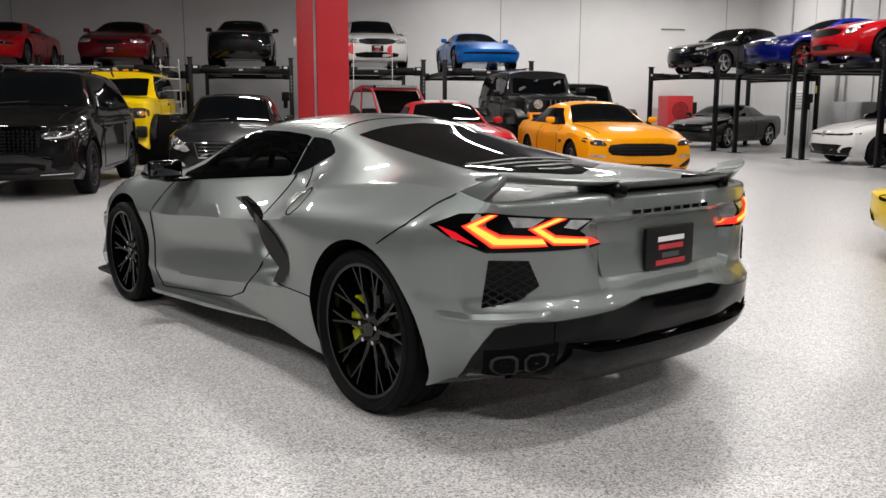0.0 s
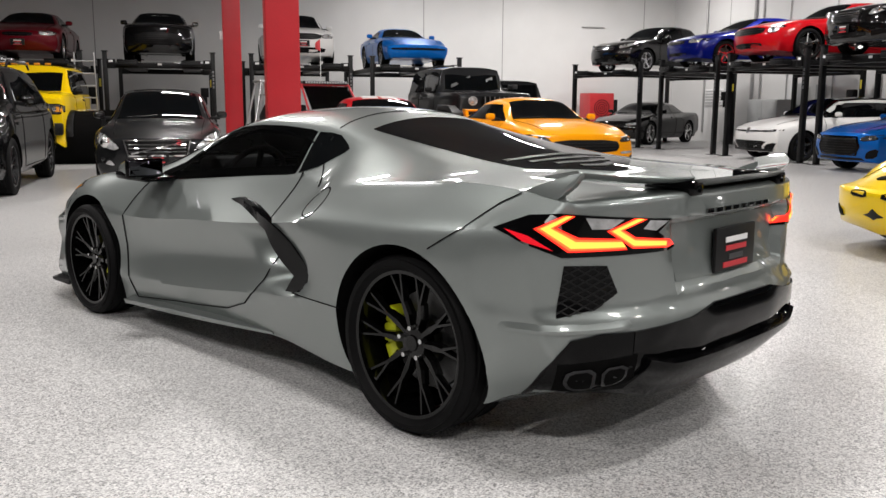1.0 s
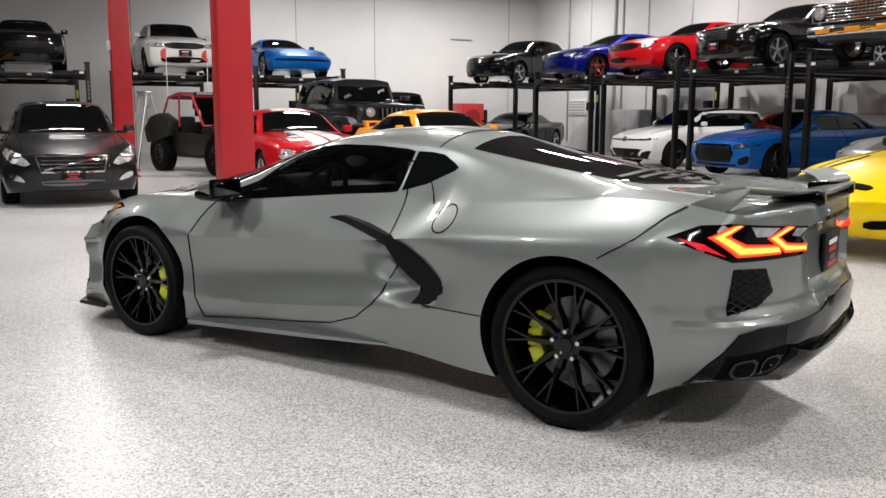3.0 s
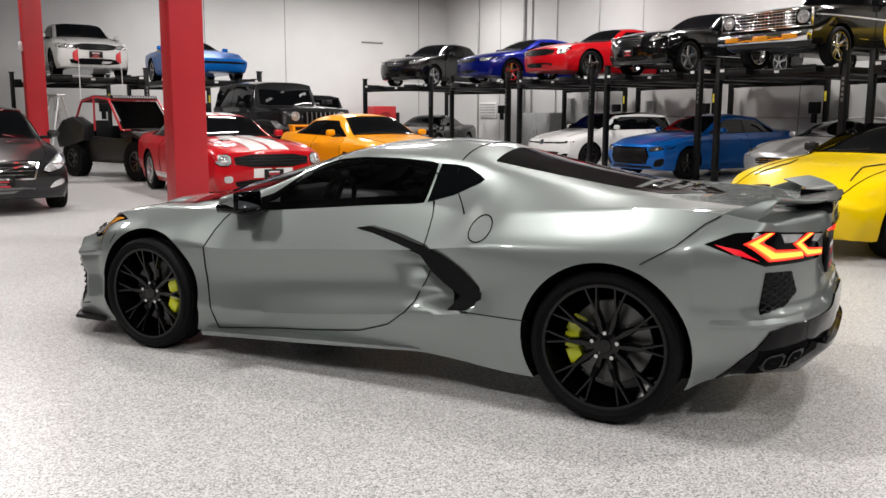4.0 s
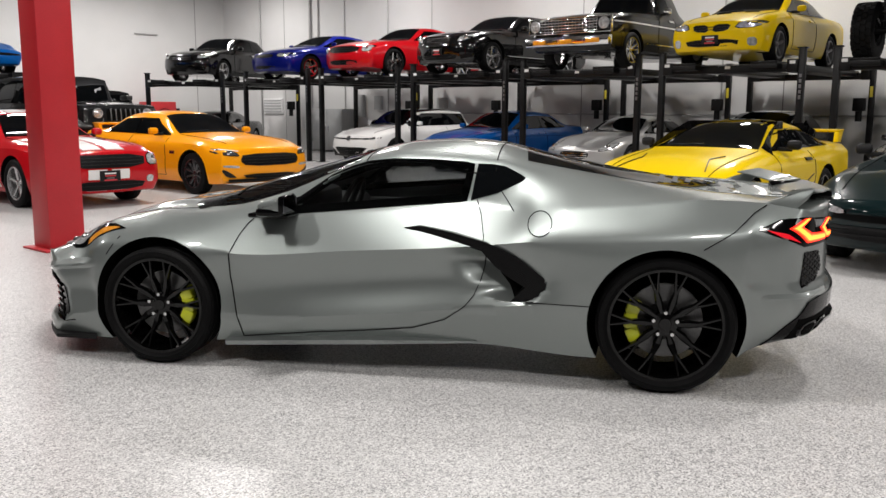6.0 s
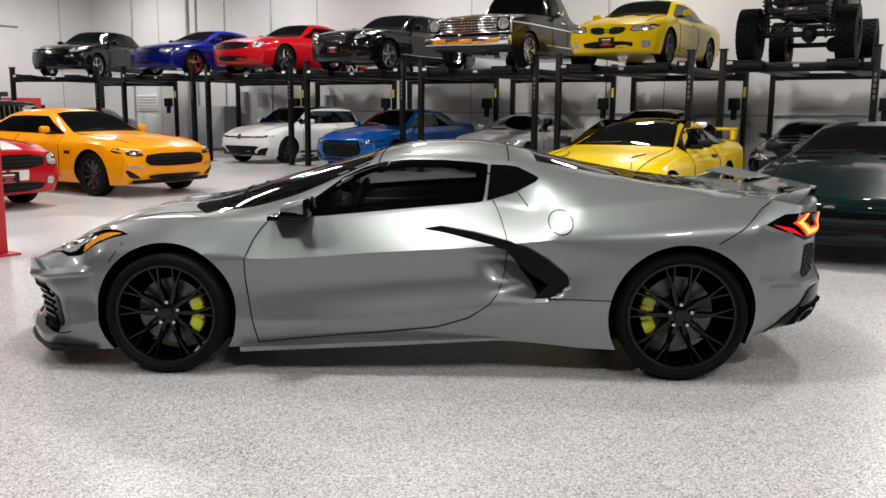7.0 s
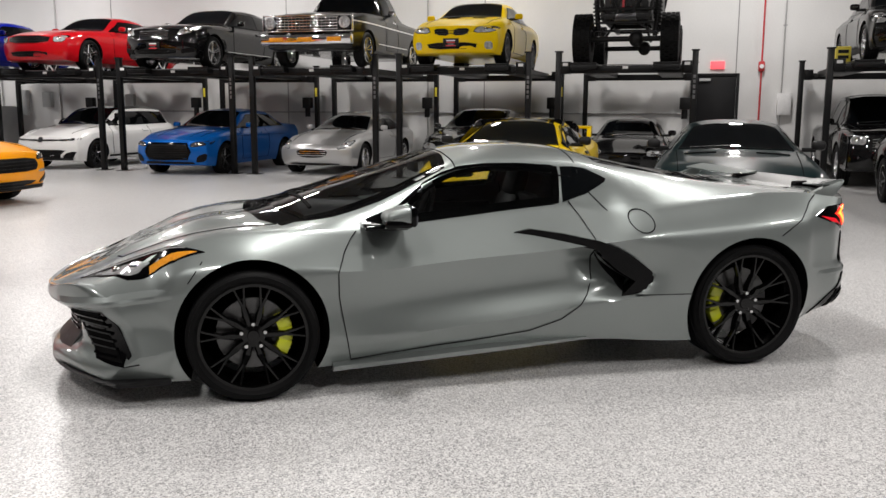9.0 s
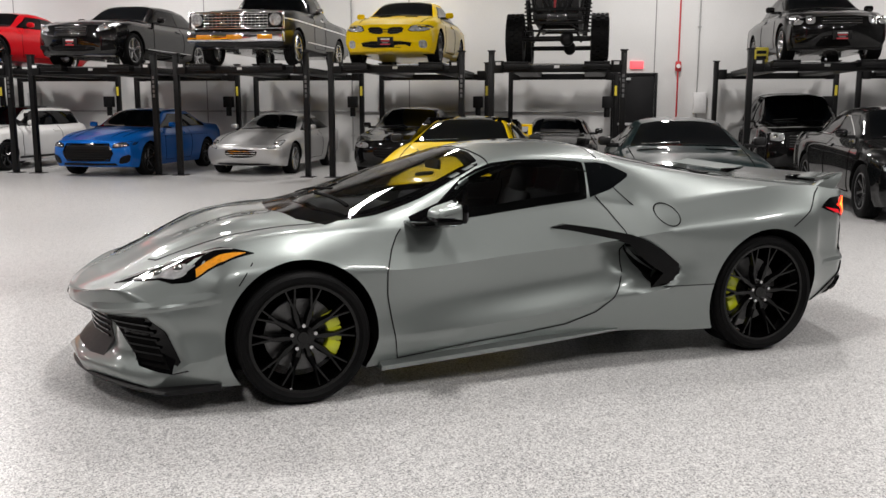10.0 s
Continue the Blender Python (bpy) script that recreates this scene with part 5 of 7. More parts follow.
# exhaust tips
M_TIP = material("dark_chrome", (0.045, 0.045, 0.047), rough=0.18, metal=0.95, vary=0.2, vary_scale=25)
TIPS = [[(0.246, 0.366), (0.150, 0.378), (0.146, 0.300), (0.160, 0.288), (0.228, 0.286), (0.256, 0.318)], [(0.130, 0.374), (0.036, 0.386), (0.034, 0.324), (0.070, 0.298), (0.122, 0.292)]]
panel("exhaust_recess", HERO, hero_shell, [(0.275, 0.385), (0.0, 0.415), (0.0, 0.285), (0.275, 0.275)], "rear_corner", M_WELL, lift=0.011, grid=0.03, label="black recess round the exhaust tips")
for tip in TIPS:
    cu, cz = sum(p[0] for p in tip) / len(tip), sum(p[1] for p in tip) / len(tip)
    panel("exhaust_tip", HERO, hero_shell, tip, "rear_corner", M_TIP, lift=0.022, depth=0.0, grid=0.02, rounds=1, label="squared dark chrome exhaust tip")
    panel("exhaust_mouth", HERO, hero_shell, [(a + (cu - a) * 0.24, b + (cz - b) * 0.24) for a, b in tip], "rear_corner", M_WELL, lift=0.0235, depth=0.0, grid=0.02, rounds=1)
# diffuser
bm = bmesh.new()
rows = []
for k in range(25):
    y = -0.57 + 1.14 * k / 24
    x = -0.875 + 0.36 * (abs(y) / 0.95) ** 3.4
    dip = 0.03 * ease(0.60, 0.45, abs(y))
    rows.append([bm.verts.new((x + dx, y, z)) for dx, z in ((0.03, 0.41 - dip), (-0.035, 0.395 - dip), (-0.03, 0.37 - dip), (0.08, 0.27 - dip * 1.6), (0.32, 0.19), (0.32, 0.36))])
for a, b in zip(rows, rows[1:]):
    for q in range(6):
        w2 = (q + 1) % 6
        bm.faces.new((a[q], a[w2], b[w2], b[q]))
bm.faces.new(rows[0])
bm.faces.new(rows[-1][::-1])
part("diffuser", bm, M_GLOSSBLACK, HERO, "gloss black rear diffuser")
# spoiler
def wing(name, ys, chord, z, thick, x_mid, mat, rise=0.0):
    bm = bmesh.new()
    rows = []
    for k, y in enumerate(ys):
        x = x_mid + 0.36 * (abs(y) / 0.95) ** 3.4
        zz = z + rise * (abs(y) / 0.8) ** 2
        rows.append([bm.verts.new((x + a * chord, y, zz + b)) for a, b in ((0.5, -0.012), (0.1, 0.010), (-0.5, 0.034), (-0.52, 0.028), (-0.45, 0.034 - thick), (0.2, -0.012 - thick * 0.6))])
    for a, b in zip(rows, rows[1:]):
        for q in range(6):
            w2 = (q + 1) % 6
            bm.faces.new((a[q], a[w2], b[w2], b[q]))
    bm.faces.new(rows[0])
    bm.faces.new(rows[-1][::-1])
    return part(name, bm, mat, HERO)


for s in (-1, 1):
    bm = bmesh.new()
    rows = []
    for y in np.linspace(0.33, 0.775, 14):
        back = -0.845 + 0.36 * (y / 0.95) ** 3.4
        up = 0.993 + 0.032 * ((y - 0.33) / 0.445) ** 1.6
        prof = ((0.135, up - 0.022), (0.09, up - 0.012), (0.04, up - 0.003), (0.0, up + 0.004), (-0.006, up - 0.002), (0.004, up - 0.012), (0.07, up - 0.026), (0.13, up - 0.030))
        rows.append([bm.verts.new((back + dx, s * y, z)) for dx, z in prof])
    for a, b in zip(rows, rows[1:]):
        for q in range(8):
            w2 = (q + 1) % 8
            bm.faces.new((a[q], a[w2], b[w2], b[q]))
    bm.faces.new(rows[0])
    bm.faces.new(rows[-1][::-1])
    part("spoiler_wing", bm, M_GREY, HERO, smooth=40)
    bm = bmesh.new()
    outline = [(-0.40, 0.930), (-0.50, 0.968), (-0.60, 1.003), (-0.675, 1.026), (-0.682, 1.018), (-0.65, 0.972), (-0.60, 0.930), (-0.56, 0.905), (-0.47, 0.905)]
    ring = [[bm.verts.new((x, s * (y + 0.22 * (0.955 - z)), z)) for x, z in outline] for y in (0.755, 0.790)]
    n = len(outline)
    for q in range(n):
        w2 = (q + 1) % n
        bm.faces.new((ring[0][q], ring[0][w2], ring[1][w2], ring[1][q]))
    bm.faces.new(ring[0])
    bm.faces.new(ring[1][::-1])
    bmesh.ops.bevel(bm, geom=bm.edges[:], offset=0.006, segments=2, affect="EDGES", profile=0.5)
    part("spoiler_fin", bm, M_GREY, HERO)
    bm = bmesh.new()
    box(bm, -0.86, -0.66, s * 0.30, s * 0.37, 0.93, 0.982, 0.012)
    part("spoiler_support", bm, M_GLOSSBLACK, HERO)
wing("spoiler_bridge", np.linspace(-0.345, 0.345, 9), 0.22, 0.955, 0.022, -0.76, M_GREYDARK, 0.0)
# wipers
for a, b in (((2.47, -0.50), (2.37, 0.05)), ((2.46, 0.02), (2.40, 0.52))):
    seam("wiper", HERO, hero_shell, [a, b], "top", M_WELL, width=0.016, lift=0.009, both=False)


# ---- shapes for special vehicles ----
M_SATIN = material("satin_black_panel", (0.012, 0.012, 0.013), rough=0.42, vary=0.25, vary_scale=5, grain=0.1)
def slab(bm, poly, y0, y1, taper=0.0, bevel=0.0):
    """A side outline (x, z) drawn out from y0 to y1; taper narrows the top."""
    lo, hi = min(p[1] for p in poly), max(p[1] for p in poly)
    rows = []
    for y in (y0, y1):
        row = []
        for x, z in poly:
            k = 1 - taper * (z - lo) / max(hi - lo, 1e-6)
            row.append(bm.verts.new((x, y * k, z)))
        rows.append(row)
    n = len(poly)
    made = [bm.faces.new(rows[0]), bm.faces.new(rows[1][::-1])]
    for i in range(n):
        j = (i + 1) % n
        made.append(bm.faces.new((rows[0][i], rows[0][j], rows[1][j], rows[1][i])))
    if bevel:
        es = list({e for f_ in made for e in f_.edges})
        bmesh.ops.bevel(bm, geom=es, offset=bevel, segments=2, affect="EDGES", profile=0.5)


knob_store = {}


def knobby(car, x, y, r, width, rimr, rimmat):
    """An off-road wheel with tread blocks."""
    key = (r, width, rimr, rimmat.name)
    if key not in knob_store:
        h = width / 2
        v, f = lathe([(rimr, h * 0.8), (rimr + 0.03, h * 0.95), (r - 0.10, h), (r - 0.02, h * 0.9), (r - 0.02, -h * 0.9), (r - 0.10, -h), (rimr + 0.03, -h * 0.95), (rimr, -h * 0.8)], 40)
        bm = bmesh.new()
        bv = [bm.verts.new(p) for p in v]
        for q in f:
            bm.faces.new([bv[i] for i in q])
        n = 26
        for k in range(n):
            for row, off in ((0.72, 0.0), (0.25, 0.5), (-0.25, 0.0), (-0.72, 0.5)):
                a = 360.0 * (k + off) / n
                m4 = Matrix.Rotation(radians(a), 4, "Y") @ pose(r - 0.016, row * h, 0, 0, 0, 0)
                box(bm, -0.014, 0.016, -h * 0.19, h * 0.19, -r * 0.085, r * 0.085, turn=m4)
        ty = part("tyre", bm, M_RUBBER, smooth=30)
        knob_store[key] = ty.data
        bpy.data.objects.remove(ty)
    ty0, ri, di = wheel_parts("plain", r, width, rimr, rimmat, 8, 40, 0.02)
    w = new("wheel", di)
    w.parent = car
    w.matrix_basis = pose(x, y, r, 0, 0, 0 if y > 0 else 180)
    for n_, d_ in (("tyre", knob_store[key]), ("rim", ri)):
        o = new(n_, d_)
        o.parent = w
    return w


def roof_cover(shell_args):
    """Lays a black roof between header and rear glass."""
    x0, x1, w, mat = shell_args

    def do(car, shell):
        panel("roof_panel", car, shell, [(x0, -w), (x1, -w), (x1, w), (x0, w)], "top", mat, both=False, lift=0.003, grid=0.14, label="black roof panel")
    return do


# ---- parked cars ----
C_RED = paint("bright_red_paint", (0.44, 0.005, 0.010))
C_DARKRED = paint("dark_red_paint", (0.10, 0.003, 0.008), metal=0.2)
C_BLACK = paint("black_paint", (0.0025, 0.0025, 0.0027), coat=1.0)
C_WHITE = paint("white_paint", (0.72, 0.72, 0.71))
C_BLUE = paint("mid_blue_paint", (0.003, 0.10, 0.40), metal=0.2)
C_DEEPBLUE = paint("deep_blue_paint", (0.003, 0.008, 0.15), metal=0.2)
C_LIGHTBLUE = paint("bright_blue_paint", (0.005, 0.16, 0.60), metal=0.2)
C_ORANGE = paint("orange_paint", (0.84, 0.32, 0.003))
C_YELLOW = paint("yellow_paint", (0.78, 0.54, 0.002))
C_SILVER = paint("silver_paint", (0.50, 0.50, 0.50), metal=0.6)
C_CHARCOAL = paint("charcoal_paint", (0.013, 0.0135, 0.0145), metal=0.3, coat=0.8)
C_GREEN = paint("dark_green_paint", (0.003, 0.011, 0.012), metal=0.05, coat=0.6)
C_BROWNGREY = paint("dark_bronze_grey_paint", (0.005, 0.005, 0.005), metal=0.2, coat=0.7)


def park(fx, fy, heading, wb, z=0.0):
    a = radians(heading)
    return pose(fx - wb * math.cos(a), fy - wb * math.sin(a), z, 0, 0, heading)


def bay(name, nose_x, wb, fo, shift=0.0):
    return park(nose_x + fo, BAY[name] + shift, 180, wb, DECK)


def north(x, nose_y, wb, fo):
    return park(x, nose_y + fo, -90, wb, DECK)


G = M_MESH
slim = lambda y0, y1, z0, z1: [(y0, z0), (y1, z0 + 0.02), (y1, z1), (y0, z1 - 0.03)]
wide = lambda w, z0, z1, k=0.9: [(-w * k, z0), (w * k, z0), (w, z1), (-w, z1)]


def stripes(car, shell):
    for s in (-1, 1):
        a, b = sorted((s * 0.035, s * 0.31))
        for x0, x1 in ((1.98, 3.60), (0.40, 1.26)):
            panel("stripe", car, shell, [(x0, a), (x1, a), (x1, b), (x0, b)], "top", C_WHITE, both=False, lift=0.009, grid=0.06, label="white racing stripe")
        for z0, z1 in ((0.41, 0.55), (0.20, 0.25)):
            panel("stripe", car, shell, [(a, z0), (b, z0), (b, z1), (a, z1)], "front", C_WHITE, both=False, lift=0.010, grid=0.05, label="white racing stripe")
    for z0, z1 in ((0.27, 0.33), (0.345, 0.36)):
        panel("side_stripe", car, shell, [(0.45, z0), (2.25, z0), (2.25, z1), (0.45, z1)], "side", C_WHITE, lift=0.008, grid=0.08, label="white side stripe")
    panel("hood_vent", car, shell, [(2.45, 0.32), (2.75, 0.32), (2.75, 0.48), (2.45, 0.44)], "top", M_MESH, lift=0.010, grid=0.06)


def rear_wing(mat, x=-0.85, z=1.12, w=0.74, leg=0.12):
    def do(car, shell):
        bm = bmesh.new()
        slab(bm, [(x - 0.12, z + 0.02), (x + 0.12, z), (x + 0.10, z - 0.025), (x - 0.12, z - 0.01)], -w, w, 0, 0.004)
        wing_ = part("rear_wing", bm, mat, car)
        for s in (-1, 1):
            bm = bmesh.new()
            slab(bm, [(x - 0.10, z), (x + 0.10, z), (x + 0.14, z - leg), (x - 0.02, z - leg)], s * (w - 0.06), s * w, 0, 0.004)
            part("wing_leg", bm, mat, wing_)
    return do


def pony_parts(car, shell):
    rear_wing(C_ORANGE, -0.80, 1.13, 0.72)(car, shell)
    panel("chin_splitter", car, shell, [(-0.80, 0.20), (0.80, 0.20), (0.80, 0.245), (-0.80, 0.245)], "front", M_BLACK, lift=0.04, both=False, grid=0.08)
    seam("lamp_bar", car, shell, [(0.62, 0.735), (0.84, 0.765)], "front", M_STICK, width=0.012, lift=0.03)
    panel("fender_badge", car, shell, [(2.10, 0.66), (2.24, 0.66), (2.24, 0.71), (2.10, 0.71)], "side", M_DARKALLOY, lift=0.008, grid=0.1)


def wide_coupe_parts(car, shell):
    roof_cover((0.0, 1.12, 0.60, M_GLOSSBLACK))(car, shell)
    seam("roof_pillar", car, shell, [(1.72, 0.93), (1.35, 1.10), (0.98, 1.225)], "side", M_GLOSSBLACK, width=0.10, lift=0.010)
    seam("roof_pillar", car, shell, [(0.98, 1.225), (0.5, 1.24), (0.1, 1.20), (-0.25, 1.10)], "side", M_GLOSSBLACK, width=0.10, lift=0.010)
    rear_wing(C_YELLOW, -1.0, 1.14, 0.78, 0.16)(car, shell)
    for s in (-1, 1):
        panel("nostril", car, shell, [(3.25, s * 0.10), (3.36, s * 0.12), (3.37, s * 0.32), (3.27, s * 0.34)], "top", M_WELL, both=False, lift=0.012, grid=0.05, rounds=1, label="black hood nostril")
        panel("nostril", car, shell, [(s * 0.08, 0.50), (s * 0.30, 0.51), (s * 0.28, 0.56), (s * 0.09, 0.56)], "front", M_WELL, both=False, lift=0.012, grid=0.04, rounds=1, label="black nose nostril")
        panel("fog_lamp", car, shell, [(s * 0.45, 0.30), (s * 0.70, 0.32), (s * 0.70, 0.40), (s * 0.47, 0.38)], "front", M_WELL, both=False, lift=0.012, grid=0.05, rounds=1)
    seam("scratch_stripe", car, shell, [(2.95, 0.55), (2.55, 0.42), (2.30, 0.50)], "top", M_BLACK, width=0.011, lift=0.012, label="thin black decal line")
    seam("scratch_stripe", car, shell, [(2.2, 0.42), (1.6, 0.50), (1.0, 0.46), (0.55, 0.62)], "side", M_BLACK, width=0.009, lift=0.012, label="thin black decal line")
    seam("scratch_stripe", car, shell, [(2.1, 0.36), (1.2, 0.40), (0.5, 0.52)], "side", M_BLACK, width=0.006, lift=0.012, label="thin black decal line")
    panel("bird_emblem", car, shell, [(-0.12, 0.36), (-0.03, 0.345), (0.0, 0.33), (0.03, 0.345), (0.12, 0.36), (0.05, 0.38), (0, 0.42), (-0.05, 0.38)], "front", M_BLACK, both=False, lift=0.012, grid=0.04, label="dark plain emblem")


def hatch_parts(car, shell):
    for s in (-1, 1):
        seam("intake_fang", car, shell, [(s * 0.84, 0.47), (s * 0.60, 0.41), (s * 0.50, 0.33), (s * 0.47, 0.25)], "front", C_WHITE, width=0.05, lift=0.022, both=False, label="white intake fang")
    seam("lamp_line", car, shell, [(-0.80, 0.715), (0, 0.70), (0.80, 0.715)], "front", M_STICK, width=0.012, lift=0.02, both=False, step=0.1, label="thin light line")
    panel("badge", car, shell, cut_corners([(-0.06, 0.63), (0.06, 0.63), (0.06, 0.75), (-0.06, 0.75)], 1), "front", M_CHROME, both=False, lift=0.024, grid=0.05, label="plain round badge")
    panel("roof_glass", car, shell, [(-0.25, -0.60), (1.48, -0.57), (1.48, 0.57), (-0.25, 0.60)], "top", M_GLOSSBLACK, both=False, lift=0.009, grid=0.1, label="black roof")
    seam("roof_pillar", car, shell, [(2.03, 1.02), (1.80, 1.16), (1.45, 1.335)], "side", M_GLOSSBLACK, width=0.10, lift=0.010)
    seam("sill_strip", car, shell, [(0.45, 0.28), (2.2, 0.28)], "side", M_BLACK, width=0.05, lift=0.010)


def sun_strip(car, shell):
    panel("sun_strip", car, shell, [(-0.44, 1.265), (0.44, 1.265), (0.42, 1.315), (-0.42, 1.315)], "front", M_STICK, both=False, lift=0.02, grid=0.08, label="white strip across the windshield")


def bars_front(car, shell):
    for k in range(5):
        z = 0.585 + 0.045 * k
        seam("grille_bar", car, shell, [(-0.35, z), (0.0, z), (0.35, z)], "front", M_CHROME, width=0.011, lift=0.028, both=False, step=0.1)
    for s in (-1, 1):
        panel("fog_intake", car, shell, [(s * 0.58, 0.29), (s * 0.84, 0.33), (s * 0.82, 0.42), (s * 0.60, 0.38)], "front", M_MESH, both=False, lift=0.02, grid=0.06)
        seam("side_trim", car, shell, [(0.5, 0.40), (2.6, 0.40)], "side", M_CHROME, width=0.012, lift=0.012) if s > 0 else None


def twin_scoops(car, shell):
    for s in (-1, 1):
        panel("hood_scoop", car, shell, [(2.55, s * 0.14), (2.62, s * 0.14), (2.64, s * 0.40), (2.56, s * 0.40)], "top", M_WELL, both=False, lift=0.012, grid=0.05, rounds=1, label="black hood scoop")


def hood_slots(car, shell):
    for s in (-1, 1):
        panel("hood_slot", car, shell, [(2.02, s * 0.22), (2.07, s * 0.22), (2.09, s * 0.58), (2.04, s * 0.58)], "top", M_WELL, both=False, lift=0.012, grid=0.06, rounds=1, label="black hood slot")


def low_nose(car, shell):
    hood_slots(car, shell)
    panel("nose_slot", car, shell, [(-0.62, 0.47), (0.62, 0.47), (0.60, 0.53), (-0.60, 0.53)], "front", M_WELL, both=False, lift=0.012, grid=0.05, rounds=1, label="black slot across the nose")
    panel("bumper_strip", car, shell, [(-0.80, 0.40), (0.80, 0.40), (0.80, 0.425), (-0.80, 0.425)], "front", M_BLACK, both=False, lift=0.016, grid=0.06)
    panel("turn_signal", car, shell, [(0.62, 0.44), (0.84, 0.455), (0.84, 0.50), (0.62, 0.49)], "front", M_AMBER, lift=0.012, grid=0.05, rounds=1, label="amber turn signal")
    panel("badge", car, shell, [(-0.05, 0.56), (0.05, 0.56), (0.04, 0.585), (-0.04, 0.585)], "front", M_CHROME, both=False, lift=0.012, grid=0.05, label="small plain chrome badge")
    seam("door_moulding", car, shell, [(0.5, 0.45), (2.1, 0.45)], "side", M_BLACK, width=0.03, lift=0.012)


def sport_saloon(car, shell):
    seam("grille_rim", car, shell, [(-0.46, 0.34), (0.46, 0.34), (0.54, 0.50), (0.46, 0.68), (-0.46, 0.68), (-0.54, 0.50), (-0.46, 0.34)], "front", M_GLOSSBLACK, width=0.03, lift=0.024, both=False, step=0.06)
    panel("lower_intake", car, shell, [(-0.60, 0.24), (0.60, 0.24), (0.56, 0.29), (-0.56, 0.29)], "front", M_MESH, both=False, lift=0.012, grid=0.06)
    # thin dark strips stand for the shade along side and hood creases
    seam("side_crease_shade", car, shell, [(0.0, 0.80), (1.4, 0.81), (2.7, 0.80)], "side", M_SEAM, width=0.006, lift=0.006)
    seam("hood_crease_shade", car, shell, [(2.25, 0.50), (3.45, 0.40)], "top", M_SEAM, width=0.005, lift=0.005)


def rails(car, shell):
    for s in (-1, 1):
        bm = bmesh.new()
        tubes(bm, [(1.45, s * 0.66, 1.76), (1.3, s * 0.66, 1.855), (-0.2, s * 0.66, 1.855), (-0.35, s * 0.66, 1.78)], 0.018)
        part("roof_rail", bm, M_DARKALLOY, car)
    for x in (0.2, 1.15):
        bm = bmesh.new()
        box(bm, x - 0.04, x + 0.04, -0.72, 0.72, 1.865, 1.895, 0.008)
        part("roof_bar", bm, M_ALLOY, car, "silver roof bar")
    for s in (-1, 1):
        for k in range(7):
            y = s * (0.09 + 0.055 * k)
            seam("bar", car, shell, [(y, 0.64), (y, 0.95)], "front", M_GLOSSBLACK, width=0.020, lift=0.035, both=False)
        panel("kidney_rim", car, shell, [(s * 0.03, 0.94), (s * 0.50, 0.95), (s * 0.50, 0.985), (s * 0.03, 0.985)], "front", M_GLOSSBLACK, both=False, lift=0.03, grid=0.06)
        seam("lamp_line", car, shell, [(s * 0.54, 0.825), (s * 0.70, 0.835), (s * 0.84, 0.87), (s * 0.87, 0.91)], "front", M_STICK, width=0.016, lift=0.03, both=False)
        panel("side_intake", car, shell, [(s * 0.60, 0.42), (s * 0.86, 0.46), (s * 0.84, 0.66), (s * 0.64, 0.60)], "front", M_MESH, both=False, lift=0.024, grid=0.06)
        panel("chrome_strip", car, shell, [(s * 0.45, 0.32), (s * 0.85, 0.34), (s * 0.85, 0.355), (s * 0.45, 0.335)], "front", M_CHROME, both=False, lift=0.02, grid=0.06)


def classic_truck(car, shell):
    bm = bmesh.new()
    slab(bm, [(3.76, 0.40), (3.90, 0.42), (3.92, 0.56), (3.88, 0.60), (3.76, 0.60)], -0.97, 0.97, 0, 0.02)
    bump = part("bumper", bm, M_CHROME, car, "chrome front bumper")
    for y in (-0.62, 0.0, 0.62):
        bm = bmesh.new()
        box(bm, 3.91, 3.93, y - 0.15, y + 0.15, 0.455, 0.545, 0.01)
        part("turn_signal", bm, M_AMBER, bump, "amber lamp")
    bm = bmesh.new()
    box(bm, 3.74, 3.80, -0.96, 0.96, 0.66, 0.68, 0.006)
    box(bm, 3.74, 3.80, -0.96, 0.96, 0.96, 0.985, 0.006)
    for s in (-1, 1):
        box(bm, 3.74, 3.80, s * 0.94, s * 0.965, 0.66, 0.98, 0.006)
    part("grille_surround", bm, M_CHROME, car)
    for k in range(5):
        bm = bmesh.new()
        box(bm, 3.79, 3.815, -0.66, 0.66, 0.70 + 0.055 * k, 0.718 + 0.055 * k, 0.004)
        part("grille_bar", bm, M_CHROME, car)
    for k in range(17):
        bm = bmesh.new()
        y = -0.64 + 0.08 * k
        box(bm, 3.785, 3.805, y - 0.006, y + 0.006, 0.69, 0.95)
        part("grille_bar", bm, M_ALLOY, car)
    for s in (-1, 1):
        v_, f_ = lathe([(0.115, 0.0), (0.115, 0.03), (0.095, 0.035), (0.085, 0.02), (0.0005, 0.05), (0.0005, 0.0)], 24)
        mesh_object("headlight", [(3.785 + b, s * 0.80 + a, 0.83 + c) for a, b, c in v_], f_, M_LENS, car, "round chrome headlight")
    seam("chrome_strip", car, shell, [(-1.05, 0.86), (2.4, 0.88), (3.6, 0.88)], "side", M_CHROME, width=0.025, lift=0.012)
    seam("chrome_strip", car, shell, [(0.5, 0.50), (2.4, 0.50)], "side", M_CHROME, width=0.02, lift=0.012)


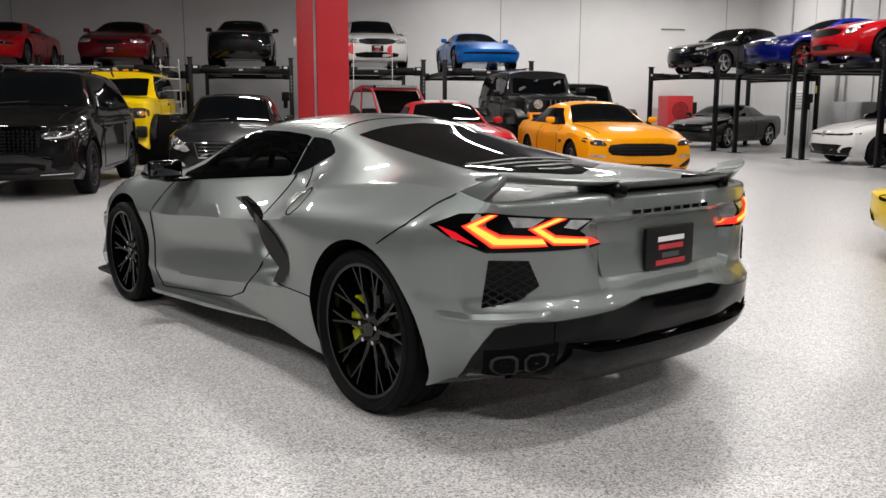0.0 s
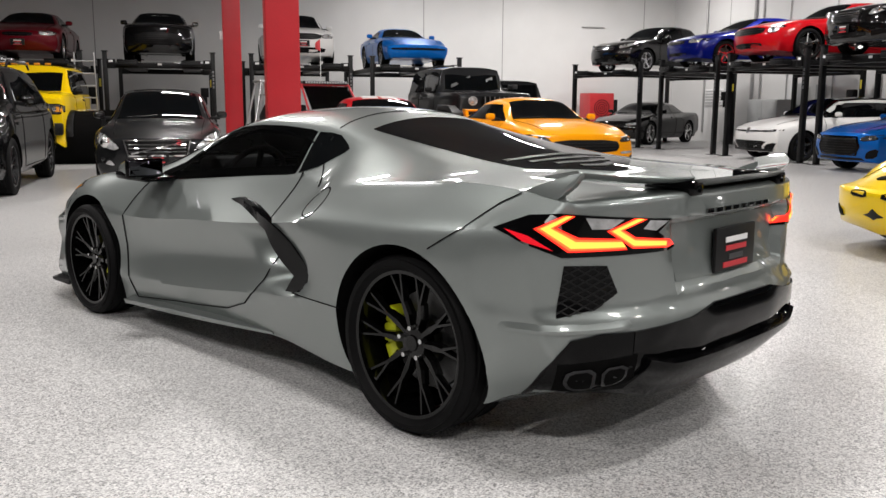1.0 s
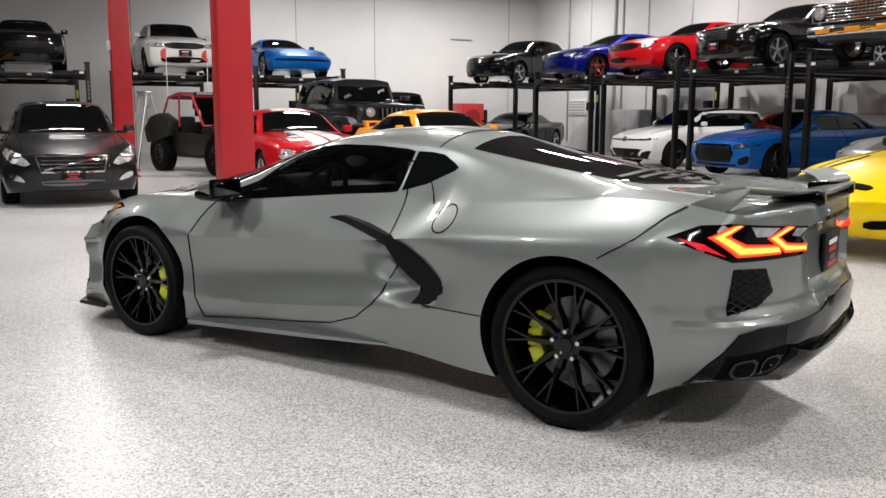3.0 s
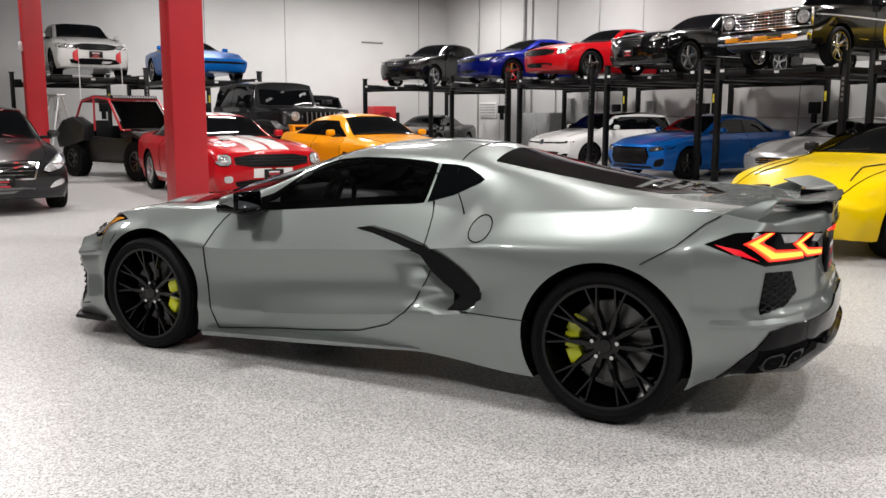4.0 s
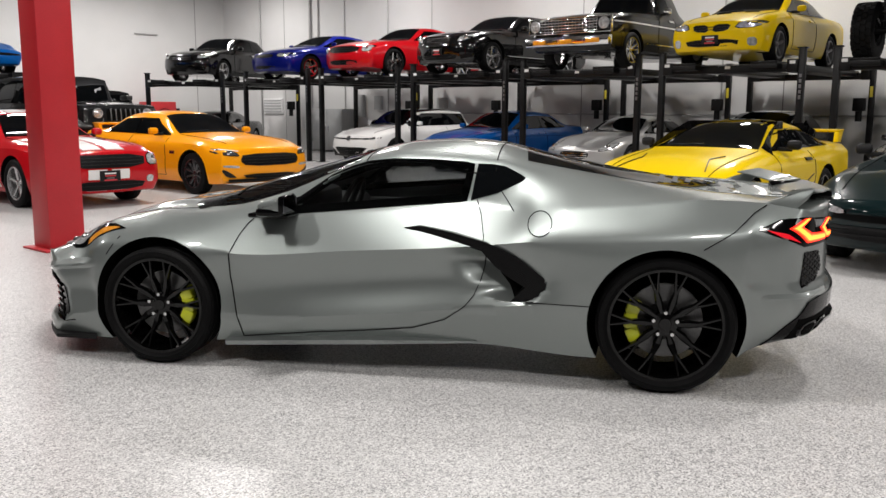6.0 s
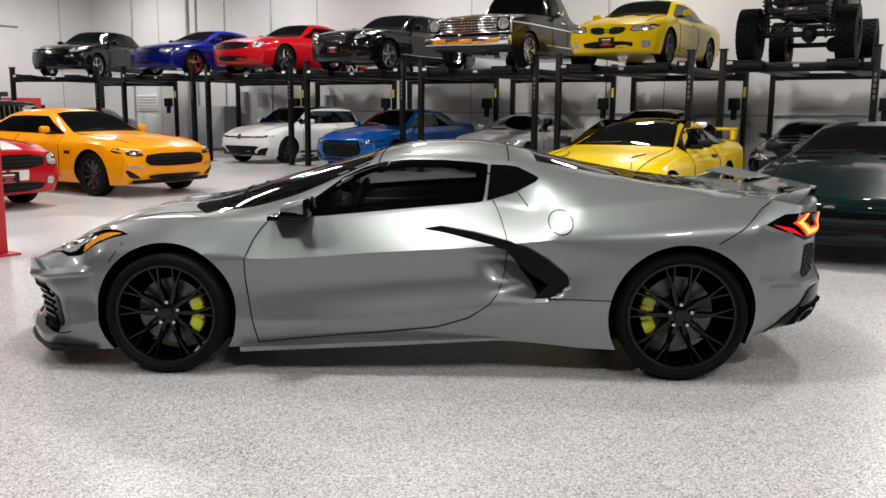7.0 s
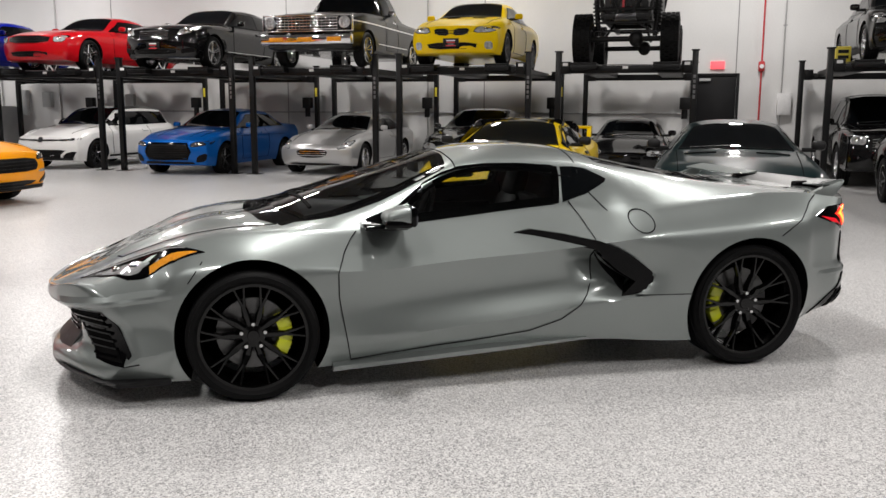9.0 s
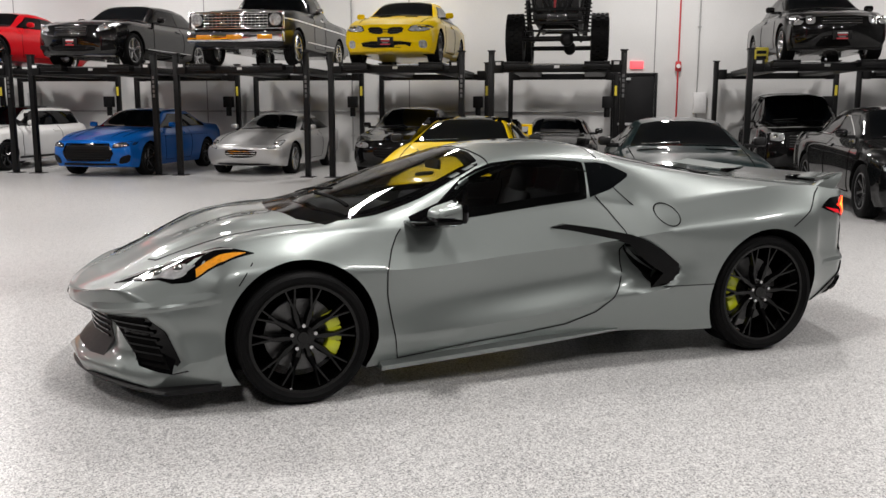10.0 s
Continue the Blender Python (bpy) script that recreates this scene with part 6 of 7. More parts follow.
def slotted_front(car, shell):
    for k in range(7):
        y = -0.33 + 0.11 * k
        panel("grille_slot", car, shell, [(y - 0.032, 1.18), (y + 0.032, 1.18), (y + 0.036, 1.40), (y - 0.036, 1.40)], "front", M_WELL, both=False, lift=0.012, grid=0.06, rounds=1, label="black grille slot")
        seam("slot_rim", car, shell, [(y + 0.055, 1.17), (y + 0.055, 1.41)], "front", M_GREYALLOY, width=0.018, lift=0.016, both=False)
    for s in (-1, 1):
        bm = bmesh.new()
        slab(bm, [(2.38, 1.10), (2.55, 1.24), (3.35, 1.22), (3.62, 1.07), (3.62, 1.01), (3.33, 1.13), (2.6, 1.15), (2.42, 1.03)], s * 0.70, s * 1.03, 0, 0.02)
        part("fender_flare", bm, M_SATIN, car)
        bm = bmesh.new()
        slab(bm, [(-0.62, 1.08), (-0.40, 1.24), (0.40, 1.24), (0.62, 1.08), (0.55, 1.02), (0.36, 1.14), (-0.36, 1.14), (-0.56, 1.02)], s * 0.75, s * 1.03, 0, 0.02)
        part("fender_flare", bm, M_SATIN, car)
        hit, d = shell.onto("front", 0.555, 1.32)
        v_, f_ = lathe([(0.10, -0.02), (0.10, 0.035), (0.085, 0.04), (0.075, 0.02), (0.0005, 0.05), (0.0005, -0.02)], 24)
        mesh_object("headlight", [(hit.x + b, s * 0.555 + a, 1.32 + c) for a, b, c in v_], f_, M_LENS, car, "round headlight")
    bm = bmesh.new()
    box(bm, 3.62, 3.86, -0.78, 0.78, 0.76, 0.94, 0.03)
    part("bumper", bm, M_SATIN, car)
    bm = bmesh.new()
    box(bm, 2.15, 2.45, 0.80, 0.94, 1.60, 1.70, 0.02)
    part("snorkel", bm, M_SATIN, car)
    for k in (0, 1):
        seam("wiper", car, shell, [(1.92, -0.50 + 0.55 * k), (1.86, -0.02 + 0.55 * k)], "top", M_GREYALLOY, width=0.02, lift=0.03, both=False)
    seam("hood_line", car, shell, [(2.05, 0.45), (3.45, 0.36)], "top", M_GREYALLOY, width=0.012, lift=0.012)
    for s in (-1, 1):
        bm = bmesh.new()
        tube(bm, (3.70, s * 0.30, 0.94), (3.70, s * 0.20, 1.12), 0.025, 8)
        part("bull_bar", bm, M_SATIN, car)


def chrome_trim(car, shell):
    seam("window_trim", car, shell, [(2.05, 1.03), (1.0, 1.04), (0.05, 1.07), (0.35, 1.27), (0.9, 1.33), (1.4, 1.31), (2.05, 1.04)], "side", M_CHROME, width=0.014, lift=0.014, step=0.06)


def slatted_front(car, shell):
    for s in (-1, 1):
        seam("bar", car, shell, [(-0.36 * s, 0.52), (0.36 * s, 0.69)], "front", M_CHROME, width=0.022, lift=0.026, both=False) if s > 0 else None
    seam("grille_rim", car, shell, [(-0.40, 0.49), (0.40, 0.49), (0.46, 0.71), (-0.46, 0.71), (-0.40, 0.49)], "front", M_CHROME, width=0.022, lift=0.024, both=False, step=0.06)


def expedition_parts(car, shell):
    for s in (-1, 1):
        for x in (0.0, 3.12):
            bm = bmesh.new()
            arc = [(x + 0.62 * math.cos(radians(a)), 0.47 + 0.62 * math.sin(radians(a))) for a in range(8, 173, 12)]
            inner = [(x + 0.55 * math.cos(radians(a)), 0.47 + 0.55 * math.sin(radians(a))) for a in range(172, 7, -12)]
            slab(bm, arc + inner, s * 0.93, s * 1.07, 0, 0.01)
            part("fender_flare", bm, M_BLACK, car, "black plastic fender flare")
        seam("marker_lamp", car, shell, [(0.78, 1.105), (0.90, 1.105)], "front", M_AMBER, width=0.10, lift=0.03) if s > 0 else None
        bm = bmesh.new()
        box(bm, -0.7, 2.0, s * 0.78, s * 0.83, 2.04, 2.10, 0.015)
        part("roof_rail", bm, M_BLACK, car)
    bm = bmesh.new()
    box(bm, 3.80, 4.02, -0.92, 0.92, 0.60, 0.84, 0.04)
    part("bumper", bm, M_BLACK, car, "black front bumper")
    for k in range(5):
        bm = bmesh.new()
        box(bm, 1.98, 2.06, -0.50 + 0.22 * k, -0.38 + 0.22 * k, 2.03, 2.075, 0.01)
        part("roof_lamp", bm, M_AMBER, car, "small amber roof lamp")


# lower row, before the north lifts
make_car("black luxury SUV with a tall grille", park(-3.85, 13.3, -90, 2.975), C_BLACK, wb=2.975, fo=0.90, ro=1.05, W=2.0, H=1.82, zb=0.24, nose=1.02, cowl=1.25, belt=1.20, deck=1.24, xc=2.35, xh=1.65, xr=-0.35, xd=-0.95, roof=0.60, r=0.385, rim=0.27, rimmat=M_DARKALLOY, spokes=5, rim_style="pair",
         light_mat=M_DARKLENS, lights=[slim(0.50, 0.88, 0.80, 0.93)], grilles=[([(-0.46, 0.62), (0.46, 0.62), (0.50, 0.98), (-0.50, 0.98)], G, M_GLOSSBLACK), (wide(0.55, 0.34, 0.50), G)], fogs=[([(0.62, 0.38), (0.84, 0.40), (0.84, 0.60), (0.66, 0.58)], M_BLACK)], plates=None, boxy=0.2, category="SUV", parts=rails)
make_car("yellow boxy off-road SUV with black flares", park(-3.98, 19.95, -90, 3.12), C_YELLOW, wb=3.12, fo=0.78, ro=0.95, W=2.0, H=2.06, zb=0.52, nose=1.36, cowl=1.46, belt=1.40, deck=1.42, xc=2.30, xh=2.10, xr=-0.6, xd=-0.88, roof=0.80, r=0.47, rim=0.22, rimmat=M_CHROME, arch=0.60, lights=[[(0.60, 1.02), (0.92, 1.02), (0.92, 1.20), (0.60, 1.20)]], light_mat=M_DARKLENS, grilles=[(wide(0.50, 0.98, 1.22, 1), M_CHROME)], boxy=0.95, bow=0.06, plates=None, mirror_mat=M_BLACK, category="SUV", parts=expedition_parts)
make_car("dark charcoal saloon with a chrome slatted grille", park(-1.05, 14.55, -90, 2.776), C_CHARCOAL, wb=2.776, fo=0.95, ro=0.9, W=1.865, H=1.48, nose=0.74, cowl=0.98, belt=0.97, deck=1.02, xc=2.20, xh=1.45, xr=0.35, xd=-0.45, roof=0.58, r=0.33, spokes=5,
         lights=[[(0.50, 0.61), (0.62, 0.56), (0.87, 0.70), (0.83, 0.84)]], grilles=[([(-0.38, 0.50), (0.38, 0.50), (0.44, 0.70), (-0.44, 0.70)], G, M_CHROME), (wide(0.42, 0.30, 0.38), M_GREYALLOY)], fogs=[([(0.58, 0.34), (0.80, 0.40), (0.80, 0.48), (0.66, 0.44)], M_CHROME)], plates=(0, 0.46), parts=slatted_front)
make_car("red muscle car with white racing stripes", park(2.65, 14.35, -90, 2.72), C_RED, wb=2.72, fo=0.98, ro=1.05, W=1.88, H=1.38, nose=0.81, bow=0.17, cowl=0.97, belt=0.95, deck=1.02, xc=1.95, xh=1.30, xr=0.35, xd=-0.40, roof=0.55, r=0.345, spokes=5, light_mat=M_LENS,
         lights=[[(0.64, 0.60), (0.84, 0.60), (0.85, 0.76), (0.64, 0.76)]], grilles=[(wide(0.60, 0.57, 0.76, 0.95), G), (wide(0.60, 0.25, 0.38), G)], fogs=[([(0.62, 0.34), (0.74, 0.34), (0.74, 0.44), (0.62, 0.44)], M_LENS)], plates=(0, 0.46), parts=stripes)
make_car("orange pony car with a black grille", park(5.52, 14.25, -90, 2.72), C_ORANGE, wb=2.72, fo=0.92, ro=1.10, W=1.915, H=1.38, nose=0.79, bow=0.20, cowl=0.98, belt=0.95, deck=1.02, xc=2.02, xh=1.30, xr=0.25, xd=-0.55, roof=0.55, r=0.345, rimmat=M_DARKALLOY, spokes=10, light_mat=M_DARKLENS,
         lights=[[(0.60, 0.655), (0.80, 0.665), (0.89, 0.70), (0.87, 0.775), (0.66, 0.72)]], grilles=[([(-0.50, 0.49), (0.50, 0.49), (0.60, 0.575), (0.53, 0.69), (-0.53, 0.69), (-0.60, 0.575)], G), (wide(0.56, 0.28, 0.36, 0.8), G)], fogs=[([(0.64, 0.30), (0.72, 0.36), (0.86, 0.45), (0.88, 0.41), (0.80, 0.31)], M_BLACK), ([(0.62, 0.46), (0.86, 0.475), (0.86, 0.51), (0.62, 0.50)], M_LENS)], plates=None, lip=M_BLACK, parts=pony_parts)
make_car("black off-road four-by-four with a slotted grille", park(5.72, 19.0, -88, 3.0), C_CHARCOAL, wb=3.0, fo=0.65, ro=0.75, W=1.87, H=2.14, zb=0.60, nose=1.44, cowl=1.54, belt=1.50, deck=1.52, xc=1.95, xh=1.78, xr=-0.45, xd=-0.66, roof=0.68, r=0.42, rim=0.22, boxy=0.95, bow=0.06, lights=[], grilles=[], mirror_mat=M_BLACK, plates=None, rimmat=M_DARKALLOY, category="SUV", parts=slotted_front)
make_car("dark boxy four-by-four parked behind", park(7.7, 21.6, -90, 2.95), C_CHARCOAL, wb=2.95, fo=0.65, ro=0.75, W=1.87, H=1.92, zb=0.40, nose=1.18, cowl=1.27, belt=1.24, deck=1.26, xc=1.95, xh=1.72, xr=-0.45, xd=-0.66, roof=0.68, r=0.40, rim=0.22, boxy=0.95, bow=0.06, lights=[[(0.46, 0.98), (0.65, 0.98), (0.65, 1.13), (0.46, 1.13)]], grilles=[(wide(0.38, 0.92, 1.14, 1), G)], plates=None, rimmat=M_DARKALLOY, category="SUV", mirror_mat=M_BLACK)
# lower row under the east lifts
make_car("white hatchback with a black lower intake", park(12.75, 18.25, 180, 2.63), C_WHITE, wb=2.63, fo=0.85, ro=0.78, W=1.79, H=1.46, nose=0.78, bow=0.24, cowl=1.0, belt=0.98, deck=1.02, xc=2.15, xh=1.45, xr=-0.25, xd=-0.62, roof=0.58, r=0.33, rimmat=M_DARKALLOY, light_mat=M_DARKLENS, lights=[slim(0.46, 0.80, 0.66, 0.73)], grilles=[(wide(0.46, 0.66, 0.70), G), (wide(0.84, 0.23, 0.46, 0.82), G)], plates=None, lip=M_BLACK, parts=hatch_parts)
make_car("bright blue saloon with a wide black grille", park(12.25, 14.6, 180, 2.82), C_BLUE, wb=2.82, fo=0.90, ro=1.05, W=1.85, H=1.41, nose=0.76, cowl=0.98, belt=0.96, deck=1.03, xc=2.2, xh=1.45, xr=0.35, xd=-0.5, roof=0.56, r=0.335, rimmat=M_DARKALLOY, light_mat=M_DARKLENS, lights=[[(0.54, 0.60), (0.84, 0.64), (0.86, 0.73), (0.56, 0.69)]], grilles=[([(-0.46, 0.34), (0.46, 0.34), (0.54, 0.50), (0.46, 0.68), (-0.46, 0.68), (-0.54, 0.50)], G)], fogs=[([(0.62, 0.27), (0.82, 0.30), (0.86, 0.48), (0.68, 0.42)], M_MESH)], plates=None, bow=0.24, parts=sport_saloon)
make_car("silver grand touring coupe with an oval grille", park(13.2, 11.7, 180, 2.66), C_SILVER, wb=2.66, fo=0.90, ro=0.96, W=1.82, H=1.31, nose=0.66, cowl=0.92, belt=0.90, deck=0.95, xc=1.95, xh=1.25, xr=0.25, xd=-0.5, roof=0.53, r=0.33, spokes=7, lights=[[(0.54, 0.56), (0.74, 0.60), (0.80, 0.74), (0.62, 0.70)]], grilles=[(cut_corners(wide(0.38, 0.38, 0.56, 0.8), 1), G, M_CHROME), (wide(0.6, 0.22, 0.26), G)], plates=None)
make_car("black coupe with chrome wheels parked askew", park(12.9, 26.4, 180 + 35, 2.85), C_BLACK, wb=2.85, W=1.92, H=1.38, r=0.36, rim=0.27, rimmat=M_CHROME, nose=0.76, cowl=0.98, belt=0.97, deck=1.02, roof=0.54, lights=[slim(0.5, 0.84, 0.62, 0.72)], grilles=[(wide(0.5, 0.56, 0.66), G)], plates=None)
make_car("yellow sports coupe with black roof", park(5.85, 6.25, 180, 2.57), C_YELLOW, wb=2.57, fo=1.05, ro=1.20, W=1.89, H=1.30, nose=0.58, cowl=0.94, belt=0.92, deck=0.98, xc=1.75, xh=0.95, xr=0.15, xd=-0.65, roof=0.52, r=0.335, rimmat=M_DARKALLOY, bow=0.5, lights=[], grilles=[], plates=None, mirror_mat=M_BLACK, parts=wide_coupe_parts)
make_car("dark green sports coupe with a low nose", park(5.3, 3.4, 180, 2.57), C_GREEN, wb=2.57, fo=1.05, ro=1.20, W=1.88, H=1.30, nose=0.66, cowl=0.94, belt=0.92, deck=0.98, xc=1.75, xh=0.95, xr=0.10, xd=-0.65, roof=0.52, r=0.335, bow=0.4, lights=[slim(0.50, 0.80, 0.52, 0.60)], grilles=[(wide(0.7, 0.30, 0.40), G)], plates=None, mirror_mat=M_BLACK, parts=low_nose)
make_car("black luxury saloon with chrome window trim", park(7.1, 0.12, 180, 2.95), C_BLACK, wb=2.95, fo=0.92, ro=1.1, W=1.9, H=1.46, nose=0.80, cowl=1.0, belt=1.0, deck=1.05, roof=0.57, r=0.35, rimmat=M_DARKALLOY, spokes=7, lights=[slim(0.5, 0.85, 0.62, 0.74)], grilles=[(wide(0.45, 0.45, 0.70), G)], plates=None, parts=chrome_trim)
make_car("black saloon under a lift", park(13.3, 8.5, 180, 2.7), C_BLACK, H=1.44, r=0.33, nose=0.76, cowl=0.98, belt=0.96, lights=[slim(0.5, 0.82, 0.60, 0.74)], grilles=[(wide(0.4, 0.4, 0.6), G)], plates=None)
make_car("small black roadster parked under a lift", park(13.2, 5.2, 180, 2.3), C_BLACK, wb=2.3, fo=0.80, ro=0.85, W=1.7, H=1.24, nose=0.60, cowl=0.88, belt=0.85, deck=0.90, roof=0.50, r=0.30, rim=0.21, xc=1.65, xh=1.1, xr=0.4, xd=-0.1, lights=[[(0.46, 0.52), (0.68, 0.54), (0.68, 0.64), (0.46, 0.62)]], grilles=[(wide(0.35, 0.3, 0.42), G)], plates=None)
make_car("black pickup truck under a lift", park(13.3, 0.3, 180, 3.3), C_BLACK, wb=3.3, fo=0.95, W=1.95, H=1.75, zb=0.3, nose=1.0, cowl=1.15, belt=1.12, deck=1.1, roof=0.6, r=0.39, xd=0.3, boxy=0.5, bow=0.15, lights=[slim(0.6, 0.88, 0.80, 0.98)], grilles=[(wide(0.55, 0.62, 0.95, 1), G, M_CHROME)], plates=None, category="pickup truck")
# on the east lifts
make_car("black saloon on a lift", pose(11.65, 25.3, 0, 0, 0, 200) @ pose(-3.55, 0.1, DECK), C_BLACK, wb=2.85, H=1.45, W=1.8, lights=[[(0.5, 0.66), (0.82, 0.72), (0.80, 0.86), (0.54, 0.78)]], grilles=[(wide(0.38, 0.60, 0.74), G, M_CHROME), (wide(0.45, 0.28, 0.40), G)], nose=0.78, cowl=0.99, belt=0.97, plates=None)
make_car("deep blue pony car on a lift", bay("blue", 11.9, 2.57, 0.95), C_DEEPBLUE, wb=2.57, fo=0.95, W=1.86, H=1.35, nose=0.72, cowl=0.95, belt=0.93, roof=0.53, r=0.33, rimmat=M_CHROME, lights=[slim(0.52, 0.84, 0.60, 0.72)], grilles=[(wide(0.40, 0.58, 0.68), G), (wide(0.45, 0.28, 0.36), G)], plates=None)
make_car("red pony car on a lift", bay("red", 11.75, 2.72, 0.98), C_RED, wb=2.72, fo=0.98, W=1.88, H=1.38, nose=0.76, cowl=0.97, belt=0.95, deck=1.02, xc=1.95, xh=1.30, xr=0.35, xd=-0.40, roof=0.55, r=0.35, rim=0.26, rimmat=M_CHROME, lights=[[(0.62, 0.60), (0.82, 0.62), (0.82, 0.76), (0.62, 0.74)]], grilles=[(wide(0.56, 0.58, 0.74), G), (wide(0.5, 0.28, 0.40), G)], plates=None)
make_car("black luxury saloon on a lift with silver wheels", bay("saloon", 11.6, 3.1, 0.9), C_BLACK, wb=3.1, fo=0.90, ro=1.1, W=1.87, H=1.47, nose=0.82, cowl=1.0, belt=0.98, deck=1.03, xc=2.35, xh=1.55, xr=0.25, xd=-0.5, roof=0.57, r=0.35, rim=0.25, lights=[[(0.50, 0.66), (0.80, 0.74), (0.84, 0.88), (0.60, 0.82)]], grilles=[(wide(0.38, 0.56, 0.80), G, M_CHROME), (wide(0.5, 0.28, 0.38), G)], plates=(0, 0.46), parts=bars_front)
make_car("yellow coupe on a lift with twin grilles", bay("coupe", 11.45, 2.79, 0.95), C_YELLOW, wb=2.79, fo=0.95, ro=1.05, W=1.84, H=1.40, nose=0.72, cowl=0.98, belt=0.95, deck=1.02, roof=0.55, r=0.33, rimmat=M_GREYALLOY, lights=[[(0.42, 0.58), (0.78, 0.60), (0.84, 0.72), (0.50, 0.70)]], grilles=[([(0.04, 0.52), (0.30, 0.54), (0.36, 0.66), (0.06, 0.66)], G), ([(-0.04, 0.52), (-0.30, 0.54), (-0.36, 0.66), (-0.06, 0.66)], G), (wide(0.5, 0.28, 0.40), G)], fogs=[([(0.62, 0.28), (0.76, 0.28), (0.76, 0.42), (0.62, 0.42)], M_LENS)], plates=(0, 0.40), parts=twin_scoops)
make_car("black classic pickup truck with chrome grille and bumper", bay("truck", 11.45, 2.92, 0.85, -0.3), C_BROWNGREY, wb=2.92, fo=0.85, ro=1.15, W=1.98, H=1.72, zb=0.30, nose=0.98, cowl=1.14, belt=1.12, deck=1.08, xc=1.95, xh=1.55, xr=0.75, xd=0.50, roof=0.62, r=0.35, boxy=0.7, bow=0.08, windows=1, lights=[], grilles=[(wide(0.92, 0.69, 0.95, 1), G)], mirror_mat=M_CHROME, rimmat=M_CHROME, rim=0.25, rim_style="pair", plates=None, category="pickup truck", parts=classic_truck)
make_car("grey-black coupe on a lift with round twin headlamps", bay("grey", 11.45, 2.72, 0.85), C_BROWNGREY, wb=2.72, fo=0.85, W=1.74, H=1.40, nose=0.76, cowl=0.97, belt=0.95, roof=0.54, lights=[[(0.62, 0.62), (0.80, 0.62), (0.80, 0.80), (0.62, 0.80)], [(0.44, 0.62), (0.58, 0.62), (0.58, 0.77), (0.44, 0.77)]], grilles=[(wide(0.36, 0.58, 0.76), G, M_CHROME)], plates=(0, 0.42))
make_car("dark red coupe on a lift", bay("far", 11.8, 2.6, 0.9), C_DARKRED, wb=2.6, plates=None)
# on the north lifts
make_car("red wedge-nosed muscle coupe on a lift", north(-7.7, 23.6, 2.57, 1.0), C_RED, wb=2.57, fo=1.0, W=1.85, H=1.27, nose=0.62, cowl=0.92, belt=0.90, roof=0.52, rimmat=M_GREYALLOY, lights=[[(0.45, 0.50), (0.78, 0.50), (0.78, 0.60), (0.45, 0.60)]], grilles=[(wide(0.36, 0.50, 0.60, 1), G)], plates=None, parts=roof_cover((0.1, 1.0, 0.50, M_GLOSSBLACK)))
make_car("dark red convertible on a lift", north(-4.55, 23.55, 2.57, 0.95), C_DARKRED, wb=2.57, fo=0.95, W=1.82, H=1.32, nose=0.68, cowl=0.94, belt=0.92, roof=0.52, lights=[[(0.48, 0.58), (0.80, 0.58), (0.80, 0.68), (0.48, 0.68)]], grilles=[(wide(0.34, 0.54, 0.64), G)], plates=(0, 0.40), parts=roof_cover((-0.1, 1.2, 0.52, M_BLACK)))
make_car("matt black stripped saloon on a lift", north(-1.37, 23.55, 2.6, 0.85), C_BLACK, wb=2.6, fo=0.85, W=1.75, H=1.40, nose=0.86, cowl=1.0, belt=0.98, roof=0.54, lights=[], grilles=[(wide(0.6, 0.40, 0.70), G)], plates=None, parts=sun_strip)
make_car("white saloon on a lift with a black grille", north(2.2, 23.5, 2.69, 0.9), C_WHITE, wb=2.69, fo=0.9, W=1.80, H=1.46, nose=0.80, cowl=1.0, belt=0.98, roof=0.57, rimmat=M_DARKALLOY, lights=[slim(0.50, 0.82, 0.66, 0.78)], grilles=[(wide(0.50, 0.62, 0.78), G), (wide(0.6, 0.28, 0.42), G)], plates=(0, 0.52))
make_car("bright blue wedge sports car on a lift", north(5.32, 23.6, 2.45, 1.0), C_LIGHTBLUE, wb=2.45, fo=1.0, ro=0.95, W=1.82, H=1.20, nose=0.58, cowl=0.86, belt=0.84, deck=0.90, roof=0.50, xc=1.5, xh=0.9, xr=0.2, xd=-0.4, lights=[], grilles=[(wide(0.75, 0.42, 0.48, 1), G)], plates=None)


# ---- off-road buggy with a red cage ----
M_CAGERED = material("red_tube_paint", (0.45, 0.02, 0.03), rough=0.35, coat=0.5, vary=0.1, vary_scale=8)
M_FLAG = material("red_flag_cloth", (0.55, 0.05, 0.06), rough=0.85, vary=0.2, vary_scale=12, grain=0.1, grain_scale=300)
M_SPRING = material("spring_steel", (0.45, 0.45, 0.45), rough=0.3, metal=0.9, vary=0.1)
M_LED = material("light_bar_lens", (0.5, 0.5, 0.52), rough=0.2, metal=0.3, vary=0.3, vary_scale=60)


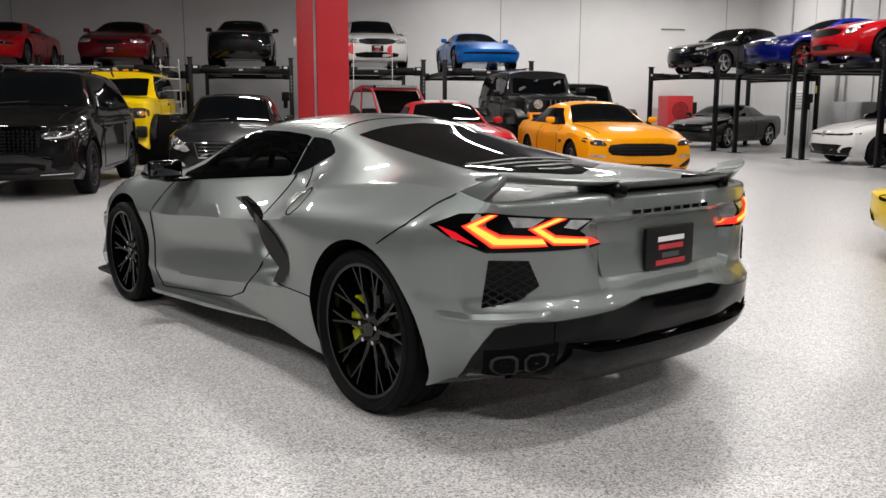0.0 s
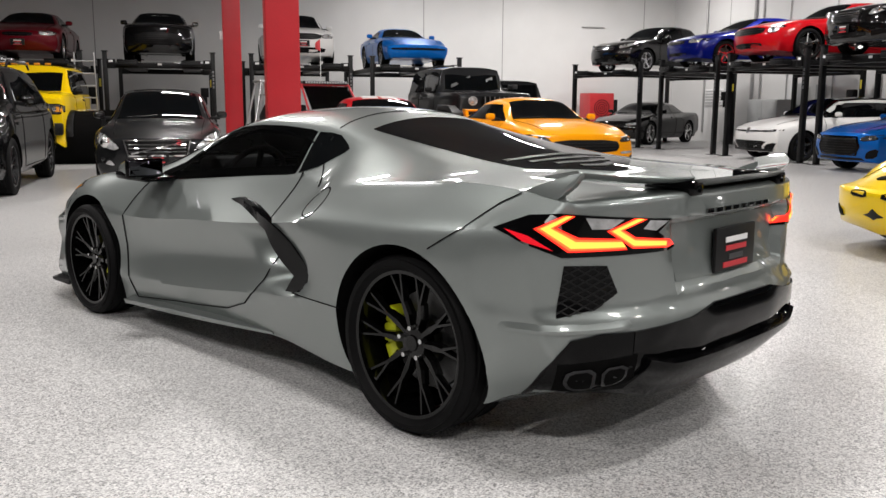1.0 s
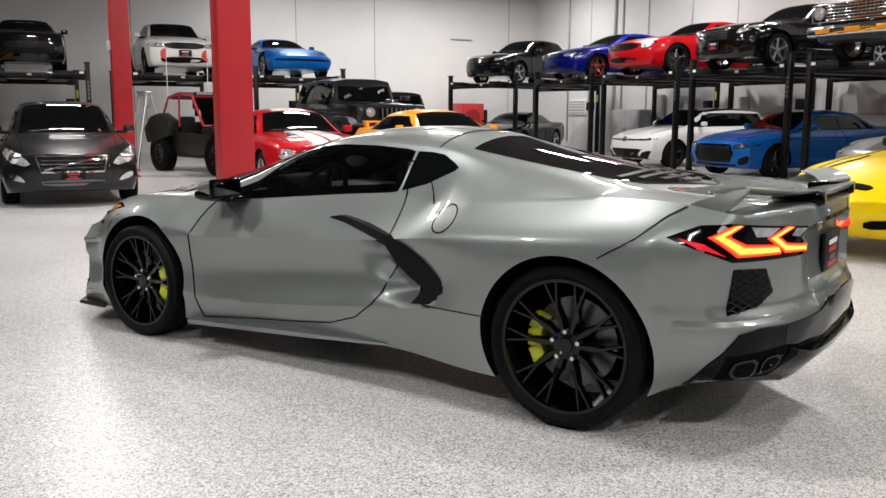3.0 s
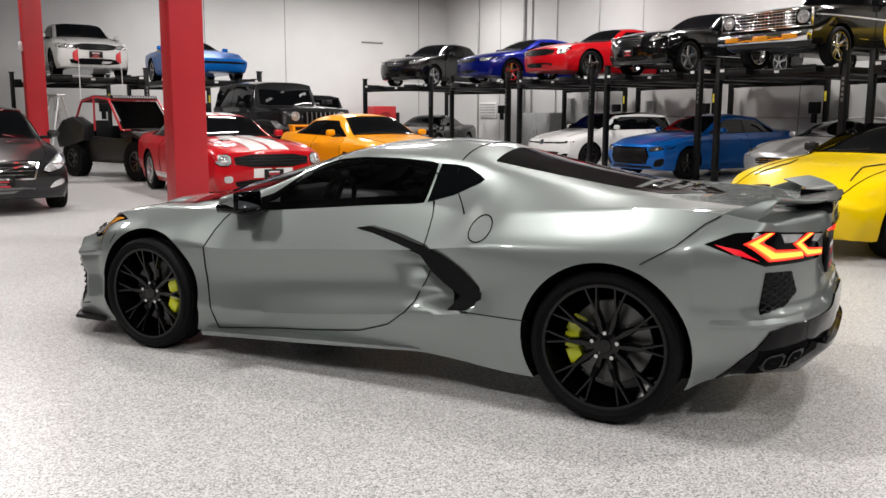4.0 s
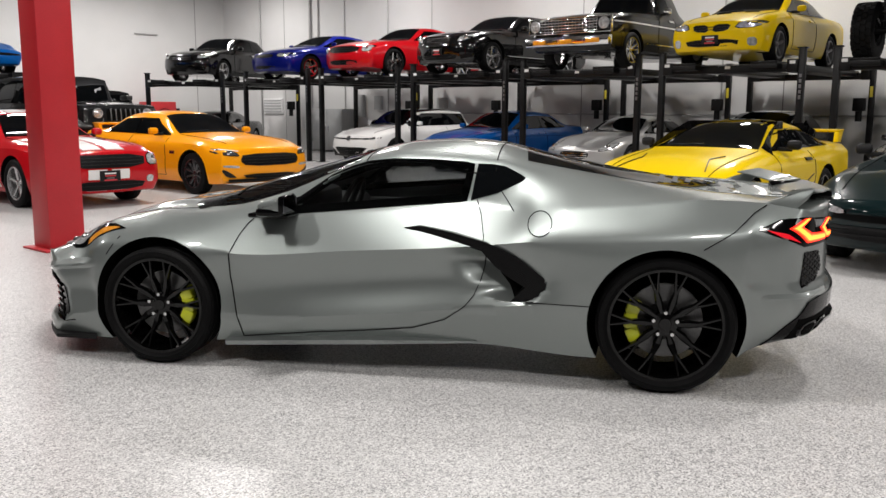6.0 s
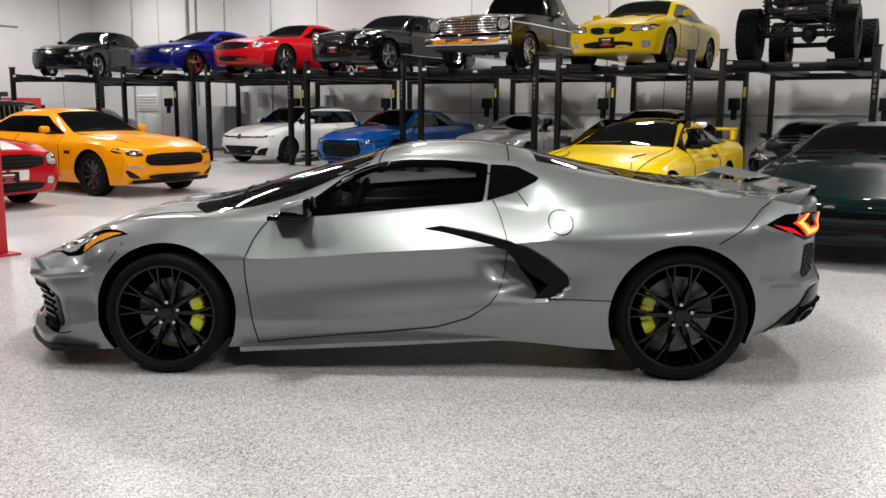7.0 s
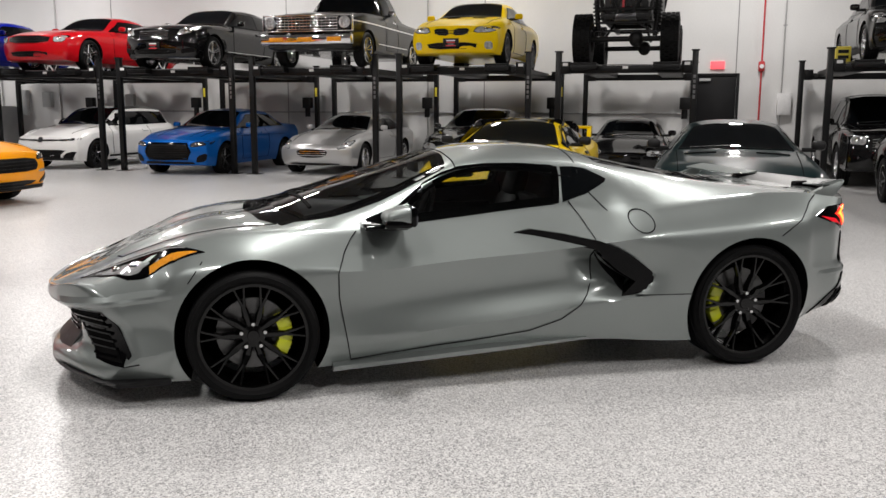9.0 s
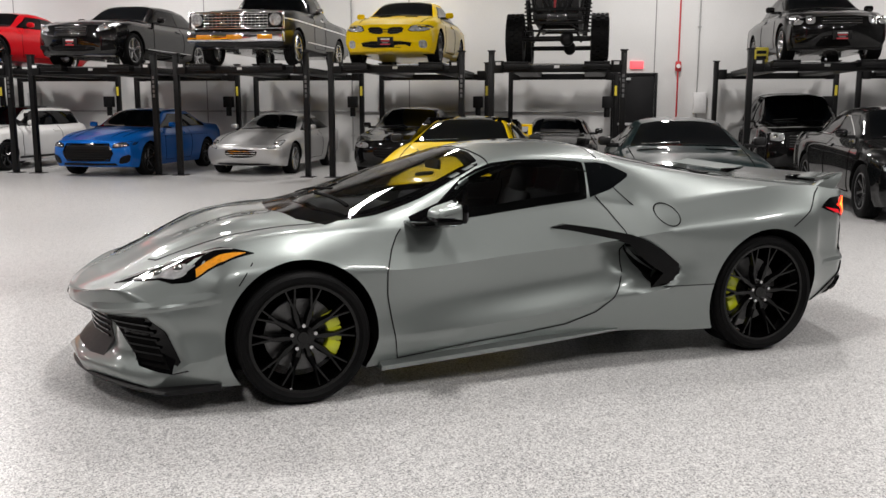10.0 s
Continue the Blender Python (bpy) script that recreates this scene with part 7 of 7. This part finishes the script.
def side_by_side(m):
    t = thing("off_road_buggy", "black side-by-side off-road buggy with red cage", "buggy", m=m)
    wb = 2.35
    for x in (0, wb):
        for y in (-0.74, 0.74):
            knobby(t, x, y, 0.40, 0.27, 0.20, M_DARKALLOY)
    for s in (-1, 1):
        bm = bmesh.new()
        slab(bm, [(-0.35, 0.75), (0.0, 0.95), (0.55, 0.88), (1.45, 0.84), (2.05, 0.90), (2.0, 0.62), (1.75, 0.40), (0.45, 0.36), (0.35, 0.62), (-0.1, 0.68)], s * 0.70, s * 0.62, 0.0, 0.012)
        part("side_panel", bm, M_SATIN, t)
    bm = bmesh.new()
    box(bm, 0.0, 2.0, -0.6, 0.6, 0.32, 0.42, 0.02)
    part("floor_pan", bm, M_SATIN, t)
    bm = bmesh.new()
    slab(bm, [(1.45, 1.06), (1.9, 1.06), (2.45, 0.92), (2.72, 0.78), (2.72, 0.62), (2.3, 0.55), (1.5, 0.6)], -0.52, 0.52, 0.15, 0.03)
    part("hood", bm, C_CHARCOAL, t)
    bm = bmesh.new()
    for s in (-1, 1):
        slab(bm, [(1.95, 0.98), (2.3, 1.0), (2.75, 0.86), (2.8, 0.80), (2.3, 0.92), (1.95, 0.90)], s * 0.46, s * 0.90, 0, 0.01)
    part("fender", bm, M_SATIN, t)
    bm = bmesh.new()
    slab(bm, [(-0.45, 0.70), (0.15, 0.72), (0.25, 1.10), (-0.40, 1.08)], -0.62, 0.62, 0.1, 0.03)
    part("rear_deck", bm, M_SATIN, t)
    bm = bmesh.new()
    slab(bm, [(0.02, 0.45), (0.10, 0.45), (0.12, 1.05), (0.05, 1.05)], -0.57, 0.57, 0.0, 0.02)
    part("rear_bulkhead", bm, M_SATIN, t)
    for s in (-1, 1):
        bm = bmesh.new()
        slab(bm, [(-0.50, 0.62), (-0.62, 0.95), (-0.30, 1.22), (0.10, 1.30), (0.55, 1.12), (0.50, 0.80), (-0.1, 0.66)], s * 0.88, s * 0.60, 0.0, 0.03)
        part("rear_fender", bm, M_SATIN, t)
    for s in (-1, 1):
        bm = bmesh.new()
        tubes(bm, [(1.62, s * 0.66, 1.02), (1.10, s * 0.60, 1.66), (0.55, s * 0.58, 1.72), (0.05, s * 0.60, 1.62), (-0.30, s * 0.62, 1.05)], 0.024)
        tubes(bm, [(0.62, s * 0.66, 1.0), (0.50, s * 0.58, 1.72)], 0.022)
        part("cage_side", bm, M_CAGERED, t)
    bm = bmesh.new()
    for x, z in ((1.10, 1.66), (0.52, 1.72), (0.05, 1.62), (1.62, 1.02)):
        tube(bm, (x, -0.6, z), (x, 0.6, z), 0.022)
    tube(bm, (1.62, -0.64, 1.02), (1.62, 0.64, 1.02), 0.022)
    part("cage_cross", bm, M_CAGERED, t)
    bm = bmesh.new()
    slab(bm, [(1.06, 1.69), (0.5, 1.755), (0.0, 1.66), (0.0, 1.64), (0.5, 1.735), (1.06, 1.67)], -0.58, 0.58)
    part("roof", bm, M_SATIN, t)
    bm = bmesh.new()
    slab(bm, [(1.60, 1.05), (1.59, 1.05), (1.10, 1.63), (1.11, 1.63)], -0.57, 0.57, 0.04)
    part("windshield", bm, M_CLEARTINT, t)
    bm = bmesh.new()
    box(bm, 1.08, 1.16, -0.55, 0.55, 1.68, 1.75, 0.01)
    bar = part("light_bar", bm, M_BLACK, t)
    for k in range(16):
        bm = bmesh.new()
        y = -0.5 + k * 0.0667
        box(bm, 1.158, 1.166, y - 0.024, y + 0.024, 1.69, 1.74, 0.004)
        part("lamp", bm, M_LED, bar)
    for s in (-1, 1):
        bm = bmesh.new()
        box(bm, 2.66, 2.74, s * 0.25, s * 0.48, 0.70, 0.78, 0.015)
        part("headlight", bm, M_LENS, t)
        bm = bmesh.new()
        for dz in (0.38, 0.55):
            tube(bm, (wb - 0.12, s * 0.25, dz), (wb, s * 0.66, dz - 0.08), 0.022)
            tube(bm, (wb + 0.14, s * 0.25, dz), (wb, s * 0.66, dz - 0.08), 0.022)
        part("suspension_arm", bm, M_CAGERED, t)
        bm = bmesh.new()
        for k in range(9):
            a = k / 8
            p = Vector((wb - 0.1, s * 0.56, 0.42)).lerp(Vector((wb - 0.2, s * 0.40, 0.86)), a)
            bmesh.ops.create_cone(bm, cap_ends=True, segments=14, radius1=0.055, radius2=0.055, depth=0.022, matrix=Matrix.Translation(p))
        tube(bm, (wb - 0.1, s * 0.56, 0.38), (wb - 0.2, s * 0.40, 0.92), 0.028)
        part("shock_spring", bm, M_SPRING, t)
        bm = bmesh.new()
        tube(bm, (-0.1, s * 0.52, 1.1), (-0.1, s * 0.52, 2.78), 0.008, 8)
        pole = part("flag_pole", bm, M_STICK, t)
        bm = bmesh.new()
        rows = []
        for k in range(7):
            y = s * 0.52 - 0.024 * k
            x = -0.1 + 0.02 * math.sin(k * 1.3)
            rows.append([bm.verts.new((x, y, 2.78 - 0.02 * k)), bm.verts.new((x + 0.01, y, 2.48 + 0.012 * k)), bm.verts.new((x - 0.004, y, 2.48 + 0.012 * k)), bm.verts.new((x - 0.004, y, 2.78 - 0.02 * k))])
        for a, b in zip(rows, rows[1:]):
            for q in range(4):
                w2 = (q + 1) % 4
                bm.faces.new((a[q], a[w2], b[w2], b[q]))
        part("flag", bm, M_FLAG, pole)
        bm = bmesh.new()
        box(bm, 0.35, 0.80, s * 0.12, s * 0.52, 0.42, 0.60, 0.05)
        box(bm, 0.28, 0.42, s * 0.13, s * 0.51, 0.55, 1.22, 0.05)
        part("seat", bm, M_BLACK, t)
    bm = bmesh.new()
    tubes(bm, [(1.25 + 0.05 * math.cos(a), 0.32 + 0.16 * math.sin(a), 1.02 + 0.14 * math.cos(a)) for a in [2 * math.pi * k / 14 for k in range(15)]], 0.014)
    part("steering_wheel", bm, M_BLACK, t)
    return t


side_by_side(park(2.75, 19.3, -70, 2.35))


# ---- rock crawler on the lift ----
def crawler(m):
    t = thing("rock_crawler", "black tube-framed rock crawler with large tyres", "off-road truck", m=m)
    wb = 2.75
    for x in (0, wb):
        for y in (-0.80, 0.80):
            knobby(t, x, y, 0.47, 0.34, 0.22, M_DARKALLOY)
        bm = bmesh.new()
        tube(bm, (x, -0.7, 0.47), (x, 0.7, 0.47), 0.05, 12)
        bmesh.ops.create_uvsphere(bm, u_segments=14, v_segments=10, radius=0.15, matrix=Matrix.Translation((x, 0.18, 0.47)) @ Matrix.Diagonal((1, 0.9, 1, 1)))
        part("axle", bm, M_BLACK, t)
    bm = bmesh.new()
    for s in (-1, 1):
        box(bm, -0.4, wb + 0.35, s * 0.38, s * 0.46, 0.80, 0.92, 0.01)
    for x in (-0.3, 0.9, 1.9, wb + 0.3):
        box(bm, x - 0.04, x + 0.04, -0.4, 0.4, 0.81, 0.90, 0.008)
    part("chassis", bm, M_BLACK, t)
    for s in (-1, 1):
        bm = bmesh.new()
        tube(bm, (wb, s * 0.52, 0.50), (wb - 0.10, s * 0.62, 1.75), 0.030, 12)
        part("shock", bm, M_SPRING, t, "silver shock absorber")
        bm = bmesh.new()
        tube(bm, (wb, s * 0.52, 0.52), (wb - 0.06, s * 0.58, 1.2), 0.048, 12)
        part("shock_body", bm, M_BLACK, t)
        bm = bmesh.new()
        tubes(bm, [(wb + 0.3, s * 0.42, 0.9), (wb + 0.2, s * 0.55, 1.55), (wb - 0.5, s * 0.60, 1.70), (1.3, s * 0.62, 2.35), (0.2, s * 0.62, 2.40), (-0.4, s * 0.60, 1.6), (-0.4, s * 0.46, 0.9)], 0.03)
        tubes(bm, [(wb - 0.5, s * 0.60, 1.70), (wb - 0.6, s * 0.46, 0.9)], 0.026)
        tubes(bm, [(1.3, s * 0.62, 2.35), (1.2, s * 0.46, 0.9)], 0.026)
        part("cage_side", bm, M_BLACK, t)
    bm = bmesh.new()
    slab(bm, [(wb + 0.25, 0.95), (wb + 0.30, 1.50), (wb - 0.5, 1.68), (1.3, 1.75), (1.2, 0.95)], -0.40, 0.40, 0.0, 0.03)
    part("engine_cover", bm, M_SATIN, t)
    bm = bmesh.new()
    slab(bm, [(1.2, 0.92), (1.25, 1.55), (-0.3, 1.5), (-0.4, 0.95)], -0.56, 0.56, 0.0, 0.03)
    part("cab_tub", bm, M_SATIN, t)
    bm = bmesh.new()
    slab(bm, [(1.28, 2.36), (0.2, 2.42), (0.2, 2.40), (1.28, 2.34)], -0.6, 0.6)
    part("roof", bm, M_SATIN, t)
    bm = bmesh.new()
    tube(bm, (wb + 0.05, -0.62, 0.62), (wb + 0.05, 0.62, 0.60), 0.022, 10)
    tube(bm, (wb + 0.12, -0.1, 0.95), (wb + 0.05, 0.55, 0.55), 0.022, 10)
    part("steering_link", bm, M_DARKALLOY, t)
    bm = bmesh.new()
    tube(bm, (wb + 0.32, -0.05, 0.95), (wb + 0.28, -0.05, 1.22), 0.022, 10)
    part("tow_strap", bm, M_CAGERED, t, "red strap")
    for s in (-1, 1):
        for k in range(8):
            z = 0.62 + 0.07 * k
            v_, f_ = lathe([(0.085, 0), (0.085, 0.022), (0.065, 0.022), (0.065, 0)], 16)
            mesh_object("spring_coil", [(wb - 0.05 + a, s * 0.56 + c, z + b) for a, b, c in v_], f_, M_BLACK, t)
        bm = bmesh.new()
        tube(bm, (wb - 0.8, s * 0.30, 0.80), (wb, s * 0.45, 0.42), 0.028, 10)
        part("link_arm", bm, M_DARKALLOY, t)
        bm = bmesh.new()
        bmesh.ops.create_uvsphere(bm, u_segments=14, v_segments=10, radius=0.085, matrix=pose(wb + 0.30, s * 0.27, 1.36))
        part("headlight", bm, M_DARKLENS, t)
        bm = bmesh.new()
        tube(bm, (wb + 0.33, s * 0.45, 1.55), (wb + 0.36, s * 0.10, 0.86), 0.022, 8)
        part("brace", bm, M_BLACK, t)
    for k in range(7):
        bm = bmesh.new()
        y = -0.27 + 0.09 * k
        box(bm, wb + 0.285, wb + 0.315, y - 0.018, y + 0.018, 1.02, 1.44, 0.006)
        part("grille_bar", bm, M_DARKALLOY, t)
    for z, r_ in ((0.98, 0.03), (1.52, 0.03), (0.74, 0.025)):
        bm = bmesh.new()
        tube(bm, (wb + 0.34, -0.5, z), (wb + 0.34, 0.5, z), r_, 10)
        part("bumper_tube", bm, M_BLACK, t)
    bm = bmesh.new()
    box(bm, wb + 0.22, wb + 0.40, -0.20, 0.20, 0.76, 0.92, 0.03)
    part("winch", bm, M_DARKALLOY, t)
    bm = bmesh.new()
    box(bm, wb + 0.31, wb + 0.34, 0.05, 0.20, 0.78, 0.90, 0.01)
    part("fairlead", bm, M_ALLOY, t)
    return t


crawler(bay("buggy", 11.75, 2.75, 0.5))

# ---- ladders ----
M_ALU = material("aluminium", (0.62, 0.62, 0.63), rough=0.35, metal=0.85, vary=0.12, vary_scale=10)
M_ORANGE = material("orange_plastic", (0.75, 0.16, 0.02), rough=0.5, vary=0.1)


def step_ladder(m):
    t = thing("step_ladder", "aluminium step ladder with orange feet", "ladder", m=m)
    for s in (-1, 1):
        for e, b in ((-0.42, 0.3), (0.42, 0.28)):
            bm = bmesh.new()
            tube(bm, (e, s * b, 0.03), (0.03 * (1 if e > 0 else -1), s * 0.17, 1.75), 0.028, 6)
            rail = part("rail", bm, M_ALU, t)
            bm = bmesh.new()
            box(bm, e - 0.05, e + 0.05, s * b - 0.04, s * b + 0.04, 0.0, 0.06, 0.01)
            part("foot", bm, M_ORANGE, rail)
    for k in range(5):
        z = 0.32 + 0.28 * k
        a = z / 1.75
        bm = bmesh.new()
        x = 0.42 * (1 - a)
        box(bm, x - 0.045, x + 0.045, -0.28 + 0.11 * a, 0.28 - 0.11 * a, z - 0.012, z + 0.012, 0.004)
        part("step", bm, M_ALU, t)
    bm = bmesh.new()
    box(bm, -0.1, 0.1, -0.2, 0.2, 1.73, 1.78, 0.01)
    part("top_cap", bm, M_ALU, t)
    return t


def straight_ladder(m):
    t = thing("ladder", "plain aluminium ladder leaning by a lift", "ladder", m=m)
    for s in (-1, 1):
        bm = bmesh.new()
        box(bm, -0.03, 0.03, s * 0.20, s * 0.225, 0, 2.4, 0.003)
        part("rail", bm, M_ALU, t)
    for k in range(8):
        bm = bmesh.new()
        tube(bm, (0, -0.2, 0.25 + 0.28 * k), (0, 0.2, 0.25 + 0.28 * k), 0.015, 8)
        part("rung", bm, M_ALU, t)
    return t


step_ladder(pose(0.95, 21.6, 0, 0, 0, 20))
straight_ladder(pose(-2.95, 22.6, 0.0, 0, 9, -90))

# ---- wall fittings ----
M_DOOR = material("black_steel_door", (0.008, 0.008, 0.009), rough=0.45, spec=0.2, vary=0.2, vary_scale=3, bump=0.05)
M_EXIT = material("exit_sign_red", (0.9, 0.10, 0.12), rough=0.4, emit=0.9)
M_PIPE = material("red_pipe_paint", (0.5, 0.03, 0.035), rough=0.4, vary=0.15, vary_scale=6)
M_CONDUIT = material("galvanised_conduit", (0.42, 0.42, 0.42), rough=0.45, metal=0.6, vary=0.15, vary_scale=8)
M_GREYBOX = material("grey_enamel", (0.42, 0.43, 0.43), rough=0.5, vary=0.12, vary_scale=4)
XW = R["x1"]
door = thing("door_1", "closed black steel exit door", "door", kind="structure", m=pose(XW, 3.46, 0))
bm = bmesh.new()
box(bm, -0.04, 0.0, -0.48, 0.48, 0.01, 2.20, 0.004)
part("door_leaf", bm, M_DOOR, door)
for y0, y1, z0, z1 in ((-0.55, -0.485, 0, 2.27), (0.485, 0.55, 0, 2.27), (-0.485, 0.485, 2.205, 2.27)):
    bm = bmesh.new()
    box(bm, -0.06, 0.0, y0, y1, z0, z1, 0.004)
    part("door_frame", bm, M_DOOR, door)
bm = bmesh.new()
box(bm, -0.10, -0.04, -0.40, 0.38, 1.0, 1.06, 0.01)
part("push_bar", bm, M_ALU, door)
bm = bmesh.new()
box(bm, -0.10, -0.04, 0.10, 0.36, 2.09, 2.15, 0.008)
part("door_closer", bm, M_GREYBOX, door)
sign = thing("exit_sign", "small glowing red exit sign above the door", "sign", m=pose(XW - 0.02, 3.42, 2.46))
bm = bmesh.new()
box(bm, -0.03, 0.02, -0.16, 0.16, -0.09, 0.09, 0.01)
part("housing", bm, M_EXIT, sign)
pipe = thing("sprinkler_pipe", "red sprinkler riser pipe with a valve", "pipe", m=pose(XW - 0.06, 2.44, 0))
bm = bmesh.new()
tube(bm, (0, 0, 0), (0, 0, R["top"]), 0.020, 12)
part("riser", bm, M_PIPE, pipe)
for z in (1.0, 2.42):
    bm = bmesh.new()
    box(bm, -0.06, 0.05, -0.07, 0.07, z - 0.12, z + 0.12, 0.03)
    part("valve", bm, M_PIPE, pipe)
bm = bmesh.new()
tube(bm, (-0.06, 0, 2.42), (-0.10, 0, 2.42), 0.05, 12)
part("gauge", bm, M_STICK, pipe, "white gauge")


def conduit(y, z0, z1, r=0.02):
    t = thing("conduit", "grey steel conduit fixed on the wall", "pipe", "wall conduits", m=pose(XW - r - 0.005, y, 0))
    bm = bmesh.new()
    tube(bm, (0, 0, z0), (0, 0, z1), r, 10)
    part("tube", bm, M_CONDUIT, t)
    for z in (z0 + 0.4, (z0 + z1) / 2, z1 - 0.4):
        bm = bmesh.new()
        box(bm, -0.01, r + 0.004, -r - 0.03, r + 0.03, z - 0.015, z + 0.015)
        part("clamp", bm, M_CONDUIT, t)


for y, r in ((28.67, 0.035), (25.81, 0.05), (25.4, 0.03), (24.07, 0.02), (22.0, 0.02), (1.97, 0.015), (10.6, 0.02)):
    conduit(y, 0.3, R["top"], r)
rail = thing("wall_rail", "thin grey horizontal rail along the wall", "rail", m=pose(XW - 0.03, 10.0, 1.32))
bm = bmesh.new()
tube(bm, (0, -6.0, 0), (0, 10.5, 0), 0.02, 8)
part("tube", bm, M_CONDUIT, rail)
for k in range(9):
    bm = bmesh.new()
    box(bm, -0.01, 0.03, -5.8 + 2 * k - 0.02, -5.8 + 2 * k + 0.02, -0.03, 0.03)
    part("bracket", bm, M_CONDUIT, rail)


def wall_box(y, z, w, h, label, mat=None):
    t = thing("electrical_box", label, "electrical box", "wall boxes", m=pose(XW, y, z))
    bm = bmesh.new()
    box(bm, -0.14, 0.0, -w / 2, w / 2, -h / 2, h / 2, 0.01)
    part("housing", bm, mat or M_GREYBOX, t)
    bm = bmesh.new()
    box(bm, -0.15, -0.138, -w / 2 + 0.03, w / 2 - 0.03, -h / 2 + 0.03, h / 2 - 0.03, 0.004)
    part("cover", bm, mat or M_GREYBOX, t)


wall_box(23.3, 1.55, 0.40, 0.75, "pale grey electrical panel on the wall")
wall_box(22.4, 1.65, 0.30, 0.45, "small pale electrical box on the wall")
wall_box(19.6, 1.5, 0.35, 0.6, "grey electrical disconnect on the wall")
wall_box(2.9 - 1.0, 1.55, 0.30, 0.5, "small white box on the wall", M_STICK)
# small pipe stub high on the north wall
stub = thing("wall_pipe", "short grey pipe high on the wall", "pipe", m=pose(13.8, R["y1"] - 0.04, 4.1))
bm = bmesh.new()
tube(bm, (-0.45, 0, 0), (0.45, 0, 0), 0.025, 8)
part("tube", bm, M_CONDUIT, stub)

# red machine cabinet by the far corner
cab = thing("compressor", "red boxed air compressor with a round fan", "compressor", m=pose(13.75, 30.2, 0, 0, 0, 0))
bm = bmesh.new()
box(bm, -0.55, 0.40, -0.45, 0.45, 0.12, 1.68, 0.02)
part("cabinet", bm, M_PIPE, cab)
bm = bmesh.new()
box(bm, 0.40, 0.58, -0.40, 0.40, 0.12, 1.45, 0.02)
part("control_panel", bm, M_BLACK, cab)
for r_ in (0.30, 0.22, 0.14, 0.06):
    v, f = lathe([(r_, -0.46), (r_ - 0.02, -0.46), (r_ - 0.02, -0.448), (r_, -0.448)], 28)
    mesh_object("fan_ring", [(a - 0.08, b, c + 1.15) for a, b, c in v], f, M_BLACK, cab)
bm = bmesh.new()
for x in (-0.5, 0.4):
    box(bm, x - 0.05, x + 0.05, -0.4, 0.4, 0.0, 0.12, 0.01)
part("skid", bm, M_BLACK, cab)

gcab = thing("steel_cabinet", "pale grey steel cabinet against the wall", "cabinet", m=pose(16.8, 24.2, 0))
bm = bmesh.new()
box(bm, -0.35, 0.35, -0.75, 0.75, 0.05, 1.45, 0.012)
part("body", bm, M_GREYBOX, gcab)
for s in (-1, 1):
    bm = bmesh.new()
    box(bm, -0.362, -0.35, min(s * 0.01, s * 0.73), max(s * 0.01, s * 0.73), 0.08, 1.42, 0.004)
    dl = part("door", bm, M_GREYBOX, gcab)
    bm = bmesh.new()
    box(bm, -0.385, -0.362, s * 0.06, s * 0.08, 0.7, 0.9, 0.004)
    part("handle", bm, M_CHROME, dl)
lou = thing("wall_vent", "white louvred vent panel on the wall", "vent", m=pose(XW, 28.0, 1.55))
bm = bmesh.new()
box(bm, -0.06, 0, -0.55, 0.55, -0.28, 0.28, 0.01)
part("frame", bm, M_STICK, lou)
for k in range(5):
    bm = bmesh.new()
    box(bm, -0.075, -0.06, -0.5, 0.5, -0.22 + 0.1 * k, -0.17 + 0.1 * k, 0.004)
    part("slat", bm, M_GREYBOX, lou)

# plain yellow box standing on the lift, its use left open
hoist = thing("yellow_box", "small yellow box on a lift", "charger", m=pose(12.75, 1.35, DECK))
bm = bmesh.new()
box(bm, -0.10, 0.10, -0.13, 0.13, 0.0, 0.30, 0.02)
part("case", bm, M_YELSTICK, hoist)
for z in (0.08, 0.18):
    bm = bmesh.new()
    box(bm, -0.105, -0.10, -0.09, 0.09, z, z + 0.06)
    part("vent", bm, M_BLACK, hoist)
